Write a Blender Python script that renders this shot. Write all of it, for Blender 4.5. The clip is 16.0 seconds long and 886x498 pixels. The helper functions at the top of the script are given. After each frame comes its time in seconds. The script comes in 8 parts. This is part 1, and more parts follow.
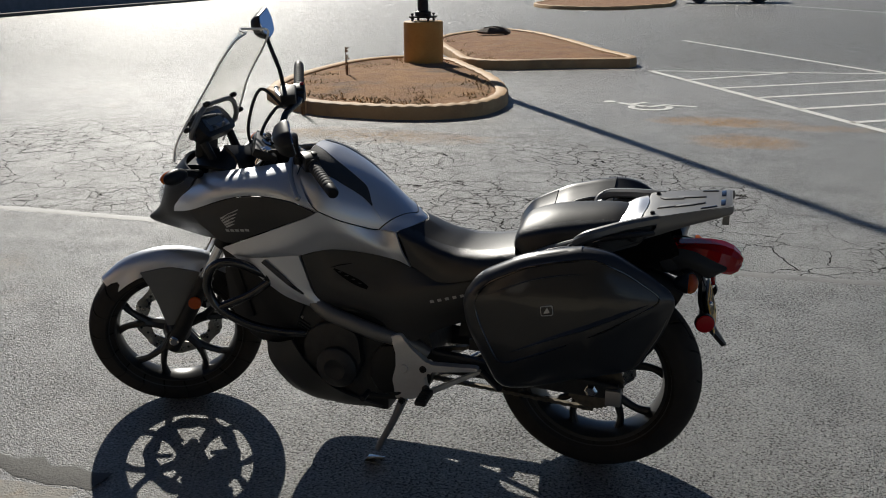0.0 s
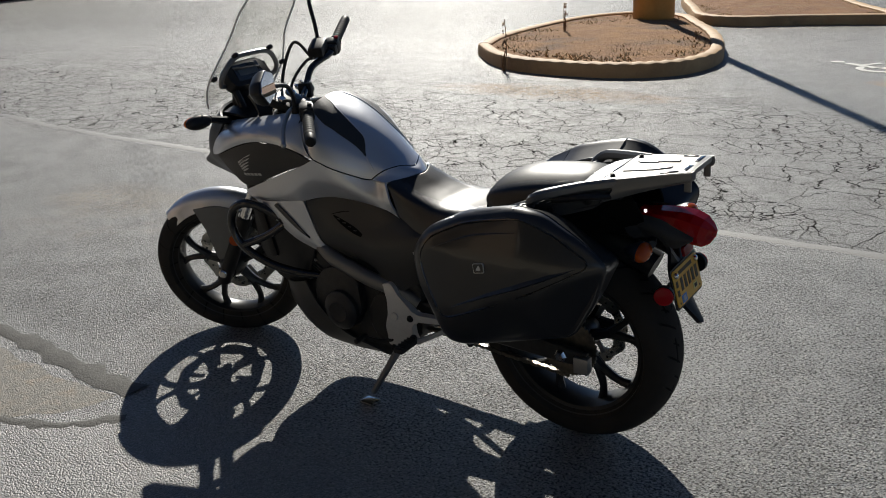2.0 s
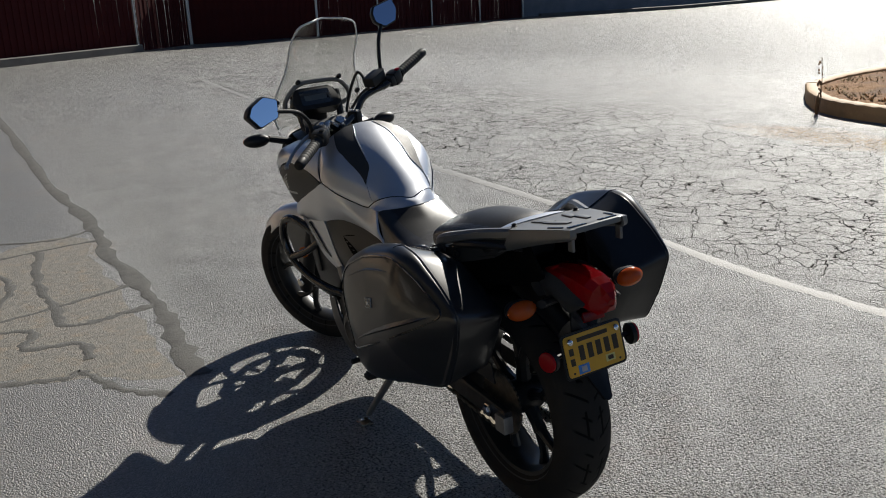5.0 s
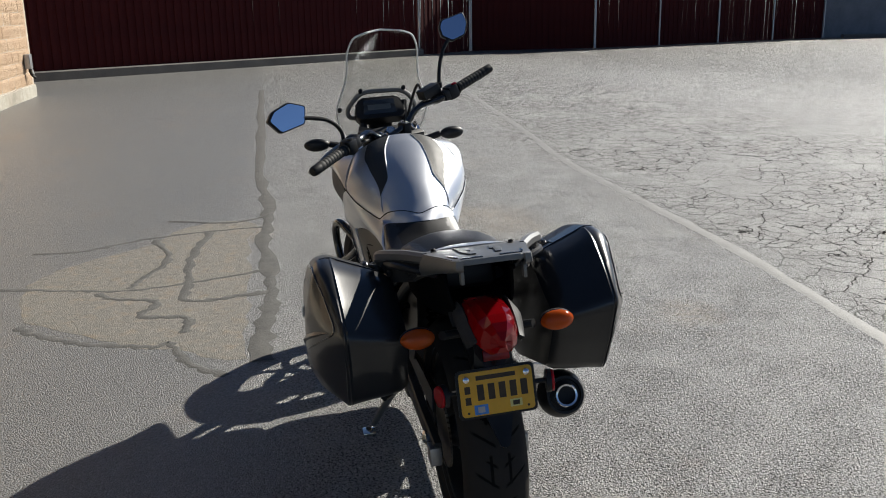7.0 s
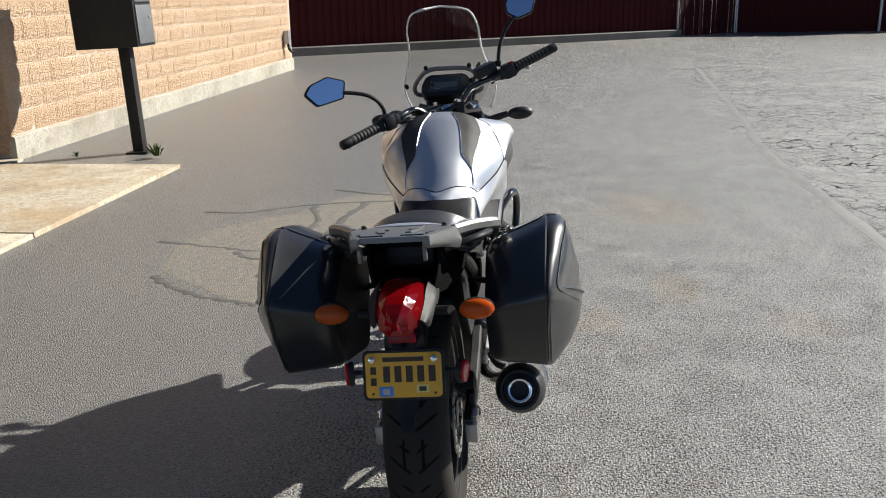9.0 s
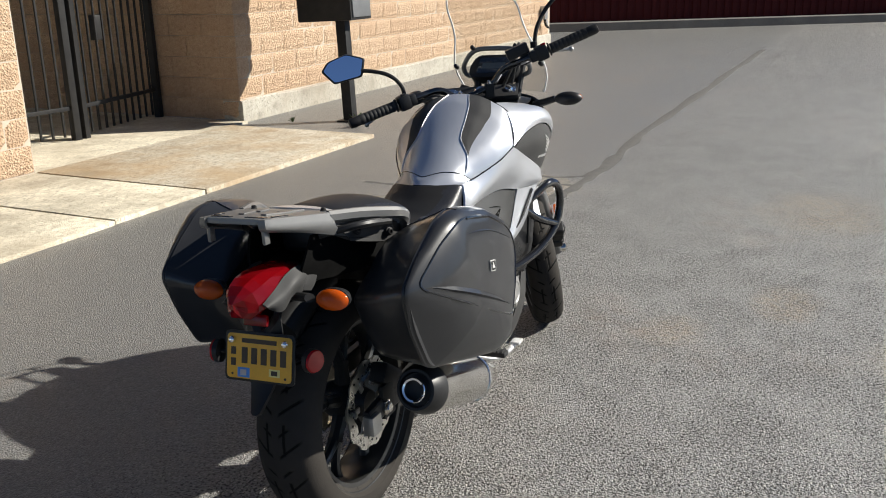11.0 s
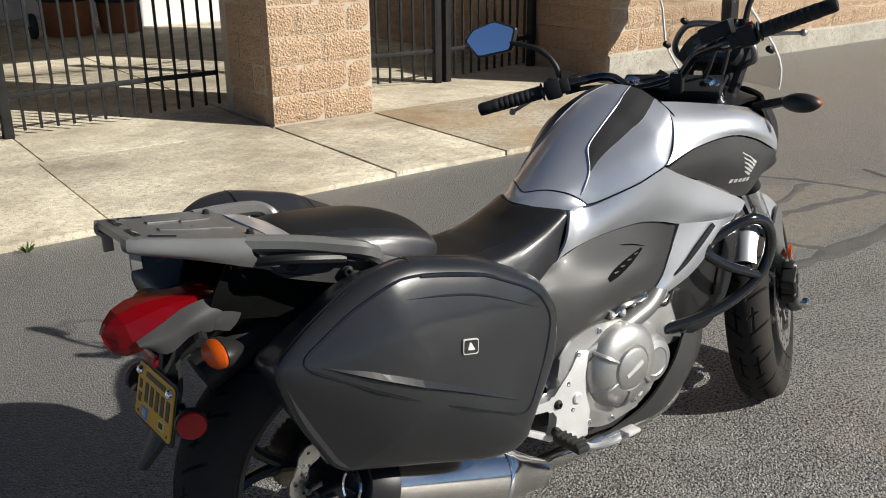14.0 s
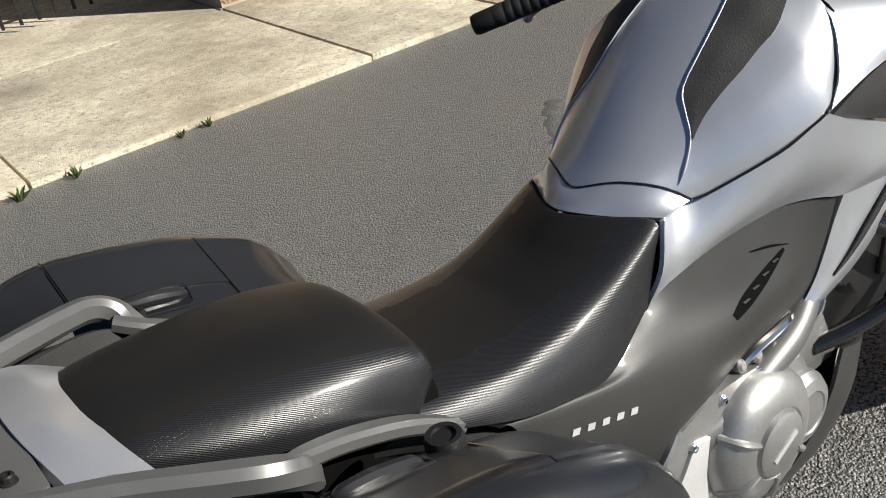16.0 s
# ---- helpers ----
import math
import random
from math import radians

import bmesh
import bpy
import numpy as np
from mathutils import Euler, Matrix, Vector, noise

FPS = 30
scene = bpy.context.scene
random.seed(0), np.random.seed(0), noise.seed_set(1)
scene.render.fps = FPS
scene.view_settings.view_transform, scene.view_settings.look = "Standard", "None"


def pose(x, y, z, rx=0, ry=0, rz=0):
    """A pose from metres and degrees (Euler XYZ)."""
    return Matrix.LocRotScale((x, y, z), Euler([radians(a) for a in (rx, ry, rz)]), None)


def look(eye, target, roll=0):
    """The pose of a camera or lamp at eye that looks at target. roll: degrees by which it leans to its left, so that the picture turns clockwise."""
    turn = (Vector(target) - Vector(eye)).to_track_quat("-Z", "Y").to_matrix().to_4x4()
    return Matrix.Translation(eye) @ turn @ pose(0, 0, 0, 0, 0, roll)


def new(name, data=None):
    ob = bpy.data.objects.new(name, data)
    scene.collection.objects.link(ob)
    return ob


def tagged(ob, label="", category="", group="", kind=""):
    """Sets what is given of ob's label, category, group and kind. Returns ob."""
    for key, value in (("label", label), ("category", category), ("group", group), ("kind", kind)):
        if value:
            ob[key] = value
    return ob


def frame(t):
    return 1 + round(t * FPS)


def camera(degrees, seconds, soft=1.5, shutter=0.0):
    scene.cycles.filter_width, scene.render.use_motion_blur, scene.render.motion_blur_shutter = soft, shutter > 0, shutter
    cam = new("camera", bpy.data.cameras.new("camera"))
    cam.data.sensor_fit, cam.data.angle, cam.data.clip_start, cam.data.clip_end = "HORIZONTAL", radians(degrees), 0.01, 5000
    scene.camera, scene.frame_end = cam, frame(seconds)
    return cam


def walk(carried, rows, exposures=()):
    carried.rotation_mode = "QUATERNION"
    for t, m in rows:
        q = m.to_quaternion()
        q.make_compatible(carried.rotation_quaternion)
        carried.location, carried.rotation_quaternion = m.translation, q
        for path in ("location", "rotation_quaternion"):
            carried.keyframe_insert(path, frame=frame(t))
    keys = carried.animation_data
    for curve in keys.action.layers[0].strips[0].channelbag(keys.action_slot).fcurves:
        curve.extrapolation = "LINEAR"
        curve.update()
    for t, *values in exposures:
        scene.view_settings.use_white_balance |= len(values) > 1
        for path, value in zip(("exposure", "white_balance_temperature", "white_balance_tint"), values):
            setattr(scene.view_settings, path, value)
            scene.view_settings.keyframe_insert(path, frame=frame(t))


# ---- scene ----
cam = camera(51.87, 16.0, soft=1.0)
PATH = [
    (0, (-0.322, 2.599, 1.478), (0.303, 0.79, 0.898), -0.8),
    (0.5, (-0.547, 2.571, 1.477), (0.238, 0.832, 0.88), -0.8),
    (1, (-0.696, 2.459, 1.458), (0.186, 0.771, 0.847), -0.8),
    (1.5, (-0.844, 2.346, 1.467), (0.156, 0.734, 0.833), -1.5),
    (2, (-1.081, 2.247, 1.45), (0.046, 0.729, 0.8), -2.4),
    (2.5, (-1.288, 2.151, 1.461), (-0.056, 0.706, 0.832), -2.4),
    (3, (-1.409, 1.976, 1.438), (-0.066, 0.607, 0.87), -2.5),
    (3.5, (-1.532, 1.808, 1.45), (-0.084, 0.541, 0.905), -2.6),
    (4, (-1.747, 1.63, 1.437), (-0.203, 0.482, 0.889), -2.4),
    (4.5, (-1.828, 1.482, 1.423), (-0.208, 0.452, 0.865), -2.7),
    (7, (-2.108, 0.491, 1.398), (-0.206, 0.149, 0.884), -1.0),
    (7.5, (-2.153, 0.29, 1.398), (-0.231, 0.101, 0.875), -1.5),
    (8, (-2.218, 0.061, 1.402), (-0.289, 0.024, 0.877), -1.8),
    (8.5, (-2.174, -0.095, 1.379), (-0.249, -0.007, 0.843), -1.9),
    (9, (-2.096, -0.279, 1.373), (-0.185, -0.047, 0.829), -1.1),
    (11.5, (-1.634, -1.343, 1.36), (-0.001, -0.35, 0.768), -1.5),
    (12, (-1.49, -1.511, 1.373), (0.034, -0.363, 0.772), -1.4),
    (12.5, (-1.283, -1.561, 1.355), (0.159, -0.313, 0.753), -0.4),
    (13, (-1.094, -1.576, 1.361), (0.237, -0.216, 0.745), 0.1),
    (13.5, (-0.845, -1.554, 1.357), (0.348, -0.079, 0.721), -0.3),
    (14, (-0.669, -1.43, 1.351), (0.43, 0.1, 0.677), -0.6),
    (14.5, (-0.513, -1.188, 1.339), (0.575, 0.329, 0.621), -0.8),
    (15, (-0.391, -1.027, 1.329), (0.65, 0.48, 0.526), -3.1),
    (15.5, (-0.216, -0.838, 1.313), (0.751, 0.656, 0.4), -6.9),
    (16, (-0.083, -0.68, 1.31), (0.886, 0.753, 0.306), -8.8),
]
EXPOSURES = [(0, 0.04), (2, 0.15), (3.5, 0.17), (4.5, 0.22), (7, 0.65), (8, 0.84), (9, 0.96), (11.5, 0.84), (12.5, 0.70), (14.5, 0.55), (16, 0.56)]
walk(cam, [(t, look(eye, target, roll)) for t, eye, target, roll in PATH], EXPOSURES)

# ---- world, sun ----
SUN_DIR = Vector((0.581, -0.814, 0.0)).normalized()
SUN_EL = radians(33.0)
world = bpy.data.worlds.new("sky")
scene.world = world
world.use_nodes = True
wn = world.node_tree
sky = wn.nodes.new("ShaderNodeTexSky")
sky.sky_type, sky.sun_disc = "NISHITA", False
sky.altitude, sky.air_density, sky.dust_density, sky.ozone_density = 1200.0, 0.6, 0.0, 2.5
sky.sun_elevation, sky.sun_rotation = SUN_EL, math.atan2(SUN_DIR.x, SUN_DIR.y)
wn.links.new(sky.outputs[0], wn.nodes["Background"].inputs[0])
wn.nodes["Background"].inputs[1].default_value = 0.05
sun = new("sun", bpy.data.lights.new("sun", "SUN"))
sun.data.energy, sun.data.angle, sun.data.color = 5.0, radians(0.55), (1.0, 0.957, 0.866)
sun_from = Vector((SUN_DIR.x * math.cos(SUN_EL), SUN_DIR.y * math.cos(SUN_EL), math.sin(SUN_EL))) * 60
sun.matrix_world = look(sun_from, (0, 0, 0))


# ---- node helpers ----
class Nodes:
    def __init__(self, name):
        self.m = bpy.data.materials.new(name)
        self.m.use_nodes = True
        self.t = self.m.node_tree
        self.b = self.t.nodes["Principled BSDF"]
        self.co = self.t.nodes.new("ShaderNodeTexCoord").outputs["Object"]

    def put(self, socket, v):
        if isinstance(v, bpy.types.NodeSocket):
            self.t.links.new(v, socket)
        elif isinstance(v, (tuple, list)):
            socket.default_value = (*v, 1.0) if len(v) == 3 and len(socket.default_value) == 4 else v
        else:
            socket.default_value = v

    def math(self, op, a, b=0.0, clamp=False):
        n = self.t.nodes.new("ShaderNodeMath")
        n.operation, n.use_clamp = op, clamp
        self.put(n.inputs[0], a)
        self.put(n.inputs[1], b)
        return n.outputs[0]

    def mix(self, f, a, b):
        n = self.t.nodes.new("ShaderNodeMix")
        n.data_type = "RGBA"
        self.put(n.inputs[0], f)
        self.put(n.inputs[6], a)
        self.put(n.inputs[7], b)
        return n.outputs[2]

    def noise(self, scale, detail=4.0, rough=0.55, co=None):
        n = self.t.nodes.new("ShaderNodeTexNoise")
        self.put(n.inputs["Vector"], co or self.co)
        n.inputs["Scale"].default_value, n.inputs["Detail"].default_value, n.inputs["Roughness"].default_value = scale, detail, rough
        return n.outputs[0]

    def warp(self, amount, scale, co=None):
        n = self.t.nodes.new("ShaderNodeTexNoise")
        self.put(n.inputs["Vector"], co or self.co)
        n.inputs["Scale"].default_value, n.inputs["Detail"].default_value = scale, 3.0
        v = self.t.nodes.new("ShaderNodeVectorMath")
        v.operation = "MULTIPLY_ADD"
        self.put(v.inputs[0], n.outputs["Color"])
        v.inputs[1].default_value = (amount,) * 3
        self.put(v.inputs[2], co or self.co)
        return v.outputs[0]

    def voronoi(self, scale, feature="F1", co=None, out=0, rand=1.0):
        n = self.t.nodes.new("ShaderNodeTexVoronoi")
        n.feature = feature
        self.put(n.inputs["Vector"], co or self.co)
        n.inputs["Scale"].default_value, n.inputs["Randomness"].default_value = scale, rand
        return n.outputs[out]

    def band(self, v, lo, hi):
        n = self.t.nodes.new("ShaderNodeMapRange")
        n.clamp = True
        self.put(n.inputs[0], v)
        n.inputs[1].default_value, n.inputs[2].default_value = lo, hi
        return n.outputs[0]

    def axes(self, co=None):
        n = self.t.nodes.new("ShaderNodeSeparateXYZ")
        self.put(n.inputs[0], co or self.co)
        return n.outputs

    def bump(self, height, strength, distance):
        n = self.t.nodes.new("ShaderNodeBump")
        n.inputs["Strength"].default_value, n.inputs["Distance"].default_value = strength, distance
        self.put(n.inputs["Height"], height)
        self.put(self.b.inputs["Normal"], n.outputs[0])
        return n.outputs[0]

    def set(self, **kw):
        for k, v in kw.items():
            self.put(self.b.inputs[k.replace("_", " ")], v)
        return self.m


def surface(name, a, b, scale=6.0, rough=0.6, rough2=None, metal=0.0, bump=0.0, bump_scale=60.0, distance=0.002, grime=None, coat=0.0, **more):
    """A two-tone surface: soft variation, finer grain, and a slight relief."""
    n = Nodes(name)
    big, fine = n.noise(scale, 5.0), n.noise(bump_scale, 3.0)
    col = n.mix(n.band(n.math("ADD", n.math("MULTIPLY", big, 0.7), n.math("MULTIPLY", fine, 0.3)), 0.32, 0.68), a, b)
    if grime:
        col = n.mix(n.math("MULTIPLY", n.band(n.noise(scale * 0.35, 7.0, 0.65), 0.52, 0.72), grime[1]), col, grime[0])
    n.set(Base_Color=col, Metallic=metal, Coat_Weight=coat, Coat_Roughness=0.08, **more)
    n.put(n.b.inputs["Roughness"], n.math("ADD", rough, n.math("MULTIPLY", n.math("SUBTRACT", big, 0.5), (rough2 or rough) - rough if rough2 else 0.12)))
    if bump:
        n.bump(fine, bump, distance)
    return n.m


# ---- mesh helpers ----
def link_mesh(name, bm, material, parent=None, label="", smooth=True, m=None):
    me = bpy.data.meshes.new(name)
    bmesh.ops.recalc_face_normals(bm, faces=bm.faces)
    for f in bm.faces:
        f.smooth = smooth
    bm.to_mesh(me)
    bm.free()
    for one in material if isinstance(material, (list, tuple)) else [material]:
        me.materials.append(one)
    if smooth:
        me.set_sharp_from_angle(angle=radians(32))
    ob = new(name, me)
    if parent:
        ob.parent = parent
    if m is not None:
        ob.matrix_basis = m
    if label:
        tagged(ob, label)
    return ob


def part(name, bm, material, parent, label="", smooth=True, m=None):
    return link_mesh(name, bm, material, parent, label, smooth, m)


def base(name, label, category, m=None, group="", kind=""):
    ob = new(name)
    ob.empty_display_size = 0.1
    if m is not None:
        ob.matrix_basis = m
    return tagged(ob, label, category, group, kind)


def box(bm, c, s, bevel=0.0, rot=None, segs=2):
    r = bmesh.ops.create_cube(bm, size=1.0)
    vs = r["verts"]
    bmesh.ops.scale(bm, vec=s, verts=vs)
    if bevel:
        es = list({e for v in vs for e in v.link_edges})
        out = bmesh.ops.bevel(bm, geom=es, offset=bevel, segments=segs, affect="EDGES", profile=0.6)
        vs = list({v for f in out["faces"] for v in f.verts} | {v for v in vs if v.is_valid})
    m = Matrix.Translation(c) @ (rot.to_4x4() if rot else Matrix.Identity(4))
    bmesh.ops.transform(bm, matrix=m, verts=vs)
    return vs


def ring_faces(bm, rings, closed=True, cap=True):
    """Quads between rings of points; closed rings; flat caps at both ends."""
    vv = [[bm.verts.new(p) for p in r] for r in rings]
    n = len(vv[0])
    for a, b in zip(vv, vv[1:]):
        for i in range(n if closed else n - 1):
            j = (i + 1) % n
            bm.faces.new((a[i], a[j], b[j], b[i]))
    if cap and closed:
        bm.faces.new(vv[0][::-1])
        bm.faces.new(vv[-1])
    return vv


def smooth_path(pts, steps=6):
    """Catmull-Rom through the points."""
    p = [Vector(q) for q in pts]
    if len(p) < 3:
        return p
    p = [2 * p[0] - p[1]] + p + [2 * p[-1] - p[-2]]
    out = []
    for i in range(1, len(p) - 2):
        for k in range(steps):
            t = k / steps
            a, b, c, d = p[i - 1], p[i], p[i + 1], p[i + 2]
            out.append(0.5 * ((2 * b) + (c - a) * t + (2 * a - 5 * b + 4 * c - d) * t * t + (3 * b - a - 3 * c + d) * t**3))
    out.append(p[-2])
    return out


def tube(bm, pts, r, seg=10, steps=5, flat=1.0):
    """A round bar along a smooth path; r may be a list, one for each point."""
    path = smooth_path(pts, steps)
    n = len(path)
    rs = [r] * n if not isinstance(r, (list, tuple)) else [r[0] + 0 * k for k in range(n)]
    if isinstance(r, (list, tuple)):
        for k in range(n):
            u = k / (n - 1) * (len(r) - 1)
            i = min(int(u), len(r) - 2)
            rs[k] = r[i] + (r[i + 1] - r[i]) * (u - i)
    rings, up = [], None
    for k, p in enumerate(path):
        d = (path[min(k + 1, n - 1)] - path[max(k - 1, 0)]).normalized()
        if up is None:
            up = Vector((0, 0, 1)) if abs(d.z) < 0.9 else Vector((0, 1, 0))
        side = d.cross(up).normalized()
        up = side.cross(d).normalized()
        rings.append([p + rs[k] * (math.cos(a) * side + flat * math.sin(a) * up) for a in (2 * math.pi * i / seg for i in range(seg))])
    ring_faces(bm, rings)


def strip(bm, pts, w, h, steps=5):
    """A flat bar with chamfered edges along a smooth path; w may be a list, one for each point."""
    path = smooth_path(pts, steps)
    n, rings = len(path), []
    ws = w if isinstance(w, (list, tuple)) else [w, w]
    for k, p in enumerate(path):
        d = (path[min(k + 1, n - 1)] - path[max(k - 1, 0)]).normalized()
        side = d.cross(Vector((0, 0, 1))).normalized()
        up_ = side.cross(d).normalized()
        u = k / (n - 1) * (len(ws) - 1)
        i = min(int(u), len(ws) - 2)
        a = (ws[i] + (ws[i + 1] - ws[i]) * (u - i)) / 2
        b, c = h / 2, 0.25 * h
        rings.append([p + side * x + up_ * z for x, z in ((-a, -b + c), (-a + c, -b), (a - c, -b), (a, -b + c), (a, b - c), (a - c, b), (-a + c, b), (-a, b - c))])
    ring_faces(bm, rings)


def lathe(bm, profile, seg=32, m=None, cap=True):
    """Turns (radius, height) pairs round z."""
    rings = [[Vector((r * math.cos(a), r * math.sin(a), h)) for a in (2 * math.pi * i / seg for i in range(seg))] for r, h in profile]
    if m is not None:
        rings = [[m @ p for p in r] for r in rings]
    ring_faces(bm, rings, cap=cap)


def slab(bm, outline, z0, z1, m=None, bevel=0.0, segs=2):
    """A flat outline in x, y, raised from z0 to z1."""
    lo = [bm.verts.new((x, y, z0)) for x, y in outline]
    hi = [bm.verts.new((x, y, z1)) for x, y in outline]
    n = len(lo)
    fs = [bm.faces.new(lo[::-1]), bm.faces.new(hi)]
    for i in range(n):
        fs.append(bm.faces.new((lo[i], lo[(i + 1) % n], hi[(i + 1) % n], hi[i])))
    vs = lo + hi
    if bevel:
        es = list({e for f in fs[:2] for e in f.edges})
        out = bmesh.ops.bevel(bm, geom=es, offset=bevel, segments=segs, affect="EDGES", profile=0.6)
        vs = list({v for f in out["faces"] for v in f.verts} | {v for v in vs if v.is_valid})
        vs = list(set(vs) | {v for w in list(vs) for f in w.link_faces for v in f.verts})
    if m is not None:
        bmesh.ops.transform(bm, matrix=m, verts=vs)
    return vs


def rounded(outline, r, n=4):
    """Rounds the corners of a flat outline."""
    out, k = [], len(outline)
    for i in range(k):
        p, a, b = Vector(outline[i]), Vector(outline[i - 1]), Vector(outline[(i + 1) % k])
        ra = min(r, (a - p).length * 0.45)
        rb = min(r, (b - p).length * 0.45)
        s, e = p + (a - p).normalized() * ra, p + (b - p).normalized() * rb
        for j in range(n + 1):
            t = j / n
            q = (1 - t) ** 2 * s + 2 * t * (1 - t) * p + t * t * e
            out.append((q.x, q.y))
    return out


def rod(bm, a, b, r, seg=12, r2=None):
    a, b = Vector(a), Vector(b)
    m = Matrix.Translation(a) @ (b - a).to_track_quat("Z", "Y").to_matrix().to_4x4()
    lathe(bm, [(r, 0), (r2 or r, (b - a).length)], seg, m)


def knob(bm, a, d, profile, seg=20):
    """A turned shape at a, along d."""
    m = Matrix.Translation(a) @ Vector(d).to_track_quat("Z", "Y").to_matrix().to_4x4()
    lathe(bm, profile, seg, m)


def ground_z(x, y):
    """The lot is level."""
    return 0.0


def on_ground(outline, lift, thick=0.004):
    """A thin painted or laid shape that follows the ground."""
    bm = bmesh.new()
    lo = [bm.verts.new((x, y, ground_z(x, y) + lift - thick)) for x, y in outline]
    hi = [bm.verts.new((x, y, ground_z(x, y) + lift)) for x, y in outline]
    n = len(lo)
    bm.faces.new(hi)
    for i in range(n):
        bm.faces.new((lo[i], lo[(i + 1) % n], hi[(i + 1) % n], hi[i]))
    return bm


# ---- materials of the place ----
def asphalt():
    n = Nodes("asphalt")
    x, y, z = n.axes()
    fine, mid, big = n.noise(130.0, 3.0, 0.65), n.noise(7.0, 5.0), n.noise(0.45, 6.0, 0.6)
    stones = n.voronoi(165.0)
    grit = n.axes(n.voronoi(165.0, out=1))
    # where the binder has worn away, the stones stand free with dark pits between them
    worn = n.band(n.math("ADD", n.math("MULTIPLY", n.noise(4.0, 5.0, 0.65), 0.7), n.math("MULTIPLY", n.noise(18.0, 3.0), 0.3)), 0.36, 0.60)
    # the strip along the pavement was laid later and is closed and finer
    lot = n.band(n.math("ADD", y, n.math("MULTIPLY", n.noise(0.8), 0.5)), 1.15, 0.55)
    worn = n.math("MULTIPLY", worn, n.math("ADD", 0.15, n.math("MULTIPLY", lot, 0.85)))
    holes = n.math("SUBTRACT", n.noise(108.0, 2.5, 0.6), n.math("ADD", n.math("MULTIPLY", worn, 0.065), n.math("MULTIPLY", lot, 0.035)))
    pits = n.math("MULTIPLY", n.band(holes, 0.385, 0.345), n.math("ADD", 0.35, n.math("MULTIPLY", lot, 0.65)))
    col = n.mix(n.band(big, 0.3, 0.7), (0.150, 0.1495, 0.1435), (0.212, 0.211, 0.202))
    col = n.mix(n.math("MULTIPLY", n.band(mid, 0.4, 0.75), 0.4), col, (0.206, 0.204, 0.194))
    col = n.mix(n.math("MULTIPLY", n.band(grit[0], 0.6, 0.85), 0.62), col, (0.37, 0.358, 0.322))
    col = n.mix(n.math("MULTIPLY", n.band(grit[1], 0.68, 0.85), 0.6), col, (0.085, 0.081, 0.076))
    col = n.mix(n.math("MULTIPLY", n.math("SUBTRACT", 1.0, lot), 0.45), col, (0.080, 0.080, 0.079))
    # brown dirt in a few places
    dirt = n.math("MULTIPLY", n.band(n.noise(0.9, 6.0, 0.7), 0.56, 0.74), n.band(n.noise(9.0, 4.0), 0.35, 0.65))
    col = n.mix(n.math("MULTIPLY", dirt, 0.4), col, (0.27, 0.16, 0.08))
    # rusty stains near the islands and on the open lot
    dull = 0.0
    for px, py, rx, ry, k in ((0.0, -7.0, 0.85, 0.40, 1.0), (-0.25, -5.9, 0.6, 0.45, 0.9), (3.2, -5.35, 1.5, 0.45, 1.0), (-0.9, -6.8, 0.7, 0.25, 0.6), (3.75, -0.92, 0.6, 0.42, 0.5), (2.11, -0.88, 0.3, 0.16, 0.45), (1.7, -1.35, 0.25, 0.2, 0.35), (3.75, 0.65, 0.3, 0.14, 0.5), (1.64, -0.5, 0.2, 0.15, 0.4)):
        dx = n.math("DIVIDE", n.math("SUBTRACT", x, px), rx)
        dy = n.math("DIVIDE", n.math("SUBTRACT", y, py), ry)
        r2 = n.math("ADD", n.math("MULTIPLY", dx, dx), n.math("MULTIPLY", dy, dy))
        stain = n.math("MULTIPLY", n.band(n.math("ADD", r2, n.math("MULTIPLY", n.noise(3.0, 5.0), 1.6)), 1.75, 0.9), n.band(n.noise(26.0, 4.0), 0.3, 0.62))
        col = n.mix(n.math("MULTIPLY", stain, k), col, (0.50, 0.26, 0.07) if py < -2 else (0.40, 0.31, 0.205))
        dull = n.math("MAXIMUM", dull, n.math("MULTIPLY", stain, k))
    # old crazed surface beyond the seam
    old = n.math("MULTIPLY", n.band(n.math("ADD", y, n.math("MULTIPLY", n.noise(0.5), 1.2)), -1.3, -1.7), n.band(n.math("ADD", n.noise(0.22, 3.0), n.math("MULTIPLY", x, 0.018)), 0.42, 0.52))
    old = n.math("MULTIPLY", old, n.math("ADD", 0.25, n.math("MULTIPLY", n.band(n.math("ADD", y, n.math("MULTIPLY", n.noise(0.4), 1.5)), -5.2, -4.2), 0.75)))
    # glare on the far lot is countered by a darker, duller colour
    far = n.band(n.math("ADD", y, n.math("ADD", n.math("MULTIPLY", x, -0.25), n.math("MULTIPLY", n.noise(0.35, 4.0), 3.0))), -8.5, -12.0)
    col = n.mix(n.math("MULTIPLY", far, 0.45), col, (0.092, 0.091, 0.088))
    # the oldest surface has bleached
    col = n.mix(n.math("MULTIPLY", old, 0.55), col, (0.29, 0.283, 0.262))
    warped = n.warp(0.06, 13.0, n.warp(0.30, 1.9))
    crack = n.math("MULTIPLY", n.band(n.voronoi(3.1, "DISTANCE_TO_EDGE", warped), 0.013, 0.005), n.band(n.noise(1.6, 3.0), 0.28, 0.38))
    crack2 = n.band(n.voronoi(7.5, "DISTANCE_TO_EDGE", warped), 0.030, 0.012)
    lines = n.math("MULTIPLY", n.math("MAXIMUM", crack, n.math("MULTIPLY", crack2, n.band(n.noise(0.9, 3.0), 0.43, 0.51))), old)
    # tar in the pits and the shade they hold are both painted near black
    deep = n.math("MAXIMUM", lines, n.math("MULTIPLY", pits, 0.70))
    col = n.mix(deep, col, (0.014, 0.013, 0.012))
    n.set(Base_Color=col)
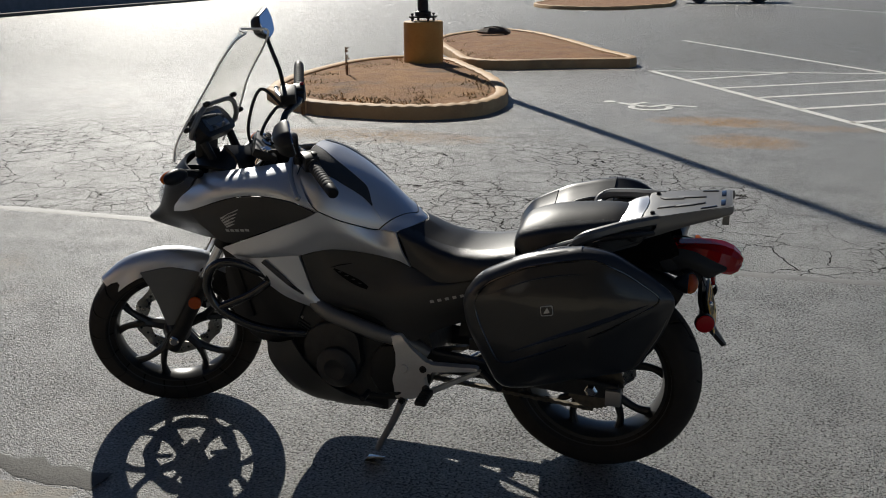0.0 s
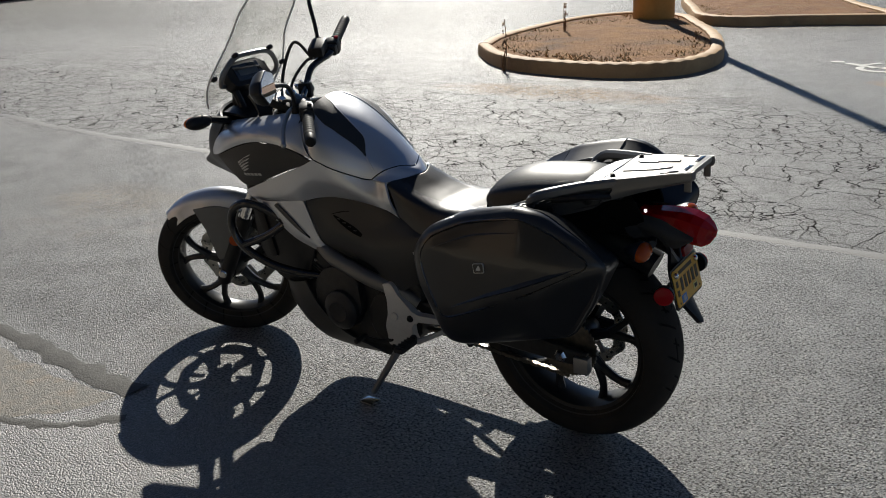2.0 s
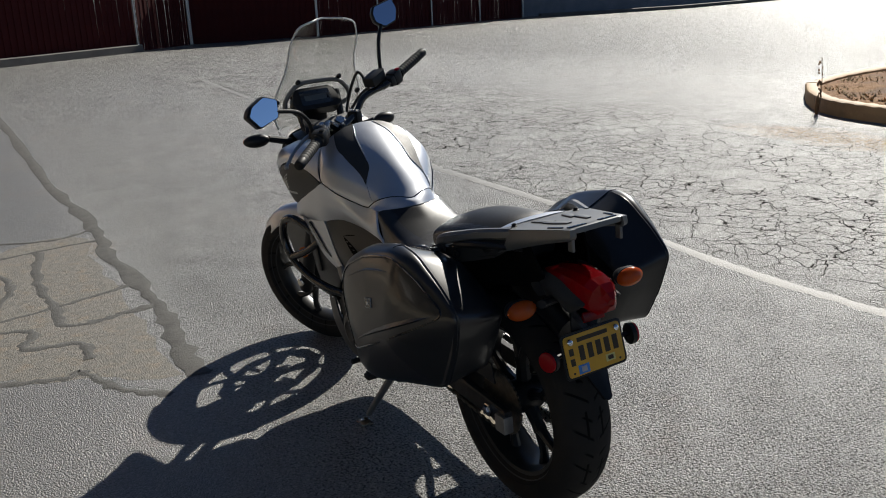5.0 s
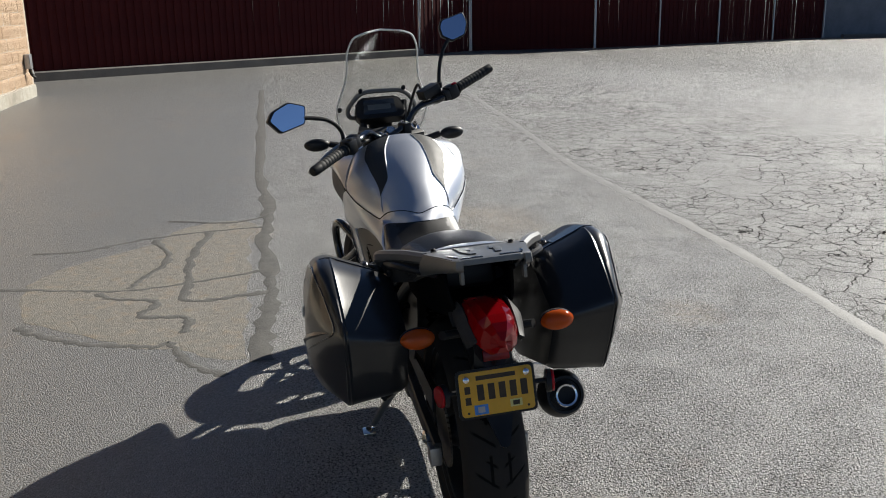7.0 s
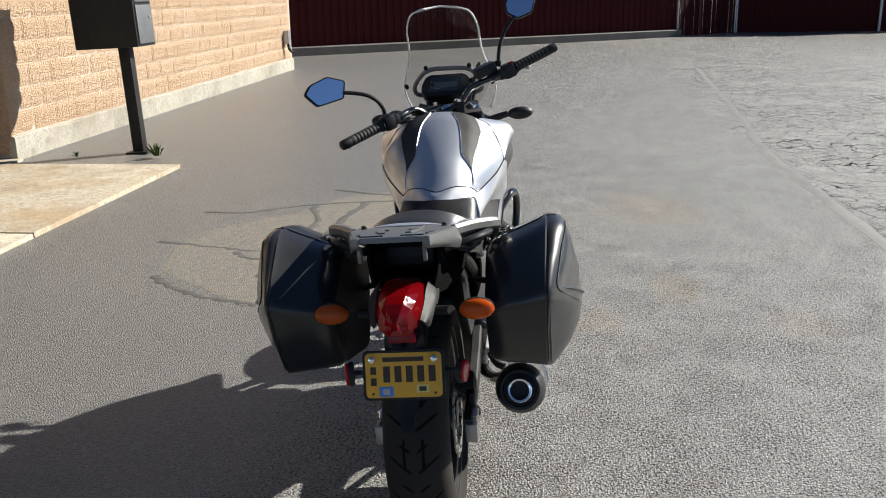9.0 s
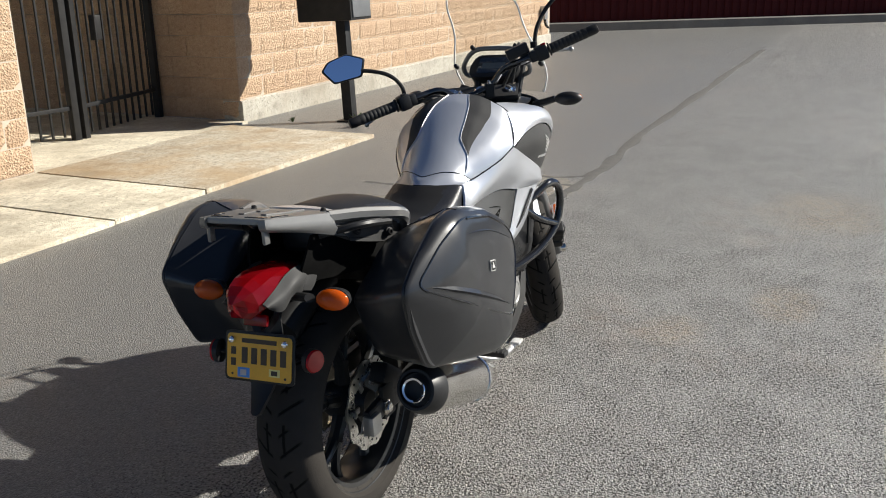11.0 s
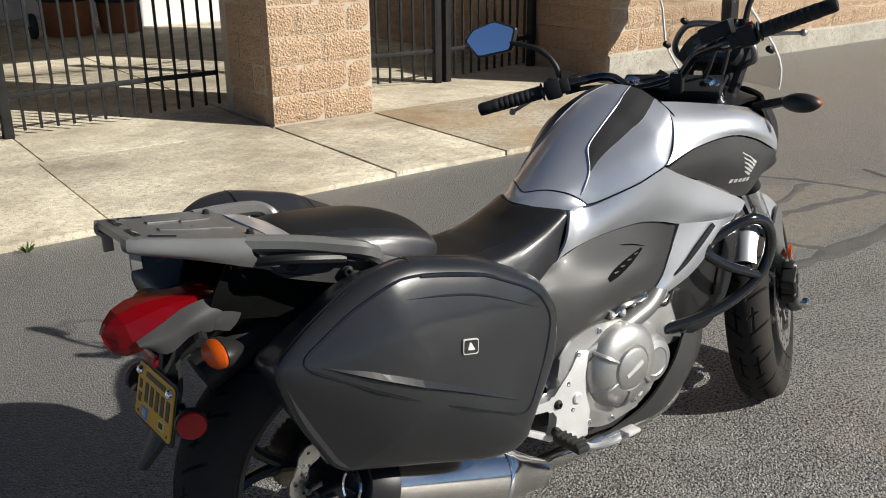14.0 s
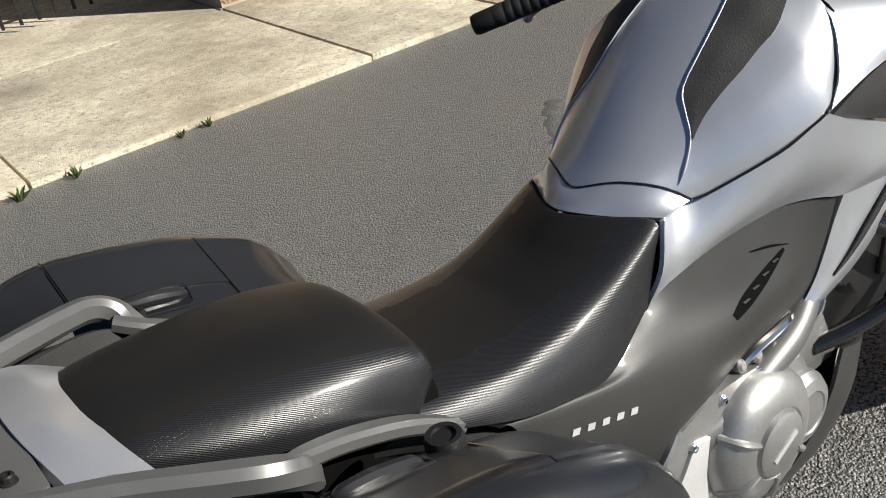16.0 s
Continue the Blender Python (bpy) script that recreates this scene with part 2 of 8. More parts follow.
    # recesses throw no sheen
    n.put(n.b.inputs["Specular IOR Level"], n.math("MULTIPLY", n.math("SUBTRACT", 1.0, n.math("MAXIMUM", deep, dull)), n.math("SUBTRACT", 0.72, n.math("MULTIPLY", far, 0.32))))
    n.put(n.b.inputs["Roughness"], n.math("ADD", n.math("ADD", 0.32, n.math("MULTIPLY", grit[2], 0.18)), n.math("MULTIPLY", deep, 0.5)))
    h = n.math("ADD", n.math("MULTIPLY", stones, -1.0), n.math("MULTIPLY", fine, 0.6))
    h = n.math("SUBTRACT", h, n.math("MULTIPLY", pits, 0.55))
    h = n.math("ADD", n.math("MULTIPLY", h, n.math("ADD", n.math("ADD", 0.45, n.math("MULTIPLY", lot, 0.3)), n.math("MULTIPLY", worn, 0.35))), n.math("MULTIPLY", mid, 0.08))
    h = n.math("SUBTRACT", h, n.math("MULTIPLY", lines, 1.2))
    grain = n.bump(h, 1.0, 0.0078)
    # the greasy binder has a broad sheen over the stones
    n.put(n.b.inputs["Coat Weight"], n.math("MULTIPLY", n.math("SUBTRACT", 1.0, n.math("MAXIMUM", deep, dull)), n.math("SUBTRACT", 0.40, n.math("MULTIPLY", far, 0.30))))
    n.set(Coat_Roughness=0.70, Coat_IOR=1.6)
    n.put(n.b.inputs["Coat Normal"], grain)
    return n.m


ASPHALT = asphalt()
TAR = surface("tar", (0.085, 0.083, 0.079), (0.135, 0.131, 0.123), 14.0, 0.75, bump=0.8, bump_scale=130.0, distance=0.004, Specular_IOR_Level=0.2)
PATCH = surface("worn_patch", (0.13, 0.123, 0.110), (0.245, 0.225, 0.19), 30.0, 0.65, bump=1.0, bump_scale=140.0, distance=0.006, grime=((0.30, 0.22, 0.135), 0.5))


def weathered(name, dark, pale, stain):
    """Old broom-finished concrete: grit, grey mottling and large stains."""
    n = Nodes(name)
    grit, mid, big = n.noise(140.0, 3.0, 0.6), n.noise(22.0, 6.0, 0.7), n.noise(1.1, 6.0, 0.65)
    col = n.mix(n.band(mid, 0.32, 0.66), dark, pale)
    col = n.mix(n.math("MULTIPLY", n.band(grit, 0.52, 0.68), 0.55), col, tuple(0.45 * v for v in dark))
    col = n.mix(n.math("MULTIPLY", n.band(n.noise(48.0, 3.0, 0.6), 0.44, 0.36), 0.6), col, tuple(0.32 * v for v in dark))
    col = n.mix(n.math("MULTIPLY", n.band(big, 0.44, 0.66), 0.65), col, stain)
    col = n.mix(n.math("MULTIPLY", n.band(n.noise(6.0, 7.0, 0.75), 0.56, 0.68), 0.45), col, tuple(0.5 * v for v in stain))
    col = n.mix(n.math("MULTIPLY", n.band(n.noise(0.7, 6.0, 0.7), 0.46, 0.60), 0.5), col, tuple(0.55 * v for v in stain))
    n.set(Base_Color=col, Roughness=0.88)
    n.bump(n.math("ADD", grit, n.math("MULTIPLY", mid, 0.7)), 0.9, 0.005)
    return n.m


CONCRETE = weathered("concrete", (0.54, 0.485, 0.375), (0.82, 0.745, 0.585), (0.34, 0.285, 0.205))
CONCRETE_RUST = weathered("rusty_concrete", (0.38, 0.335, 0.26), (0.60, 0.54, 0.43), (0.40, 0.26, 0.12))
FOOTING = weathered("footing", (0.34, 0.32, 0.27), (0.50, 0.47, 0.40), (0.30, 0.26, 0.20))
KERB = surface("kerb_paint", (0.44, 0.25, 0.10), (0.56, 0.36, 0.17), 2.5, 0.7, bump=0.5, bump_scale=45.0, distance=0.006, grime=((0.14, 0.09, 0.05), 0.7))
ORANGE = surface("pole_base_paint", (0.50, 0.24, 0.04), (0.60, 0.32, 0.07), 3.0, 0.55, bump=0.4, bump_scale=35.0, distance=0.004, grime=((0.22, 0.08, 0.02), 0.8))
SOIL = surface("dry_soil", (0.22, 0.10, 0.038), (0.38, 0.20, 0.075), 3.0, 0.95, bump=1.0, bump_scale=28.0, distance=0.03, grime=((0.085, 0.078, 0.07), 0.9))
MULCH = surface("red_mulch", (0.20, 0.085, 0.035), (0.34, 0.17, 0.065), 4.0, 0.95, bump=1.0, bump_scale=30.0, distance=0.03, grime=((0.32, 0.22, 0.1), 0.6))
LINE_PAINT = surface("line_paint", (0.66, 0.65, 0.61), (0.8, 0.79, 0.75), 9.0, 0.7, bump=0.6, bump_scale=80.0, distance=0.003, grime=((0.25, 0.24, 0.22), 0.5))
BLACK_IRON = surface("black_iron", (0.010, 0.010, 0.011), (0.020, 0.0195, 0.019), 14.0, 0.5, Specular_IOR_Level=0.25, bump=0.2, bump_scale=120.0, distance=0.001)
RED_SLAT = surface("red_slat", (0.048, 0.008, 0.009), (0.070, 0.012, 0.012), 1.5, 0.75, Specular_IOR_Level=0.12, bump=0.2, bump_scale=40.0)
GALV = surface("galvanised_steel", (0.36, 0.37, 0.38), (0.5, 0.5, 0.5), 12.0, 0.4, metal=0.8)
GREY_WALL = surface("grey_wall", (0.16, 0.17, 0.19), (0.24, 0.25, 0.27), 2.0, 0.8, bump=0.3, bump_scale=20.0)
MORTAR = surface("mortar", (0.40, 0.34, 0.27), (0.48, 0.41, 0.325), 9.0, 0.95, bump=0.6, bump_scale=120.0)
WEED = surface("weed_leaf", (0.045, 0.09, 0.02), (0.10, 0.15, 0.045), 20.0, 0.6)
DRY_STALK = surface("dry_stalk", (0.17, 0.09, 0.04), (0.27, 0.16, 0.075), 30.0, 0.8)


def block_stone():
    n = Nodes("split_face_block")
    rnd = n.t.nodes.new("ShaderNodeObjectInfo").outputs["Random"]
    mid, fine = n.noise(16.0, 6.0, 0.65), n.noise(75.0, 4.0, 0.65)
    col = n.mix(n.band(mid, 0.3, 0.7), (0.42, 0.28, 0.175), (0.56, 0.40, 0.265))
    col = n.mix(n.math("MULTIPLY", n.band(fine, 0.42, 0.7), 0.6), col, (0.68, 0.53, 0.38))
    col = n.mix(n.math("MULTIPLY", rnd, 0.3), col, (0.42, 0.26, 0.15))
    col = n.mix(n.math("MULTIPLY", n.band(n.voronoi(160.0), 0.28, 0.1), 0.4), col, (0.20, 0.105, 0.06))
    n.set(Base_Color=col, Roughness=0.92)
    n.bump(n.math("ADD", n.math("MULTIPLY", mid, 1.6), n.math("ADD", fine, n.math("MULTIPLY", n.voronoi(60.0), 0.8))), 1.0, 0.02)
    return n.m


BLOCK = block_stone()

# ---- ground ----
def ground():
    bm = bmesh.new()
    near = [-12 + 0.6 * i for i in range(61)]
    line = [-900, -400, -200, -120, -80, -55, -40, -32, -26, -21, -17, -14] + near + [26, 28, 31, 35, 40, 55, 80, 120, 200, 400, 900]
    lx, ly = line, [-v for v in reversed(line)]
    vv = [[bm.verts.new((x, y, ground_z(x, y))) for x in lx] for y in ly]
    for a, b in zip(vv, vv[1:]):
        for i in range(len(lx) - 1):
            bm.faces.new((a[i], a[i + 1], b[i + 1], b[i]))
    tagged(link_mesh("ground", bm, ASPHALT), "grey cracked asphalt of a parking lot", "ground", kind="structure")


ground()


def ribbon(pts, w, wob=0.25):
    """The outline of an uneven band along a path."""
    p = smooth_path([(x, y, 0) for x, y in pts], 8)
    left, right = [], []
    for i, q in enumerate(p):
        d = (p[min(i + 1, len(p) - 1)] - p[max(i - 1, 0)]).normalized()
        nrm = Vector((-d.y, d.x, 0)) * w * 0.5
        left.append(q + nrm * (1 + random.uniform(-wob, wob)))
        right.append(q - nrm * (1 + random.uniform(-wob, wob)))
    return left, right


def band_mesh(pts, w, lift, wob=0.25):
    bm = bmesh.new()
    l, r = ribbon(pts, w, wob)
    rows = []
    for a, b in zip(l, r):
        rows.append([bm.verts.new((p.x, p.y, ground_z(p.x, p.y) + lift + d)) for p, d in ((a, -0.003), (a.lerp(b, 0.3), 0.0), (a.lerp(b, 0.7), 0.0), (b, -0.003))])
    for a, b in zip(rows, rows[1:]):
        for i in range(3):
            bm.faces.new((a[i], a[i + 1], b[i + 1], b[i]))
    return bm


SEAM = surface("seam_seal", (0.15, 0.148, 0.142), (0.23, 0.225, 0.216), 4.0, 0.60, bump=0.8, bump_scale=120.0, distance=0.004)
tagged(link_mesh("asphalt_seam", band_mesh([(-9, -2.6), (-4, -2.25), (-1.0, -2.06), (0.4, -2.02), (1.15, -2.0), (2.7, -2.1), (4.4, -2.1), (6.0, -2.12), (8.5, -2.35), (14.5, -2.8)], 0.095, 0.002), SEAM), "long grey seam sealing the asphalt of the lot", "asphalt seam", kind="structure")


# ---- islands with kerbs ----
def inset(outline, d):
    n, out = len(outline), []
    for i in range(n):
        a, p, b = Vector(outline[i - 1]), Vector(outline[i]), Vector(outline[(i + 1) % n])
        t = (b - a).normalized()
        out.append((p.x - t.y * d, p.y + t.x * d))
    return out


def island(name, outline, label, soil, soil_label, height=0.15, mound=0.06):
    pts = [(p.x, p.y) for p in smooth_path([(x, y, 0) for x, y in outline + outline[:1]], 6)[:-1]]
    area = sum(pts[i - 1][0] * pts[i][1] - pts[i][0] * pts[i - 1][1] for i in range(len(pts)))
    if area < 0:
        pts.reverse()
    root = base(name, label, "traffic island", kind="structure")
    # kerb stones
    n, inner = len(pts), inset(pts, 0.16)
    per = 7
    for s in range(0, n, per):
        bm = bmesh.new()
        rows = []
        for k in range(s, min(s + per, n) + 1):
            (x, y), (u, v) = pts[k % n], inner[k % n]
            z = ground_z(x, y)
            shrink = 0.006 if k in (s, min(s + per, n)) else 0.0
            o, i = Vector((x, y, 0)), Vector((u, v, 0))
            h = height + 0.006 * math.sin(k * 3.1)
            prof = [(0, -0.05), (0, h - 0.03), (0.012, h - 0.01), (0.035, h), (0.125, h), (0.15, h - 0.015), (0.16, -0.05)]
            d = (i - o).normalized()
            rows.append([o + d * (a + shrink * 0.2) + Vector((0, 0, z + b)) for a, b in prof])
        ring_faces(bm, rows)
        part("kerb_stone", bm, KERB, root)
    # soil
    bm = bmesh.new()
    c = Vector((sum(p[0] for p in pts) / n, sum(p[1] for p in pts) / n, 0))
    prev = None
    for f in (1.0, 0.85, 0.65, 0.4, 0.18):
        ring = []
        for (u, v) in inner:
            p = c + (Vector((u, v, 0)) - c) * f
            b = noise.noise((p.x * 2.3, p.y * 2.3, 1.7)) * 0.03 * (1 if f < 1 else 0)
            ring.append(bm.verts.new((p.x, p.y, ground_z(p.x, p.y) + height - 0.035 + mound * (1 - f) + b)))
        if prev:
            for k in range(n):
                bm.faces.new((prev[k], prev[(k + 1) % n], ring[(k + 1) % n], ring[k]))
        prev = ring
    bm.faces.new(prev)
    part("soil", bm, soil, root, soil_label)
    return root, inner, c


ISLE1 = [(5.45, -7.47), (4.87, -6.84), (4.31, -6.45), (3.71, -6.32), (3.19, -6.32), (2.73, -6.5), (2.43, -6.95), (2.46, -7.9), (3.05, -9.44), (3.85, -10.88), (4.4, -11.77), (5.13, -12.2), (5.67, -11.93), (5.99, -11.11), (5.97, -9.76), (5.79, -8.44)]
island_1, inner_1, c_1 = island("island_1", ISLE1, "teardrop traffic island of yellow-painted kerb filled with dry soil", SOIL, "bare brown soil with dry grass")
ISLE2 = [(1.62, -12.2), (2.65, -11.89), (3.56, -11.51), (4.28, -11.87), (4.95, -13.21), (5.86, -15.14), (6.47, -17.03), (6.26, -19.03), (5.55, -19.73), (4.55, -18.57), (3.31, -16.22), (2.29, -14.02), (1.6, -12.7)]
island_2, inner_2, c_2 = island("island_2", ISLE2, "wedge-shaped traffic island with painted kerb and reddish mulch", MULCH, "reddish dry mulch", mound=0.12)
ISLE3 = [(3.37, -37.6), (5.15, -34.2), (7.75, -35.2), (9.6, -39.3), (9.3, -46.0), (5.7, -48.8), (3.8, -44.0)]
island_3, inner_3, c_3 = island("island_3", ISLE3, "far traffic island with a pale yellow kerb and brown mulch", MULCH, "brown mulch")


# ---- light pole on its concrete base ----
def light_pole(x, y, z):
    root = base("light_pole", "black lamp pole bolted on an orange-painted concrete drum", "lamp pole", pose(x, y, z))
    bm = bmesh.new()
    lathe(bm, [(0.31, -0.15), (0.312, 0.2), (0.31, 0.60), (0.303, 0.62), (0.285, 0.632), (0.0001, 0.634)], 40)
    part("concrete_base", bm, ORANGE, root, "orange-painted round concrete base with worn edge")
    bm = bmesh.new()
    box(bm, (0, 0, 0.695), (0.34, 0.34, 0.025), 0.004)
    part("base_plate", bm, BLACK_IRON, root)
    for sx in (-1, 1):
        for sy in (-1, 1):
            bm = bmesh.new()
            lathe(bm, [(0.02, 0.63), (0.02, 0.67), (0.032, 0.67), (0.032, 0.685), (0.015, 0.685), (0.015, 0.75), (0.026, 0.75), (0.026, 0.73)], 8, pose(0.13 * sx, 0.13 * sy, 0))
            part("anchor_bolt", bm, BLACK_IRON, root)
    bm = bmesh.new()
    lathe(bm, [(0.125, 0.70), (0.125, 0.77), (0.085, 0.79), (0.08, 1.2), (0.06, 7.0)], 20)
    part("pole", bm, BLACK_IRON, root)
    bm = bmesh.new()
    box(bm, (0, 0, 7.05), (0.5, 0.5, 0.14), 0.03)
    part("lamp_head", bm, BLACK_IRON, root)
    return root


light_pole(4.74, -11.25, 0.13)


# ---- painted lines and wheelchair symbol ----
def stripe(a, b, w=0.1, label="worn white parking line painted on the asphalt"):
    a, b = Vector((*a, 0)), Vector((*b, 0))
    d = (b - a).normalized()
    s = Vector((-d.y, d.x, 0)) * w / 2
    n = max(2, int((b - a).length / 0.5))
    bm = bmesh.new()
    rows = []
    for i in range(n + 1):
        p = a.lerp(b, i / n)
        rows.append([bm.verts.new((q.x, q.y, ground_z(q.x, q.y) + 0.004)) for q in (p + s, p - s)])
    for u, v in zip(rows, rows[1:]):
        bm.faces.new((u[0], u[1], v[1], v[0]))
    tagged(link_mesh("parking_line", bm, LINE_PAINT), label, "road marking", "painted parking lines", "structure")


LINE_A, LINE_B = Vector((1.27, -11.82)), Vector((-2.58, -4.74))
stripe(LINE_A, LINE_B)
stripe((1.30, -18.3), (-4.4, -7.9))
stripe((1.30, -11.80), (-2.6, -12.05), 0.09)
stripe((0.65, -10.64), (-0.8, -11.94), 0.09)
for k in range(5):
    u = LINE_A.lerp(LINE_B, 0.288 + 0.12 * k)
    stripe(u, u + Vector((-2.3, -1.55)), 0.1)
stripe((-1.05, -38.8), (-4.76, -30.9), 0.12)


def wheelchair_mark(x, y, turn, s):
    root = base("wheelchair_symbol", "white painted wheelchair symbol worn on the asphalt", "road marking", pose(0, 0, 0), kind="structure")
    c, sn = math.cos(turn), math.sin(turn)

    def put(name, pts):
        w = [(x + s * (u * c - v * sn), y + s * (u * sn + v * c)) for u, v in pts]
        part(name, on_ground(w, 0.005), LINE_PAINT, root, smooth=False)

    for k in range(9):
        a0, a1 = radians(95 + k * 27), radians(95 + (k + 1) * 27)
        put("wheel_stroke", [(0.32 * math.cos(a), 0.32 * math.sin(a)) for a in (a0, a1)] + [(0.22 * math.cos(a), 0.22 * math.sin(a)) for a in (a1, a0)])
    put("back_stroke", [(-0.06, 0.1), (0.05, 0.1), (0.05, 0.62), (-0.06, 0.62)])
    put("arm_stroke", [(0.05, 0.34), (0.34, 0.34), (0.34, 0.43), (0.05, 0.43)])
    put("leg_stroke", [(0.0, 0.08), (0.36, 0.08), (0.56, -0.36), (0.46, -0.4), (0.3, -0.02), (0.0, -0.02)])
    put("head_stroke", [(0.09 * math.cos(a), 0.8 + 0.09 * math.sin(a)) for a in (k * math.pi / 5 for k in range(10))])


wheelchair_mark(0.80, -7.85, radians(-126), 0.80)


# ---- pavement slabs beside the building ----
def pavement():
    root = base("pavement", "pale concrete pavement slabs with dark joints", "pavement", kind="structure")
    rows = [(-7.0, -2.9), (-2.9, -1.12), (-1.12, 0.46), (0.46, 2.03), (2.03, 2.84), (2.84, 5.08)]
    for k, (a, b) in enumerate(rows):
        g = 0.007
        bm = bmesh.new()
        y0, y1 = (2.77, 4.30) if k < 4 else (2.78, 4.32)
        out = [(a + g, y0), (b - g, y0), (b - g, y1), (a + g, y1)]
        slab(bm, out, -0.06, 0.026 + 0.004 * (k % 3), None, 0.006)
        part("slab", bm, CONCRETE_RUST if k == 5 else CONCRETE, root, "rust-stained slab" if k == 5 else "")
    # yard floor behind the gates, rising gently with the lot
    for a, b in ((-7.0, -2.0), (-2.0, 0.5), (0.5, 2.02), (2.03, 5.38)):
        y = 4.32 if b < 2.1 else 4.34
        for y1 in (6.9, 9.5, 13.9):
            bm = bmesh.new()
            n = 6
            rings = []
            for k in range(n + 1):
                yy = y + 0.006 + (y1 - y - 0.012) * k / n
                rings.append([Vector((xx, yy, zz)) for xx, zz in ((a + 0.006, -0.06), (a + 0.006, ground_z(a, yy) + 0.022), ((a + b) / 2, ground_z((a + b) / 2, yy) + 0.022), (b - 0.006, ground_z(b, yy) + 0.022), (b - 0.006, -0.06))])
            ring_faces(bm, rings)
            part("slab", bm, CONCRETE, root, smooth=False)
            y = y1


pavement()


# ---- split-face blocks ----
def block_mesh(name, w, h, d, seed):
    """A rough block: x along the wall, its front at y = 0 facing -y."""
    rng = random.Random(seed)
    nx, nz = max(3, int(w / 0.055)), 4
    bm = bmesh.new()
    top = []
    for j in range(nz + 1):
        row = []
        for i in range(nx + 1):
            edge = i in (0, nx) or j in (0, nz)
            y = 0.002 if edge else -0.004 - 0.010 * rng.random()
            row.append(bm.verts.new((w * i / nx, y, h * j / nz)))
        top.append(row)
    for j in range(nz):
        for i in range(nx):
            bm.faces.new((top[j][i], top[j][i + 1], top[j + 1][i + 1], top[j + 1][i]))
    ring = [top[0][i] for i in range(nx + 1)] + [top[j][nx] for j in range(1, nz + 1)] + [top[nz][i] for i in range(nx - 1, -1, -1)] + [top[j][0] for j in range(nz - 1, 0, -1)]
    back = [bm.verts.new((v.co.x, d, v.co.z)) for v in ring]
    for k in range(len(ring)):
        bm.faces.new((ring[k], back[k], back[(k + 1) % len(ring)], ring[(k + 1) % len(ring)]))
    bmesh.ops.recalc_face_normals(bm, faces=bm.faces)
    me = bpy.data.meshes.new(name)
    bm.to_mesh(me)
    bm.free()
    me.materials.append(BLOCK)
    return me


FULL = [block_mesh("block", 0.3945, 0.1935, 0.09, k) for k in range(5)]
HALF = [block_mesh("block", 0.1945, 0.1935, 0.09, 20 + k) for k in range(3)]


def courses(parent, m, length, rows, z0, shift=0):
    """Running bond of blocks along x of the pose m."""
    for r in range(rows):
        x = 0.0
        if (r + shift) % 2:
            lay(parent, m, HALF, x, z0 + 0.2 * r)
            x += 0.2
        while x + 0.39 < length + 0.01:
            lay(parent, m, FULL, x, z0 + 0.2 * r)
            x += 0.4
        if x + 0.19 < length + 0.01:
            lay(parent, m, HALF, x, z0 + 0.2 * r)


def lay(parent, m, kinds, x, z):
    ob = new("block", random.choice(kinds))
    ob.parent = parent
    ob.matrix_basis = m @ pose(x + 0.003, random.uniform(-0.003, 0.003), z + 0.003)


def column(x, y, w, h):
    root = base("block_column", "tan split-face block gate column in sunlight", "column", kind="structure")
    bm = bmesh.new()
    box(bm, (x + w / 2, y + w / 2, h / 2), (w - 0.007, w - 0.007, h))
    part("mortar_core", bm, MORTAR, root, smooth=False)
    rows = int(h / 0.2)
    courses(root, pose(x, y, 0), w, rows, 0.03)
    courses(root, pose(x, y + w - 0.11, 0, 0, 0, -90), w - 0.1, rows, 0.03, 1)
    courses(root, pose(x + w, y + 0.1, 0, 0, 0, 90), w - 0.1, rows, 0.03, 1)
    bm = bmesh.new()
    box(bm, (x + w / 2, y + w / 2, h + 0.05), (w + 0.08, w + 0.08, 0.1), 0.015)
    part("column_cap", bm, CONCRETE, root)


column(2.045, 4.345, 0.81, 3.0)


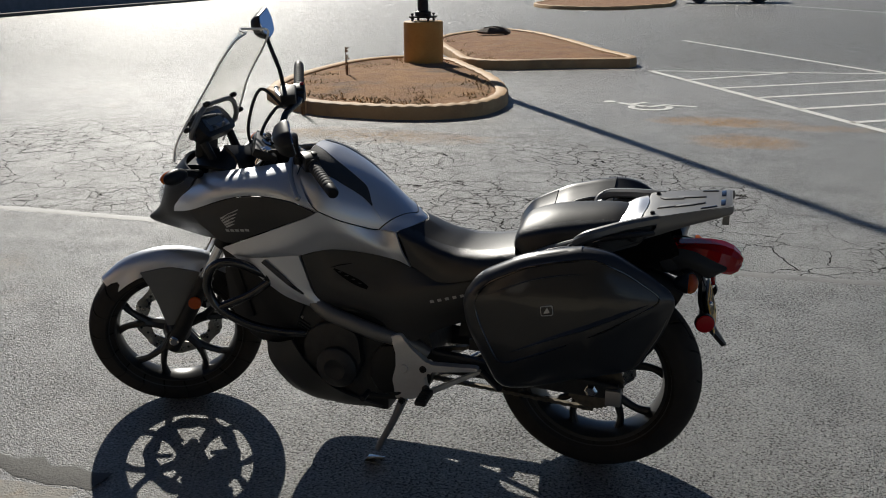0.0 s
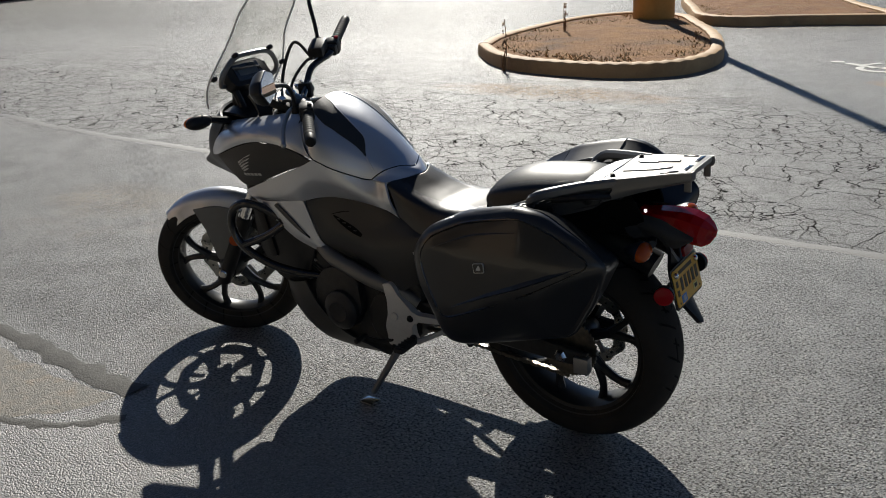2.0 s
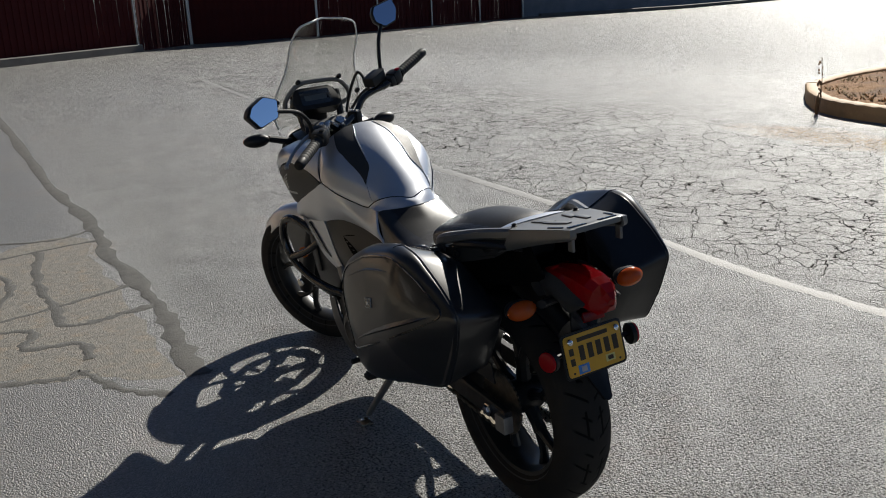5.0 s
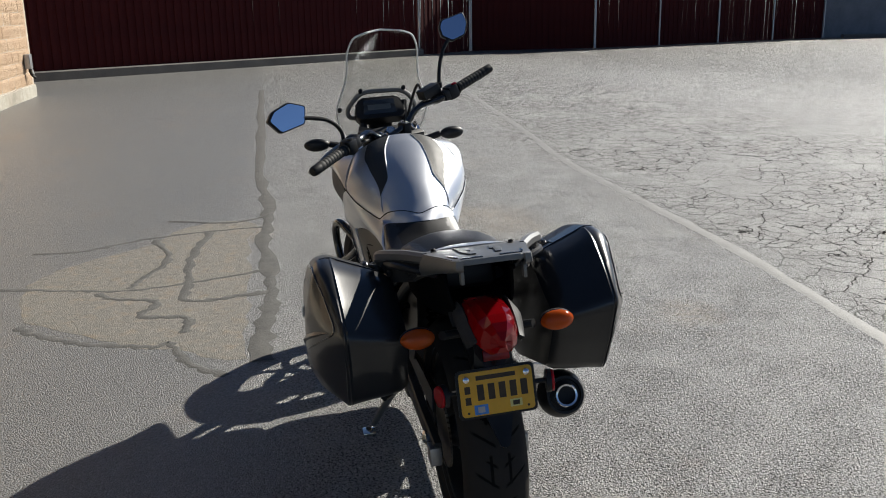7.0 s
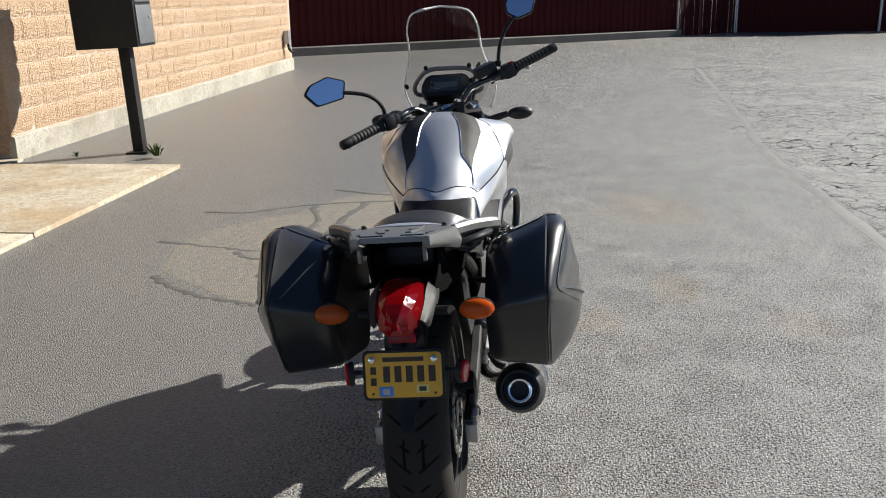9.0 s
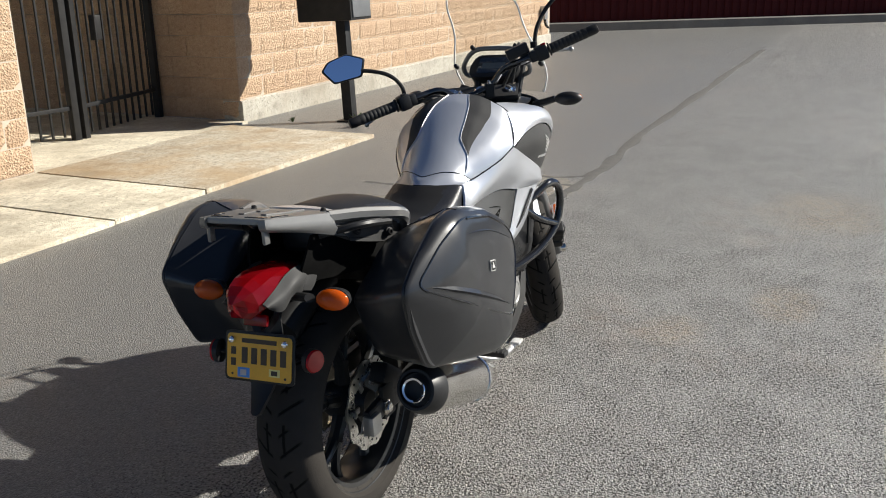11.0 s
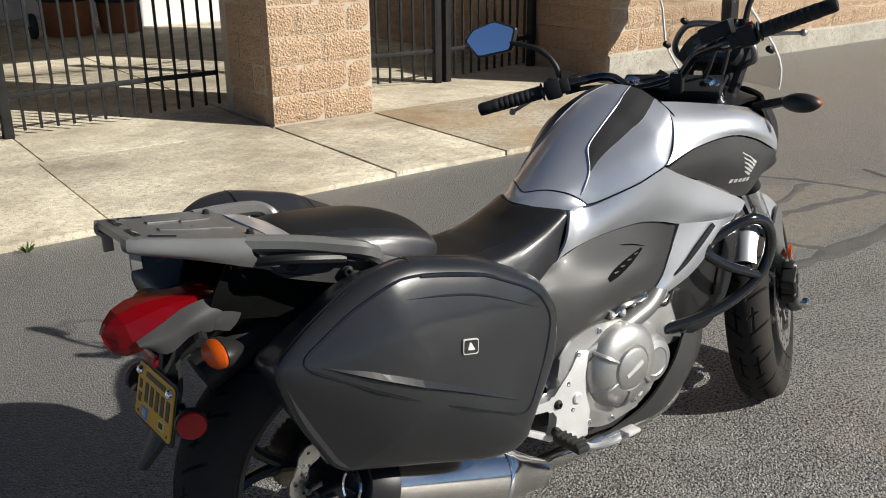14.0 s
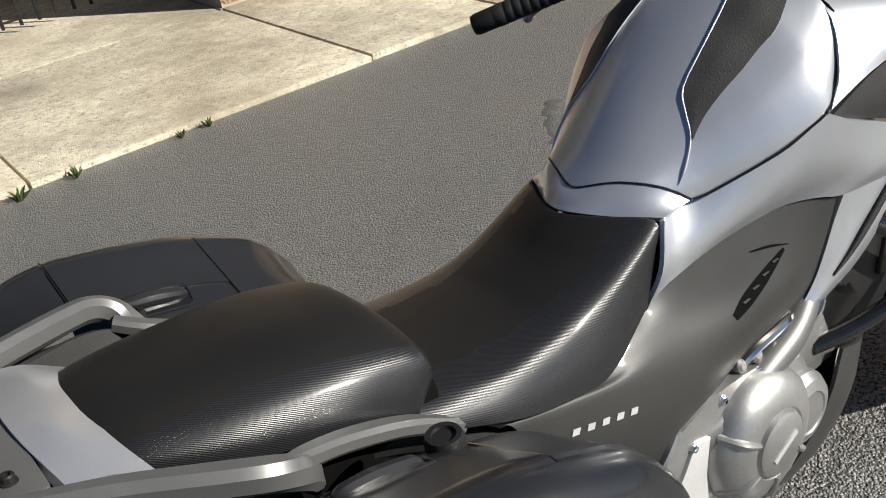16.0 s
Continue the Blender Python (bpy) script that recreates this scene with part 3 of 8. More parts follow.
def wall():
    root = base("wall_north", "long tan split-face block wall on a pale concrete footing", "wall", kind="structure")
    a, b = Vector((5.39, 4.43, 0)), Vector((15.10, 4.62, 0))
    ang = math.degrees(math.atan2(b.y - a.y, b.x - a.x))
    m = pose(a.x, a.y, 0, 0, 0, ang)
    n = (b - a).length
    bm = bmesh.new()
    box(bm, (n / 2, 0.1535, 1.9), (n - 0.02, 0.3, 3.6))
    part("mortar_core", bm, MORTAR, root, smooth=False, m=m)
    bm = bmesh.new()
    k = int(n / 0.5)
    top = []
    for i in range(k + 1):
        x = n * i / k
        h = 0.21 + 0.010 * math.sin(i * 2.3)
        top.append([Vector((x, -0.028 + 0.006 * math.sin(i * 1.7), -0.1)), Vector((x, -0.026, h - 0.012)), Vector((x, -0.012, h)), Vector((x, 0.2, h)), Vector((x, 0.2, -0.1))])
    ring_faces(bm, top)
    part("footing", bm, FOOTING, root, "rough pale concrete footing", m=m)
    courses(root, m, n, 10, 0.22)
    # upper courses, out of reach of the eye
    bm = bmesh.new()
    for r in range(10, 17):
        x = 0.2 * (r % 2)
        while x + 0.39 < n:
            box(bm, (x + 0.2, 0.045, 0.32 + 0.2 * r), (0.392, 0.1, 0.192))
            x += 0.4
    tagged(part("upper_courses", bm, BLOCK, root, smooth=False, m=m), kind="stuff")
    # short end towards the gate
    e = pose(a.x, a.y + 4.4, 0, 0, 0, -90)
    bm = bmesh.new()
    box(bm, (2.2, 0.168, 1.9), (4.36, 0.28, 3.6))
    part("mortar_core", bm, MORTAR, root, smooth=False, m=e)
    courses(root, e, 4.4, 7, 0.02)
    bm = bmesh.new()
    box(bm, (n / 2, 0.16, 3.75), (n + 0.1, 0.42, 0.1), 0.015)
    part("wall_cap", bm, CONCRETE, root, m=m)
    # far end of the wall, going back
    bm = bmesh.new()
    box(bm, (14.94, 8.82, 1.85), (0.3, 7.9, 3.7))
    part("end_wall", bm, BLOCK, root, smooth=False)
    # metal box with a tap on the wall
    fx = base("wall_outlet_box", "small grey metal outlet box fixed low on the block wall", "outlet box", m @ pose(n - 0.53, -0.012, 0.50))
    bm = bmesh.new()
    box(bm, (0, -0.05, 0.12), (0.17, 0.10, 0.24), 0.012)
    part("box_body", bm, GALV, fx)
    bm = bmesh.new()
    tube(bm, [(0, -0.06, 0.0), (0, -0.075, -0.08), (0, -0.10, -0.12), (0.03, -0.13, -0.15)], 0.022, 10)
    part("spout", bm, BLACK_IRON, fx)
    bm = bmesh.new()
    knob(bm, (0.0, -0.10, -0.05), (0, -1, 0.2), [(0.012, -0.03), (0.05, 0.0), (0.05, 0.012), (0.01, 0.014)], 12)
    part("tap_wheel", bm, GALV, fx)


wall()


# ---- iron gates ----
def gate(name, a, b, label, skip_posts=()):
    root = base(name, label, "gate", kind="structure")
    a, b = Vector(a), Vector(b)
    d = b - a
    n = max(2, round(d.length / 0.112))
    u = d.normalized()
    rot = Matrix.Rotation(math.atan2(u.y, u.x), 3, "Z")
    bar = None
    for k in range(n + 1):
        p = a.lerp(b, k / n)
        if k in (0, n) and k not in skip_posts:
            bm = bmesh.new()
            box(bm, (p.x, p.y, 1.3), (0.065, 0.065, 2.6), 0.004, rot)
            part("gate_post", bm, BLACK_IRON, root)
        else:
            bm = bmesh.new()
            box(bm, (p.x, p.y, 1.24), (0.018, 0.018, 2.36), 0.002, rot)
            part("gate_bar", bm, BLACK_IRON, root)
    for z in (0.30, 2.2):
        bm = bmesh.new()
        c = a.lerp(b, 0.5)
        box(bm, (c.x, c.y, z), (d.length, 0.026, 0.036), 0.002, rot)
        part("gate_rail", bm, BLACK_IRON, root)
    return root


gate("gate_1", (0.48, 5.14, 0), (2.02, 5.24, 0), "black iron bar gate beside the block column", (9, 14))
gate("gate_2", (-2.7, 5.06, 0), (0.38, 5.14, 0), "black iron bar gate leaf with square post")
gate("gate_3", (2.87, 5.28, 0), (4.02, 5.16, 0), "black iron bar gate between column and wall", (0,))
right_gate = gate("gate_4", (4.12, 5.16, 0), (5.32, 5.40, 0), "black iron bar gate leaf against the wall")
bm = bmesh.new()
box(bm, (4.5, 5.27, 0.95), (0.10, 0.05, 0.22), 0.008)
part("gate_lock", bm, BLACK_IRON, right_gate)

# shaded yard behind the gates
# unseen canopy, placed only to cast the shade on the yard floor
bm = bmesh.new()
box(bm, (-0.8, 9.4, 3.5), (12.3, 9.4, 0.2), 0.02)
tagged(link_mesh("shade_canopy", bm, CONCRETE), "unseen canopy added to shade the yard behind the gates", "roof", kind="structure")
bm = bmesh.new()
box(bm, (-0.8, 13.9, 1.7), (12.6, 0.3, 3.5))
tagged(link_mesh("wall_yard", bm, surface("pale_plaster", (0.5, 0.5, 0.5), (0.6, 0.6, 0.59), 2.0, 0.8, bump=0.3), smooth=False), "pale plaster wall at the back of the yard", "wall", kind="structure")
bm = bmesh.new()
box(bm, (4.4, 11.85, 1.6), (2.2, 0.25, 3.4))
tagged(link_mesh("wall_inner", bm, surface("pale_wall", (0.52, 0.53, 0.54), (0.6, 0.6, 0.6), 2.0, 0.8, bump=0.3), smooth=False), "pale wall standing in the shaded yard", "wall", kind="structure")
RUST = surface("rust_brown", (0.22, 0.075, 0.03), (0.32, 0.12, 0.05), 3.0, 0.75, bump=0.3, bump_scale=40.0)


def bin_(x, y, r, h):
    root = base("planter_tub", "rust-brown tapered tub standing in the shaded yard", "tub", pose(x, y, 0.028), "tubs in the yard")
    bm = bmesh.new()
    lathe(bm, [(r * 0.8, 0), (r * 0.86, 0.1), (r, h - 0.08), (r * 1.06, h - 0.07), (r * 1.06, h), (r * 0.95, h), (r * 0.9, h - 0.1), (0.0001, h - 0.12)], 28)
    part("tub_body", bm, RUST, root)
    bm = bmesh.new()
    lathe(bm, [(r * 0.92, h * 0.45), (r * 0.96, h * 0.46), (r * 0.97, h * 0.5), (r * 0.93, h * 0.51)], 28, cap=False)
    part("tub_band", bm, BLACK_IRON, root)


bin_(2.5, 11.3, 0.36, 0.95)
bin_(3.15, 11.25, 0.30, 0.85)


def hand_cart(x, y):
    root = base("hand_cart", "dark metal hand cart with small wheels in the shaded yard", "cart", pose(x, y, 0.028))
    for s in (-1, 1):
        bm = bmesh.new()
        lathe(bm, [(0.03, -0.03), (0.15, -0.03), (0.16, 0.0), (0.15, 0.03), (0.03, 0.03)], 20, pose(0.25 * s, 0, 0.16, 0, 90, 0))
        part("cart_wheel", bm, RUBBER_Y, root)
        bm = bmesh.new()
        tube(bm, [(0.2 * s, 0, 0.16), (0.2 * s, 0.05, 0.8), (0.2 * s, 0.15, 1.2)], 0.015, 8)
        part("cart_upright", bm, GALV, root)
    for z in (0.25, 0.6, 1.0):
        bm = bmesh.new()
        rod_a = [(-0.2, 0.03 + 0.05 * z, z), (0.0, 0.03 + 0.05 * z, z), (0.2, 0.03 + 0.05 * z, z)]
        tube(bm, rod_a, 0.012, 8)
        part("cart_rung", bm, GALV, root)


RUBBER_Y = surface("cart_rubber", (0.02, 0.02, 0.02), (0.03, 0.03, 0.03), 8.0, 0.7)
hand_cart(1.75, 11.0)


# ---- letter box on a post ----
def letter_box():
    root = base("post_box", "black metal cabinet box on a square steel post", "mail box", pose(5.82, 3.46, 0, 0, 0, 2) @ pose(0, 0, 0, -2.2, 0, 0))
    bm = bmesh.new()
    box(bm, (0, 0, 0.46), (0.10, 0.10, 1.02), 0.006)
    part("post", bm, BLACK_IRON, root)
    bm = bmesh.new()
    box(bm, (0.02, 0.09, 1.34), (0.40, 0.57, 0.78), 0.012)
    body = part("cabinet", bm, BLACK_IRON, root)
    for z, h in ((1.14, 0.33), (1.50, 0.34)):
        bm = bmesh.new()
        box(bm, (0.02, -0.201, z), (0.34, 0.012, h), 0.004)
        part("cabinet_door", bm, SUNLIT_DOOR, body, "metal door with the grey of its sunlit side in the colour")
    bm = bmesh.new()
    knob(bm, (0.12, -0.207, 1.20), (0, -1, 0), [(0.014, 0), (0.014, 0.008), (0.006, 0.009)], 12)
    part("door_lock", bm, GALV, body)
    bm = bmesh.new()
    box(bm, (0, 0, 0.012), (0.2, 0.2, 0.016), 0.004)
    part("foot_plate", bm, BLACK_IRON, root)


# the lighter grey of the sunlit cabinet side is put into this colour
SUNLIT_DOOR = surface("door_sunlit_grey", (0.12, 0.125, 0.13), (0.17, 0.175, 0.18), 6.0, 0.45, metal=0.3)
letter_box()


# ---- red slatted fence with posts, kerb and gates, far side of the lot ----
def fence(name, a, b, label, z0, kerb=True, height=2.7, spacing=0.10):
    root = base(name, label, "fence", kind="structure")
    a, b = Vector((*a, 0)), Vector((*b, 0))
    d = b - a
    u = d.normalized()
    ang = math.atan2(u.y, u.x)
    rot = Matrix.Rotation(ang, 3, "Z")
    n = int(d.length / spacing)
    bm = bmesh.new()
    box(bm, (0, 0, height / 2), (spacing * 1.12, 0.02, height), 0.004, None, 1)
    me = bpy.data.meshes.new("slat")
    bm.to_mesh(me)
    bm.free()
    me.materials.append(RED_SLAT)
    for k in range(n):
        p = a.lerp(b, (k + 0.5) / n)
        ob = new("slat", me)
        ob.parent = root
        ob.matrix_basis = pose(p.x, p.y, z0 + ground_z(p.x, p.y) - 0.2 + 0.01 * (k % 3), 0, 0, math.degrees(ang)) @ pose(0, 0.023 * (k % 2), 0, random.uniform(-0.2, 0.2), random.uniform(-0.1, 0.1), random.uniform(-2, 2))
    m = max(1, round(d.length / 3.1))
    for k in range(m + 1):
        p = a.lerp(b, k / m)
        bm = bmesh.new()
        lathe(bm, [(0.032, -0.3), (0.032, height + z0 + 0.1), (0.036, height + z0 + 0.1), (0.015, height + z0 + 0.14)], 12, pose(p.x + u.y * (0.07 if not kerb else -0.07), p.y - u.x * (0.07 if not kerb else -0.07), ground_z(p.x, p.y)))
        part("fence_post", bm, GALV, root, "galvanised post")
    for z in (0.5, 2.3):
        bm = bmesh.new()
        c = a.lerp(b, 0.5)
        box(bm, (c.x - u.y * 0.06, c.y + u.x * 0.06, z + z0 + ground_z(c.x, c.y)), (d.length, 0.035, 0.05), 0.004, rot)
        part("fence_rail", bm, RED_SLAT, root)
    if kerb:
        rows = []
        bm = bmesh.new()
        for k in range(25):
            p = a.lerp(b, k / 24)
            z = ground_z(p.x, p.y)
            s = Vector((u.y, -u.x, 0))
            if s.dot(Vector((-1, 0, 0))) < 0:
                s = -s
            rows.append([p + s * 0.28 + Vector((0, 0, z - 0.1)), p + s * 0.26 + Vector((0, 0, z + z0 - 0.02)), p + s * 0.22 + Vector((0, 0, z + z0)), p - s * 0.1 + Vector((0, 0, z + z0)), p - s * 0.1 + Vector((0, 0, z - 0.1))])
        ring_faces(bm, rows)
        part("fence_kerb", bm, FOOTING_GREY, root, "grey concrete kerb")
    return root


FOOTING_GREY = surface("grey_kerb", (0.09, 0.085, 0.08), (0.15, 0.142, 0.13), 2.0, 0.85, bump=0.4, bump_scale=40.0, distance=0.005)
fence("fence_1", (18.7, 6.0), (25.5, -3.8), "dark red slatted fence on a grey concrete kerb", 0.20)
fence("fence_2", (25.5, -3.8), (27.4, -5.8), "dark red slatted gate panel between steel posts", 0.08, False)
fence("fence_3", (27.4, -5.8), (27.1, -9.9), "dark red slatted gate panels between steel posts", 0.08, False)
fence("fence_4", (27.1, -9.9), (30.6, -20.3), "dark red slatted fence between galvanised posts", 0.05, False)
bm = bmesh.new()
rows = []
for x, y in ((31.2, -20.6), (30.5, -23.0), (30.2, -27.0), (31.6, -33.0), (34.5, -48.0), (42.0, -90.0)):
    z = ground_z(x, y)
    rows.append([Vector((x - 1.6, y, z - 0.1)), Vector((x - 1.6, y, z + 0.13)), Vector((x - 1.55, y, z + 0.15)), Vector((x - 1.4, y, z + 0.15)), Vector((x - 1.4, y, z - 0.1))])
ring_faces(bm, rows)
tagged(link_mesh("kerb_far", bm, FOOTING_GREY), "long grey kerb along the far edge of the lot", "kerb", kind="structure")
bm = bmesh.new()
rows = []
for x, y in ((31.2, -20.5), (31.1, -23.3), (30.9, -27.3), (32.4, -33.3), (35.3, -48.0), (42.8, -90.0)):
    z = ground_z(x, y)
    rows.append([Vector((x, y, z - 0.1)), Vector((x, y, z + 2.6)), Vector((x + 0.3, y, z + 2.6)), Vector((x + 0.3, y, z - 0.1))])
ring_faces(bm, rows)
tagged(link_mesh("wall_far", bm, GREY_WALL, smooth=False), "dark grey wall in shade beyond the far kerb", "wall", kind="structure")


# ---- tar lines and a worn patch on the near asphalt ----
for k, (pts, w) in enumerate((
        ([(2.15, 1.73), (2.01, 1.60), (1.86, 1.38), (1.75, 1.08), (1.79, 1.01), (1.54, 0.92), (1.35, 0.75)], 0.055),
        ([(2.81, 1.98), (2.69, 1.58), (2.63, 1.32), (2.69, 1.02), (2.86, 0.60)], 0.05),
        ([(3.54, 1.98), (3.54, 1.69), (3.75, 1.38), (3.86, 1.04), (3.92, 0.63)], 0.045),
        ([(3.84, 0.97), (3.18, 1.03), (2.71, 1.00), (2.39, 0.99), (2.39, 0.80), (2.46, 0.57)], 0.06),
        ([(3.72, 1.29), (3.21, 1.16), (2.83, 1.26), (2.66, 1.30)], 0.055),
        ([(2.61, 1.45), (2.50, 1.36), (2.40, 1.13), (2.19, 1.18), (2.12, 0.97), (1.90, 0.96)], 0.05),
        ([(4.25, 1.26), (4.10, 0.87), (4.21, 0.63)], 0.04),
        ([(14.78, 0.71), (6.89, 0.67), (4.49, 0.59), (3.48, 0.61), (2.61, 0.57), (2.05, 0.59), (1.48, 0.62)], 0.085))):
    tagged(link_mesh("tar_line", band_mesh(pts, w, 0.0022 + 0.0003 * k, 0.55), TAR), "dark tar line sealing a crack in the asphalt", "tar line", "tar lines", "structure")
bm = bmesh.new()
edge = [(1.50, 0.69), (2.1, 0.68), (2.8, 0.70), (3.6, 0.70), (4.1, 0.72), (4.05, 1.1), (3.55, 1.35), (3.2, 1.7), (2.85, 1.85), (2.3, 1.75), (1.95, 1.4), (1.72, 1.05)]
edge = [(p.x, p.y) for p in smooth_path([(x, y, 0) for x, y in edge + edge[:1]], 5)[:-1]]
edge = [(x + random.uniform(-0.03, 0.03), y + random.uniform(-0.03, 0.03)) for x, y in edge]
c = bm.verts.new((2.45, 1.35, 0.0016))
vs = [bm.verts.new((x, y, ground_z(x, y) + 0.0008)) for x, y in edge]
for k in range(len(vs)):
    bm.faces.new((c, vs[k], vs[(k + 1) % len(vs)]))
tagged(link_mesh("asphalt_patch", bm, PATCH), "worn pale brown patch of asphalt between tar lines", "asphalt patch", kind="structure")


# ---- weeds and dry grass ----
def weed(x, y, z, size, green=True, tall=False):
    root = base("weed", "small green weed growing at the edge of the concrete" if green else "dry brown weed stalk standing by the kerb", "weed", pose(x, y, z, 0, 0, random.uniform(0, 360)), "weeds")
    bm = bmesh.new()
    for k in range(26 if green else 9):
        a, r = random.uniform(0, 6.28), random.uniform(0.1, 1.0)
        h = size * random.uniform(0.3, 1.0) * (1.0 if not tall else 1.6)
        d = Vector((math.cos(a), math.sin(a), 0))
        b0, tip = d * r * size * 0.25, d * r * size * (0.9 if not tall else 0.25) + Vector((0, 0, h))
        s = d.cross(Vector((0, 0, 1))) * size * 0.07
        mid = b0.lerp(tip, 0.55) + Vector((0, 0, size * 0.15))
        v = [bm.verts.new(p) for p in (b0 - s * 0.4, b0 + s * 0.4, mid + s, tip, mid - s)]
        bm.faces.new(v)
    if tall:
        for k in range(24):
            h = random.uniform(0.25, 1.0)
            p = Vector((random.uniform(-0.02, 0.02), random.uniform(-0.02, 0.02), size * 3.2 * h))
            box(bm, p, (0.012, 0.012, 0.02), 0, Matrix.Rotation(random.uniform(0, 3), 3, "X"))
        tube(bm, [(0, 0, 0), (0.02, 0.01, size * 1.5), (0.0, 0.02, size * 3.3)], 0.004, 5)
    part("foliage", bm, WEED if green else DRY_STALK, root)


for x, y, s in ((0.62, 2.72, 0.05), (0.40, 2.70, 0.06), (0.05, 2.72, 0.05), (-0.3, 2.71, 0.045), (1.18, 2.73, 0.04), (1.05, 2.72, 0.035), (5.55, 3.18, 0.13), (5.48, 3.9, 0.06), (-0.9, 2.72, 0.05)):
    weed(x, y, ground_z(x, y) + (0.0 if y < 2.75 else 0.02), s)
weed(4.38, -6.40, ground_z(4.2, -6.3), 0.17, False, True)
weed(5.02, -8.96, ground_z(4.7, -8.6) + 0.14, 0.12, False, True)


def dry_grass(name, ring, c, count, label):
    bm = bmesh.new()
    rng = random.Random(5)
    for k in range(count):
        i = rng.randrange(len(ring))
        e = Vector((*ring[i], 0)).lerp(Vector((*ring[(i + 1) % len(ring)], 0)), rng.random())
        p = c.lerp(e, math.sqrt(rng.random()) * 0.97)
        if noise.noise((p.x * 1.6, p.y * 1.6, 4.0)) < -0.08:
            continue
        z = ground_z(p.x, p.y) + 0.115
        a, h = rng.uniform(0, 6.28), rng.uniform(0.015, 0.05)
        d = Vector((math.cos(a), math.sin(a), 0))
        s = d.cross(Vector((0, 0, 1))) * 0.012
        b = Vector((p.x, p.y, z))
        v = [bm.verts.new(q) for q in (b - s, b + s, b + d * h * 1.4 + Vector((0, 0, h)))]
        bm.faces.new(v)
    tagged(link_mesh(name, bm, DRY_GRASS, smooth=False), label, "dry grass", kind="stuff")


DRY_GRASS = surface("dry_grass", (0.34, 0.22, 0.09), (0.52, 0.37, 0.17), 6.0, 0.9, grime=((0.2, 0.09, 0.04), 0.6))
dry_grass("dry_grass", inner_1, c_1, 3200, "dry straw-coloured grass on the bare soil of the island")
dry_grass("dry_grass", inner_2, c_2, 3600, "dry straw-coloured grass and mulch on the far island")
bm = bmesh.new()
lathe(bm, [(0.30, 0.0), (0.34, 0.08), (0.22, 0.20), (0.08, 0.24), (0.01, 0.24)], 14, pose(5.2, -17.0, 0.2) @ Matrix.Diagonal((1.1, 0.7, 0.6, 1)))
for v in bm.verts:
    v.co += Vector((random.uniform(-0.04, 0.04), random.uniform(-0.04, 0.04), random.uniform(-0.02, 0.02)))
tagged(link_mesh("tree_stump", bm, surface("old_bark", (0.05, 0.035, 0.025), (0.10, 0.07, 0.05), 12.0, 0.9, bump=1.0, bump_scale=30.0, distance=0.02)), "low dark tree stump on the mulch of the island", "stump")


# ---- a parked car far across the lot ----
def parked_car(m):
    root = base("parked_car", "dark parked car far across the parking lot", "car", m)
    paint_ = surface("car_paint", (0.012, 0.013, 0.016), (0.02, 0.021, 0.025), 3.0, 0.25, coat=0.8)
    glass = surface("car_glass", (0.01, 0.012, 0.014), (0.015, 0.017, 0.02), 3.0, 0.08)
    secs = []
    for x, z0, zs, zt, w in ((-2.15, 0.45, 0.62, 0.70, 0.70), (-2.0, 0.28, 0.72, 0.86, 0.82), (-1.2, 0.22, 0.80, 0.98, 0.88), (-0.2, 0.22, 0.82, 1.0, 0.89), (0.9, 0.22, 0.80, 0.96, 0.89), (1.7, 0.24, 0.74, 0.88, 0.86), (2.15, 0.34, 0.62, 0.74, 0.74)):
        secs.append([Vector((x, y, z)) for y, z in ((-w * 0.9, z0), (-w, z0 + 0.15), (-w, zs), (-w * 0.88, zt), (0, zt + 0.04), (w * 0.88, zt), (w, zs), (w, z0 + 0.15), (w * 0.9, z0))])
    bm = bmesh.new()
    ring_faces(bm, secs)
    part("body", bm, paint_, root)
    bm = bmesh.new()
    ring_faces(bm, [[Vector((x, y, z)) for y, z in ((-w, 0.93), (-w * 0.82, zt), (w * 0.82, zt), (w, 0.93))] for x, zt, w in ((-1.5, 0.97, 0.74), (-0.9, 1.38, 0.74), (0.3, 1.42, 0.74), (1.2, 0.99, 0.74))])
    part("cabin", bm, glass, root, "dark car glass")
    for x in (-1.3, 1.3):
        for s in (-1, 1):
            wb = base("wheel", "", "", pose(x, s * 0.80, 0.32, 90, 0, 0))
            wb.parent = root
            bm = bmesh.new()
            lathe(bm, [(0.2, -0.1), (0.30, -0.1), (0.32, -0.06), (0.32, 0.06), (0.30, 0.1), (0.2, 0.1)], 28)
            part("tyre", bm, RUBBER_Y, wb)
            bm = bmesh.new()
            lathe(bm, [(0.04, -0.085 * 1), (0.19, -0.08), (0.2, -0.06), (0.2, 0.06), (0.19, 0.08), (0.04, 0.085)], 20)
            part("rim", bm, GALV, wb, "silver rim")


parked_car(pose(1.3, -42.6, 0, 0, 0, 8))


from mathutils.bvhtree import BVHTree


# ---- materials of the motorcycle ----
def paint(name, a, b, rough=0.32, metal=0.75, coat=0.6):
    n = Nodes(name)
    flake, soft = n.noise(900.0, 2.0), n.noise(3.0, 4.0)
    col = n.mix(n.math("ADD", n.math("MULTIPLY", flake, 0.6), n.math("MULTIPLY", soft, 0.4)), a, b)
    dust = n.math("MULTIPLY", n.band(n.noise(18.0, 6.0, 0.7), 0.5, 0.8), 0.10)
    n.set(Base_Color=n.mix(dust, col, (0.42, 0.40, 0.37)), Metallic=metal, Coat_Weight=coat, Coat_Roughness=0.12)
    n.put(n.b.inputs["Roughness"], n.math("ADD", rough, n.math("MULTIPLY", dust, 0.5)))
    return n.m


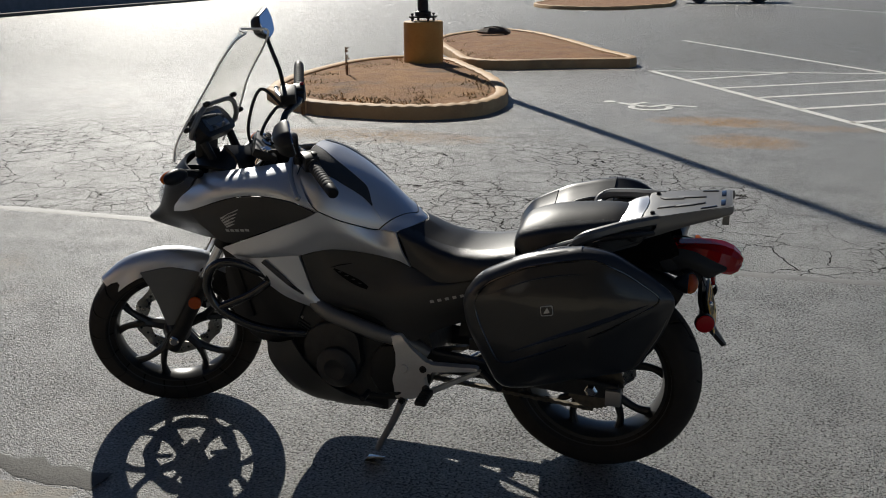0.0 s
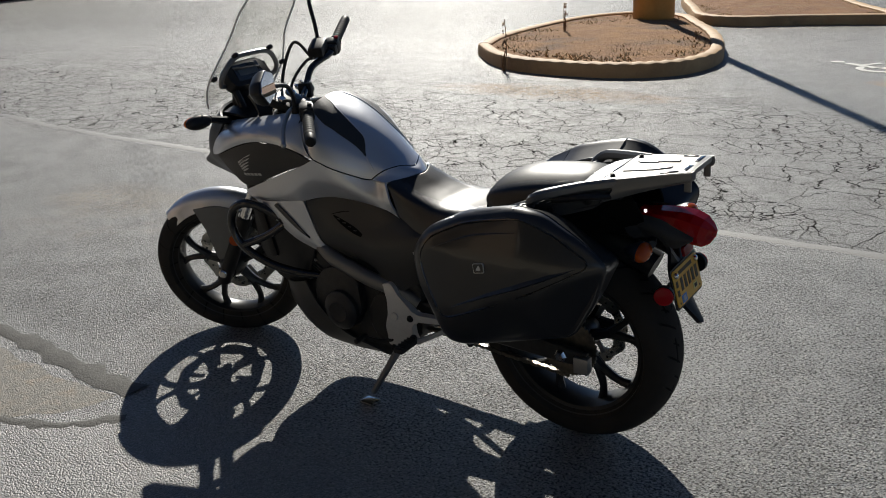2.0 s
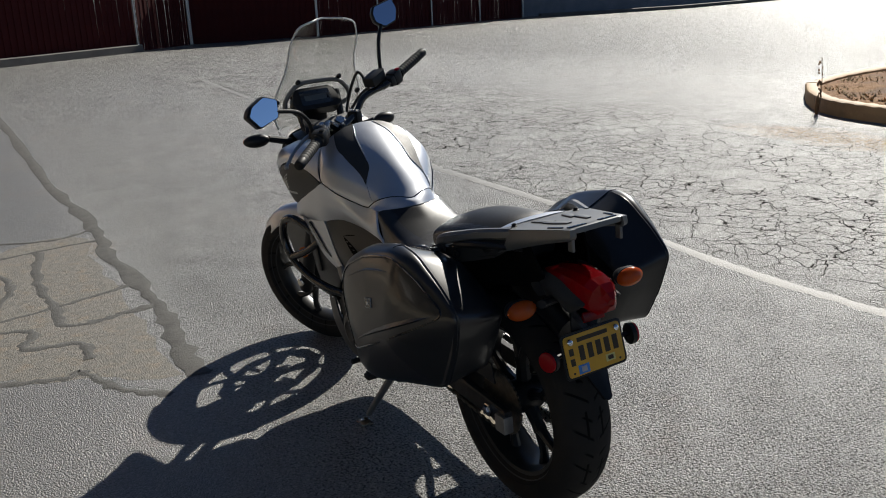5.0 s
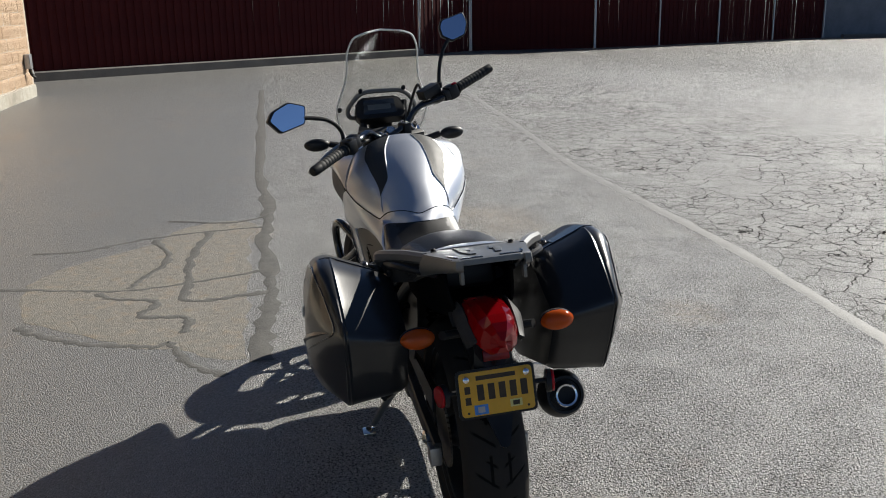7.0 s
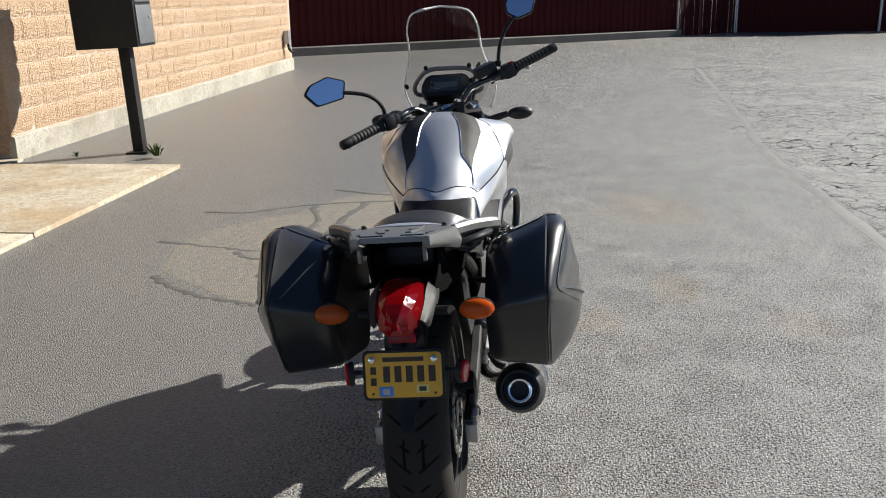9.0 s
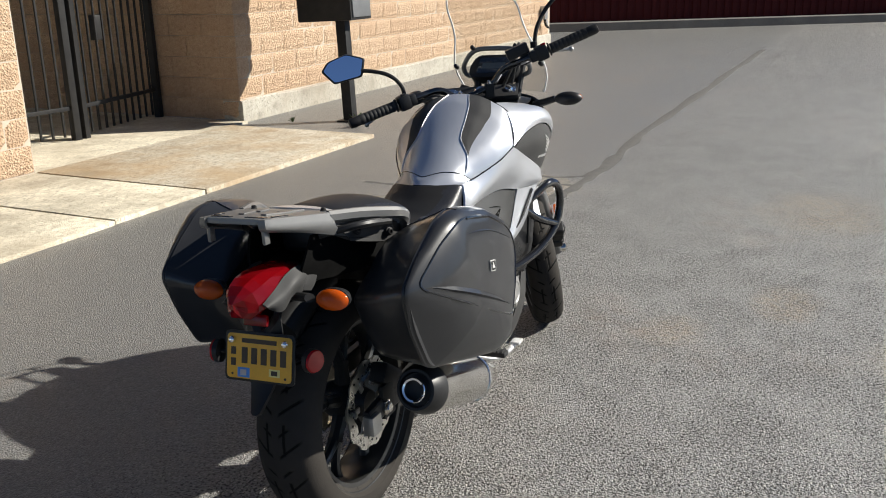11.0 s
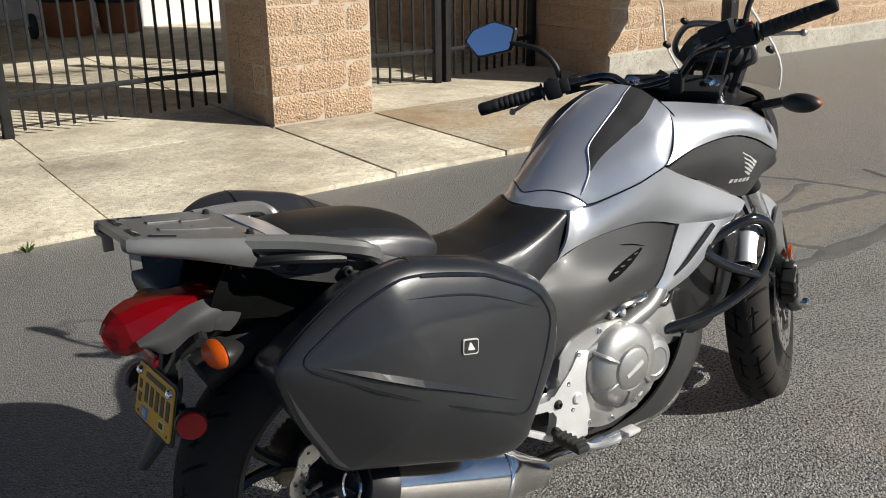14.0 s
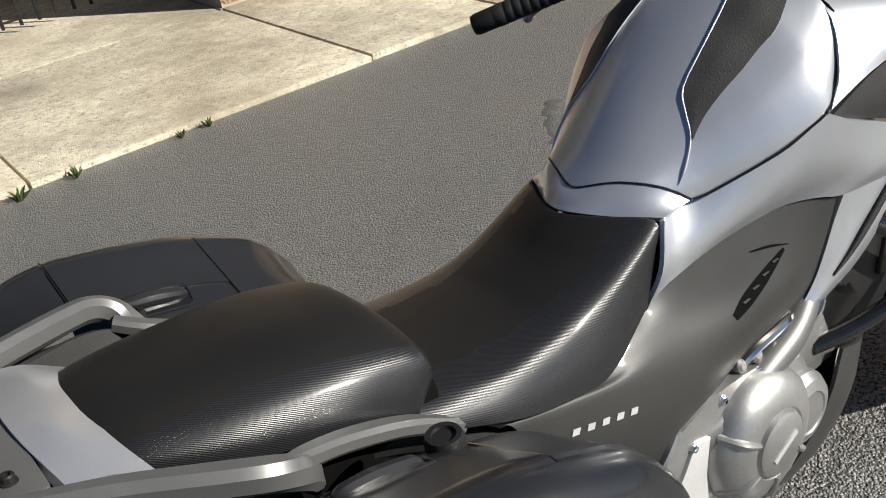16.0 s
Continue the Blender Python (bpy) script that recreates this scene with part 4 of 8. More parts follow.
SILVER = paint("silver_paint", (0.56, 0.58, 0.62), (0.72, 0.74, 0.785), 0.37, 0.74)
SATIN = paint("satin_grey_paint", (0.150, 0.150, 0.148), (0.195, 0.195, 0.192), 0.42, 0.55, 0.12)
TAIL_GREY = surface("tail_grey", (0.034, 0.034, 0.035), (0.048, 0.048, 0.048), 6.0, 0.52, Specular_IOR_Level=0.15, bump=0.1, bump_scale=300.0, distance=0.0005)
VENT_BLACK = surface("matte_black", (0.004, 0.004, 0.004), (0.007, 0.007, 0.007), 20.0, 0.9, Specular_IOR_Level=0.05)
CASE_BLACK = surface("case_black", (0.0125, 0.013, 0.0145), (0.0195, 0.020, 0.022), 5.0, 0.34, 0.46, bump=0.12, bump_scale=320.0, distance=0.0006, coat=0.4, Specular_IOR_Level=0.38)
PLASTIC = surface("black_plastic", (0.010, 0.010, 0.0108), (0.018, 0.018, 0.0186), 9.0, 0.42, bump=0.25, bump_scale=300.0, distance=0.0008, Specular_IOR_Level=0.3)
TEXTURED = surface("grained_plastic", (0.022, 0.022, 0.022), (0.042, 0.041, 0.04), 7.0, 0.55, bump=0.5, bump_scale=420.0, distance=0.001)
LOWER_GREY = surface("lower_grey", (0.024, 0.024, 0.0235), (0.035, 0.035, 0.034), 6.0, 0.48, bump=0.15, bump_scale=320.0, distance=0.0006, coat=0.1)
GLOSS_BLACK = surface("gloss_black", (0.006, 0.006, 0.007), (0.012, 0.012, 0.013), 8.0, 0.12, coat=0.5)
RUBBER = surface("rubber", (0.008, 0.008, 0.008), (0.015, 0.0145, 0.014), 14.0, 0.7, bump=0.3, bump_scale=120.0, distance=0.001)
ALLOY = surface("cast_alloy", (0.38, 0.375, 0.365), (0.48, 0.475, 0.46), 12.0, 0.42, metal=0.85, bump=0.25, bump_scale=160.0, distance=0.001)
PALE_CAST = surface("pale_cast_bracket", (0.56, 0.56, 0.555), (0.68, 0.68, 0.67), 8.0, 0.42, metal=0.45, bump=0.15, bump_scale=160.0, distance=0.001)
ENGINE_DARK = surface("dark_engine", (0.018, 0.018, 0.019), (0.045, 0.044, 0.043), 10.0, 0.5, metal=0.3, bump=0.4, bump_scale=60.0, distance=0.003)
STEEL = surface("polished_steel", (0.60, 0.57, 0.52), (0.72, 0.69, 0.64), 6.0, 0.13, metal=1.0)
CHROME = surface("chrome", (0.78, 0.78, 0.78), (0.85, 0.85, 0.85), 6.0, 0.06, metal=1.0)
DISC = surface("brake_disc", (0.55, 0.53, 0.48), (0.68, 0.66, 0.6), 30.0, 0.28, metal=0.95)
BLACK_RIM = surface("black_rim", (0.012, 0.012, 0.012), (0.024, 0.024, 0.023), 8.0, 0.33)
PLATE_YELLOW = surface("plate_yellow", (0.70, 0.36, 0.022), (0.80, 0.44, 0.035), 20.0, 0.4, grime=((0.46, 0.26, 0.05), 0.4))
PLATE_BLUE = surface("sticker_blue", (0.05, 0.22, 0.62), (0.08, 0.28, 0.7), 30.0, 0.4)
INK = surface("plate_ink", (0.03, 0.015, 0.005), (0.05, 0.03, 0.012), 30.0, 0.5)
BADGE = surface("badge_white", (0.42, 0.42, 0.41), (0.52, 0.52, 0.50), 30.0, 0.35)
GOLD_CHAIN = surface("chain_steel", (0.16, 0.14, 0.11), (0.26, 0.23, 0.18), 60.0, 0.4, metal=0.9)


def lens(name, col, rough=0.1):
    n = Nodes(name)
    n.set(Base_Color=col, Roughness=rough, Transmission_Weight=0.06, Coat_Weight=0.3, Coat_Roughness=0.04, Specular_IOR_Level=0.3, IOR=1.5)
    n.bump(n.voronoi(75.0), 0.2, 0.002)
    glow, mixer = n.t.nodes.new("ShaderNodeBsdfTranslucent"), n.t.nodes.new("ShaderNodeMixShader")
    glow.inputs["Color"].default_value = (*[min(1.0, c * 4.5) for c in col], 1)
    mixer.inputs[0].default_value = 0.30
    n.put(mixer.inputs[1], n.b.outputs[0])
    n.put(mixer.inputs[2], glow.outputs[0])
    n.put(n.t.nodes["Material Output"].inputs[0], mixer.outputs[0])
    return n.m


RED_LENS = lens("red_lens", (0.16, 0.002, 0.0045))
REFLECTOR = lens("reflector_red", (0.50, 0.012, 0.018))
AMBER_LENS = lens("amber_lens", (0.50, 0.080, 0.006))


def clear_glass(name, tint, rough=0.0):
    n = Nodes(name)
    out = n.t.nodes["Material Output"]
    clear, gloss, mixer, face = n.t.nodes.new("ShaderNodeBsdfTransparent"), n.t.nodes.new("ShaderNodeBsdfGlossy"), n.t.nodes.new("ShaderNodeMixShader"), n.t.nodes.new("ShaderNodeLayerWeight")
    clear.inputs[0].default_value = (*tint, 1)
    gloss.inputs["Roughness"].default_value = 0.04
    face.inputs[0].default_value = 0.5
    n.put(mixer.inputs[0], n.math("ADD", 0.03, n.math("MULTIPLY", n.math("POWER", face.outputs["Facing"], 4.0), 0.45)))
    n.put(mixer.inputs[1], clear.outputs[0])
    n.put(mixer.inputs[2], gloss.outputs[0])
    n.put(out.inputs[0], mixer.outputs[0])
    return n.m


SCREEN = clear_glass("windshield_plastic", (0.93, 0.93, 0.92))
SCREEN_EDGE = surface("screen_edge", (0.80, 0.79, 0.76), (0.86, 0.85, 0.83), 20.0, 0.3, coat=0.4)


def mirror_glass():
    n = Nodes("mirror_glass")
    # the deep blue of the reflected sky is put into the tint
    n.set(Base_Color=(0.66, 0.76, 0.92), Metallic=1.0, Roughness=0.015)
    return n.m


MIRROR = mirror_glass()


def seat_vinyl(name, weave):
    n = Nodes(name)
    if weave:
        w = n.t.nodes.new("ShaderNodeTexWave")
        w.wave_type, w.bands_direction = "BANDS", "DIAGONAL"
        n.put(w.inputs["Vector"], n.co)
        w.inputs["Scale"].default_value, w.inputs["Distortion"].default_value = 210.0, 0.12
        c = n.t.nodes.new("ShaderNodeTexChecker")
        n.put(c.inputs["Vector"], n.co)
        c.inputs["Scale"].default_value = 320.0
        h = n.math("ADD", w.outputs[1], n.math("MULTIPLY", c.outputs[1], 0.4))
        n.set(Base_Color=n.mix(w.outputs[1], (0.007, 0.007, 0.008), (0.017, 0.017, 0.019)), Roughness=0.34, Coat_Weight=0.3, Coat_Roughness=0.2)
        n.bump(h, 0.3, 0.0006)
    else:
        n.set(Base_Color=n.mix(n.noise(5.0), (0.008, 0.0077, 0.0073), (0.014, 0.0132, 0.0122)), Roughness=0.44, Specular_IOR_Level=0.35)
        n.bump(n.voronoi(640.0), 0.12, 0.0005)
    return n.m


VINYL, WEAVE = seat_vinyl("seat_vinyl", False), seat_vinyl("woven_vinyl", True)


def tyre_rubber():
    """Grooved tread: slanted cuts round the crown."""
    n = Nodes("tyre_rubber")
    x, y, z = n.axes()
    ang = n.math("ARCTAN2", y, x)
    v = n.math("ABSOLUTE", z)
    ph = n.math("ADD", n.math("MULTIPLY", ang, 38.0), n.math("MULTIPLY", v, 95.0))
    cut = n.math("MULTIPLY", n.band(n.math("SINE", ph), 0.84, 0.95), n.band(n.math("SINE", n.math("MULTIPLY", ang, 19.0)), -0.75, -0.55))
    crown = n.math("MULTIPLY", n.band(v, 0.006, 0.012), n.band(v, 0.062, 0.052))
    groove = n.math("MULTIPLY", cut, crown)
    ring = n.band(n.math("ABSOLUTE", n.math("SUBTRACT", v, 0.022)), 0.004, 0.0025)
    groove = n.math("MAXIMUM", groove, n.math("MULTIPLY", ring, n.band(n.math("SINE", n.math("MULTIPLY", ang, 13.0)), -0.1, 0.1)))
    base_col = n.mix(n.noise(10.0, 5.0), (0.018, 0.0172, 0.0165), (0.044, 0.039, 0.034))
    n.set(Base_Color=n.mix(groove, base_col, (0.004, 0.004, 0.004)), Roughness=0.8, Specular_IOR_Level=0.14)
    n.bump(n.math("SUBTRACT", n.math("MULTIPLY", n.noise(160.0), 0.12), groove), 1.0, 0.004)
    return n.m


TYRE = tyre_rubber()


# ---- shaping helpers ----
def resample(pts, n):
    p = smooth_path(pts, 8)
    d = [0.0]
    for a, b in zip(p, p[1:]):
        d.append(d[-1] + (b - a).length)
    out, i = [], 0
    for k in range(n):
        s = d[-1] * k / (n - 1)
        while i < len(d) - 2 and d[i + 1] < s:
            i += 1
        t = (s - d[i]) / max(1e-9, d[i + 1] - d[i])
        out.append(p[i].lerp(p[i + 1], min(1, max(0, t))))
    return out


def shell(bm, curves, n=18, steps=4, thick=0.006, out=(0, 1, 0)):
    """A curved sheet through curves (each a list of points), with thickness inwards."""
    rows = [resample(c, n) for c in curves]
    cols = [smooth_path([r[k] for r in rows], steps) for k in range(n)]
    g = [[cols[k][j] for k in range(n)] for j in range(len(cols[0]))]
    m = len(g)
    nrm = []
    for j in range(m):
        line = []
        for k in range(n):
            a = g[j][min(k + 1, n - 1)] - g[j][max(k - 1, 0)]
            b = g[min(j + 1, m - 1)][k] - g[max(j - 1, 0)][k]
            c = a.cross(b)
            line.append(c)
        nrm.append(line)
    total = Vector((0, 0, 0))
    for line in nrm:
        for c in line:
            total += c
    sign = 1 if total.dot(Vector(out)) > 0 else -1
    last = Vector(out)
    top, low = [], []
    for j in range(m):
        tr, lr = [], []
        for k in range(n):
            c = nrm[j][k]
            c = c.normalized() * sign if c.length > 1e-9 else last
            last = c
            tr.append(bm.verts.new(g[j][k]))
            lr.append(bm.verts.new(g[j][k] - c * thick))
        top.append(tr)
        low.append(lr)

    def quad(*v):
        try:
            bm.faces.new(v)
        except ValueError:
            pass

    for j in range(m - 1):
        for k in range(n - 1):
            quad(top[j][k], top[j][k + 1], top[j + 1][k + 1], top[j + 1][k])
            quad(low[j][k], low[j + 1][k], low[j + 1][k + 1], low[j][k + 1])
        for k in (0, n - 1):
            quad(top[j][k], top[j + 1][k], low[j + 1][k], low[j][k])
    for j in (0, m - 1):
        for k in range(n - 1):
            quad(top[j][k], low[j][k], low[j][k + 1], top[j][k + 1])
    bmesh.ops.remove_doubles(bm, verts=bm.verts, dist=0.0004)


def flip(pts, s):
    return [(x, y * s, z) for x, y, z in pts]


def skin(name, curves, material, parent, s=1, label="", n=18, steps=4, thick=0.006, out=None):
    bm = bmesh.new()
    shell(bm, [flip(c, s) for c in curves], n, steps, thick, out or (0, s, 0.2))
    return part(name, bm, material, parent, label)


def side_plate(bm, outline, y0, y1, bevel=0.003, r=0.01):
    """A plate cut in the x, z plane, from y0 to y1."""
    slab(bm, rounded(outline, r, 3), 0, abs(y1 - y0), Matrix.Translation((0, max(y0, y1), 0)) @ Matrix.Rotation(radians(90), 4, "X"), bevel)


def blob(bm, c, s, rot=(0, 0, 0), u=16, v=10, power=1.0):
    r = bmesh.ops.create_uvsphere(bm, u_segments=u, v_segments=v, radius=1.0)
    for w in r["verts"]:
        if power != 1.0:
            w.co = Vector([math.copysign(abs(t) ** power, t) for t in w.co])
    bmesh.ops.transform(bm, matrix=pose(*c, *rot) @ Matrix.Diagonal((*s, 1)), verts=r["verts"])


def bolt(bm, p, d, r=0.007):
    knob(bm, p, d, [(r * 1.3, 0), (r * 1.3, 0.002), (r, 0.003), (r, 0.007), (r * 0.8, 0.0085), (r * 0.5, 0.0085), (r * 0.45, 0.004)], 10)


# ---- the motorcycle: x ahead from the rear axle, y to its left, leaning on its stand ----
LEAN = 3.2
bike = base("motorcycle", "silver and black motorcycle leaning on its side stand on asphalt", "motorcycle", pose(0.7, 0.026, 0, 0, 0, 1.3) @ pose(0, 0, 0, -LEAN, 0, 0) @ pose(-0.7, 0, 0))

# flat marks that follow a curved panel
def lay(ob, name, outline, s, material, label=""):
    me = ob.data
    tree = BVHTree.FromPolygons([v.co for v in me.vertices], [list(p.vertices) for p in me.polygons])
    pts = []
    for x, z in outline:
        hit = tree.ray_cast(Vector((x, s * 0.5, z)), Vector((0, -s, 0)))[0]
        pts.append(hit if hit is not None else Vector((x, s * 0.2, z)))
    bm = bmesh.new()
    ring_faces(bm, [[p + Vector((0, s * d, 0)) for p in pts] for d in (-0.002, 0.0012)])
    bmesh.ops.recalc_face_normals(bm, faces=bm.faces)
    return part(name, bm, material, ob, label)


# body
TANK = [  # x, crown z, half width, edge z
    (0.945, 0.987, 0.172, 0.895), (0.90, 0.974, 0.193, 0.848), (0.87, 0.960, 0.200, 0.828), (0.82, 0.932, 0.180, 0.800), (0.78, 0.906, 0.156, 0.780),
    (0.735, 0.872, 0.126, 0.760), (0.70, 0.842, 0.107, 0.754), (0.672, 0.814, 0.096, 0.752), (0.632, 0.779, 0.085, 0.751)]


def tank_at(x, a):
    """A point of the tank cover: a from -1 (right edge) to 1 (left edge)."""
    t = sorted(TANK)
    x = min(max(x, t[0][0]), t[-1][0])
    for p, q in zip(t, t[1:]):
        if p[0] <= x <= q[0]:
            f = (x - p[0]) / (q[0] - p[0])
            top, hw, ed = (p[i] + (q[i] - p[i]) * f for i in (1, 2, 3))
    v = abs(a)
    # flat spine, a shoulder crease, then a rounded flank
    drop = 0.16 * (v / 0.36) ** 2 if v < 0.36 else 0.16 + 0.84 * ((v - 0.36) / 0.64) ** 1.12
    return Vector((x, math.copysign(hw * math.sin(v * math.pi / 2) ** 0.95 if v > 0.6 else hw * (v * 1.34) ** 0.985, a), ed + (top - ed) * (1 - drop)))


AS = [-1 + 2 * k / 18 for k in range(19)]


def tank_row(x, sweep):
    """A line across the tank cover whose ends run ahead of its middle."""
    return [tank_at(x + sweep * abs(a) ** 1.5, a) for a in AS]


bm = bmesh.new()
shell(bm, [tank_row(*r) for r in ((0.945, 0.0), (0.90, 0.0), (0.87, 0.0), (0.82, 0.004), (0.77, 0.020), (0.725, 0.045), (0.685, 0.064), (0.655, 0.077), (0.634, 0.084))], 34, 4, 0.01, (0, 0, 1))
tank_cover = part("tank_cover", bm, SILVER, bike, "satin silver metallic tank cover")
for s in (-1, 1):
    bm = bmesh.new()
    rows = [[tank_at(x, s * a) + Vector((0, 0.0015 * s, d)) for a, d in zip(aa, (0.0022, 0.0032, 0.0022))] for x, aa in (
        (0.942, (0.15, 0.30, 0.46)), (0.905, (0.19, 0.33, 0.475)), (0.871, (0.23, 0.355, 0.485)), (0.845, (0.258, 0.37, 0.49)), (0.817, (0.29, 0.395, 0.505)), (0.79, (0.328, 0.43, 0.52)), (0.766, (0.37, 0.455, 0.545)), (0.751, (0.47, 0.53, 0.575)), (0.738, (0.595, 0.60, 0.61)))]
    shell(bm, rows, 9, 3, 0.008, (0, s, 1))
    part("tank_inlay", bm, TEXTURED, tank_cover, "black tapering inlay")
    bm = bmesh.new()
    tube(bm, [tank_at(x, s * a) + Vector((0, 0.001 * s, 0.0018)) for x, a in ((0.942, 0.145), (0.905, 0.185), (0.871, 0.225), (0.817, 0.285), (0.766, 0.365), (0.751, 0.465), (0.738, 0.595), (0.718, 0.74), (0.706, 0.84))], [0.0012] * 7 + [0.0022, 0.0006], 6, 3)
    part("tank_crease", bm, SILVER, tank_cover, "bright edge of the inlay")
# dark joint round the cover and the strip behind it
SEAM_ROW = [tank_at(0.634 + 0.084 * abs(a) ** 1.5, a) for a in AS]
bm = bmesh.new()
tube(bm, [p + Vector((-0.0015, 0, -0.0015)) for p in SEAM_ROW], 0.0018, 6, 2)
part("tank_joint", bm, GLOSS_BLACK, tank_cover, "thin dark joint")
for s in (-1, 1):
    bm = bmesh.new()
    tube(bm, [tank_at(x, s) + Vector((0, 0.002 * s, -0.001)) for x in (0.718, 0.735, 0.76, 0.79, 0.82, 0.85, 0.868)], 0.0020, 6, 3)
    tube(bm, [tank_at(x, s * a) + Vector((0.001, 0.0015 * s, -0.0005)) for x, a in ((0.870, 1.0), (0.90, 0.99), (0.925, 0.95), (0.944, 0.85), (0.947, 0.70), (0.947, 0.50))], 0.0020, 6, 3)
    part("tank_joint", bm, GLOSS_BLACK, tank_cover, "thin dark joint")
bm = bmesh.new()
low = [(0.668, -0.113, 0.751), (0.655, -0.092, 0.752), (0.634, -0.062, 0.754), (0.613, -0.030, 0.759), (0.604, 0, 0.761)]
low = low + [(x, -y, z) for x, y, z in reversed(low[:-1])]
up = [p + Vector((-0.003, 0, -0.002)) for p in SEAM_ROW]
shell(bm, [up, [p * 0.5 + q * 0.5 + Vector((0, 0, 0.002)) for p, q in zip(resample(up, 19), resample(low, 19))], low], 22, 3, 0.008, (0, 0, 1))
part("tank_tail", bm, SILVER, bike, "silver strip behind the tank cover")
# black top ahead of the tank
bm = bmesh.new()
shell(bm, [[(0.95, 0.11 * a, 0.96 - 0.05 * abs(a)) for a in AS], [(1.02, 0.12 * a, 0.945 - 0.05 * abs(a)) for a in AS], [(1.10, 0.13 * a, 0.925 - 0.05 * abs(a)) for a in AS]], 16, 3, 0.01, (0, 0, 1))
part("upper_cover", bm, PLASTIC, bike, "black plastic cover under the handlebar")

for s in (-1, 1):
    # shoulder of the cowl
    skin("cowl_shoulder", [
        [(0.945, 0.118, 0.956), (1.00, 0.130, 0.950), (1.10, 0.142, 0.935), (1.20, 0.140, 0.918), (1.31, 0.112, 0.895), (1.39, 0.070, 0.870)],
        [(0.937, 0.166, 0.922), (1.00, 0.185, 0.925), (1.10, 0.205, 0.918), (1.20, 0.203, 0.900), (1.31, 0.165, 0.868), (1.42, 0.098, 0.835)],
        [(0.908, 0.196, 0.866), (1.00, 0.218, 0.892), (1.10, 0.232, 0.888), (1.20, 0.226, 0.862), (1.32, 0.184, 0.822), (1.44, 0.104, 0.785)],
        [(0.878, 0.204, 0.830), (0.96, 0.216, 0.860), (1.07, 0.226, 0.872), (1.17, 0.222, 0.852), (1.31, 0.188, 0.800), (1.43, 0.112, 0.765)]], SILVER, bike, s, "silver front cowl shoulder", 24)
    # black inlaid panel
    pan = skin("cowl_panel", [
        [(0.880, 0.206, 0.824), (0.96, 0.214, 0.855), (1.07, 0.223, 0.868), (1.17, 0.219, 0.848), (1.32, 0.184, 0.793)],
        [(0.884, 0.206, 0.818), (0.97, 0.214, 0.818), (1.08, 0.224, 0.808), (1.18, 0.218, 0.786), (1.31, 0.183, 0.780)],
        [(0.890, 0.205, 0.812), (0.98, 0.205, 0.782), (1.08, 0.198, 0.742), (1.205, 0.178, 0.697), (1.29, 0.178, 0.752)]], TEXTURED, bike, s, "black grained cowl panel", 22)
    # wing of five strokes and a lettering bar, following the panel
    for k in range(5):
        x0, z0, x1, z1 = 1.121 + 0.006 * k, 0.826 - 0.0125 * k, 1.192 - 0.003 * k, 0.791 - 0.0072 * k
        xm, zm = (x0 + x1) / 2, (z0 + z1) / 2
        lay(pan, "emblem_stroke", [(x0, z0), (xm, zm + 0.0015), (x1, z1), (x1 - 0.003, z1 - 0.0045), (xm - 0.002, zm - 0.004), (x0 + 0.001, z0 - 0.003)], s, BADGE)
    for k in range(5):
        x0, z0 = 1.104 + 0.0172 * k, 0.7495 - 0.0016 * k
        lay(pan, "emblem_bar", [(x0, z0), (x0 + 0.012, z0), (x0 + 0.012, z0 + 0.009), (x0, z0 + 0.009)], s, BADGE)
    # long silver side panel with its slotted arm
    TOP = [(0.665, 0.117, 0.749), (0.690, 0.106, 0.751), (0.718, 0.1095, 0.7525), (0.760, 0.139, 0.768), (0.810, 0.173, 0.792), (0.868, 0.203, 0.826), (0.90, 0.211, 0.810), (0.98, 0.207, 0.778), (1.08, 0.200, 0.737), (1.175, 0.186, 0.698), (1.225, 0.170, 0.676)]
    LOW = [(0.622, 0.116, 0.643), (0.655, 0.117, 0.659), (0.688, 0.121, 0.669), (0.728, 0.126, 0.678), (0.769, 0.131, 0.684), (0.816, 0.140, 0.690), (0.866, 0.150, 0.692), (0.917, 0.165, 0.685), (0.957, 0.178, 0.675), (1.05, 0.183, 0.664), (1.13, 0.184, 0.657)]
    MID = [tuple(a * 0.5 + b * 0.5 for a, b in zip(p, q)) for p, q in zip(TOP, LOW)]
    MID = [(x, y + 0.011, z - 0.004) for x, y, z in MID]
    skin("side_panel", [TOP, MID, LOW], SILVER, bike, s, "satin silver side panel", 34)
    arm = skin("panel_arm", [
        [(1.222, 0.168, 0.676), (1.136, 0.174, 0.616), (1.043, 0.166, 0.541), (0.975, 0.158, 0.508), (0.905, 0.148, 0.486)],
        [(1.13, 0.184, 0.656), (1.06, 0.182, 0.612), (0.99, 0.174, 0.560), (0.945, 0.165, 0.528), (0.902, 0.156, 0.496)],
        [(0.960, 0.178, 0.674), (0.952, 0.170, 0.634), (0.943, 0.164, 0.592), (0.930, 0.156, 0.545), (0.903, 0.150, 0.508)]], SILVER, bike, s, "silver arm with a long slot", 20, 4, 0.012)
    bm = bmesh.new()
    shell(bm, [flip([(1.072, 0.1885, 0.655), (1.02, 0.184, 0.610), (0.985, 0.1775, 0.573), (0.957, 0.170, 0.546)], s), flip([(1.085, 0.187, 0.645), (1.035, 0.183, 0.600), (0.995, 0.1765, 0.565), (0.960, 0.169, 0.542)], s)], 12, 2, 0.003, (0, s, 0))
    part("arm_slot", bm, GLOSS_BLACK, arm, "dark slot")
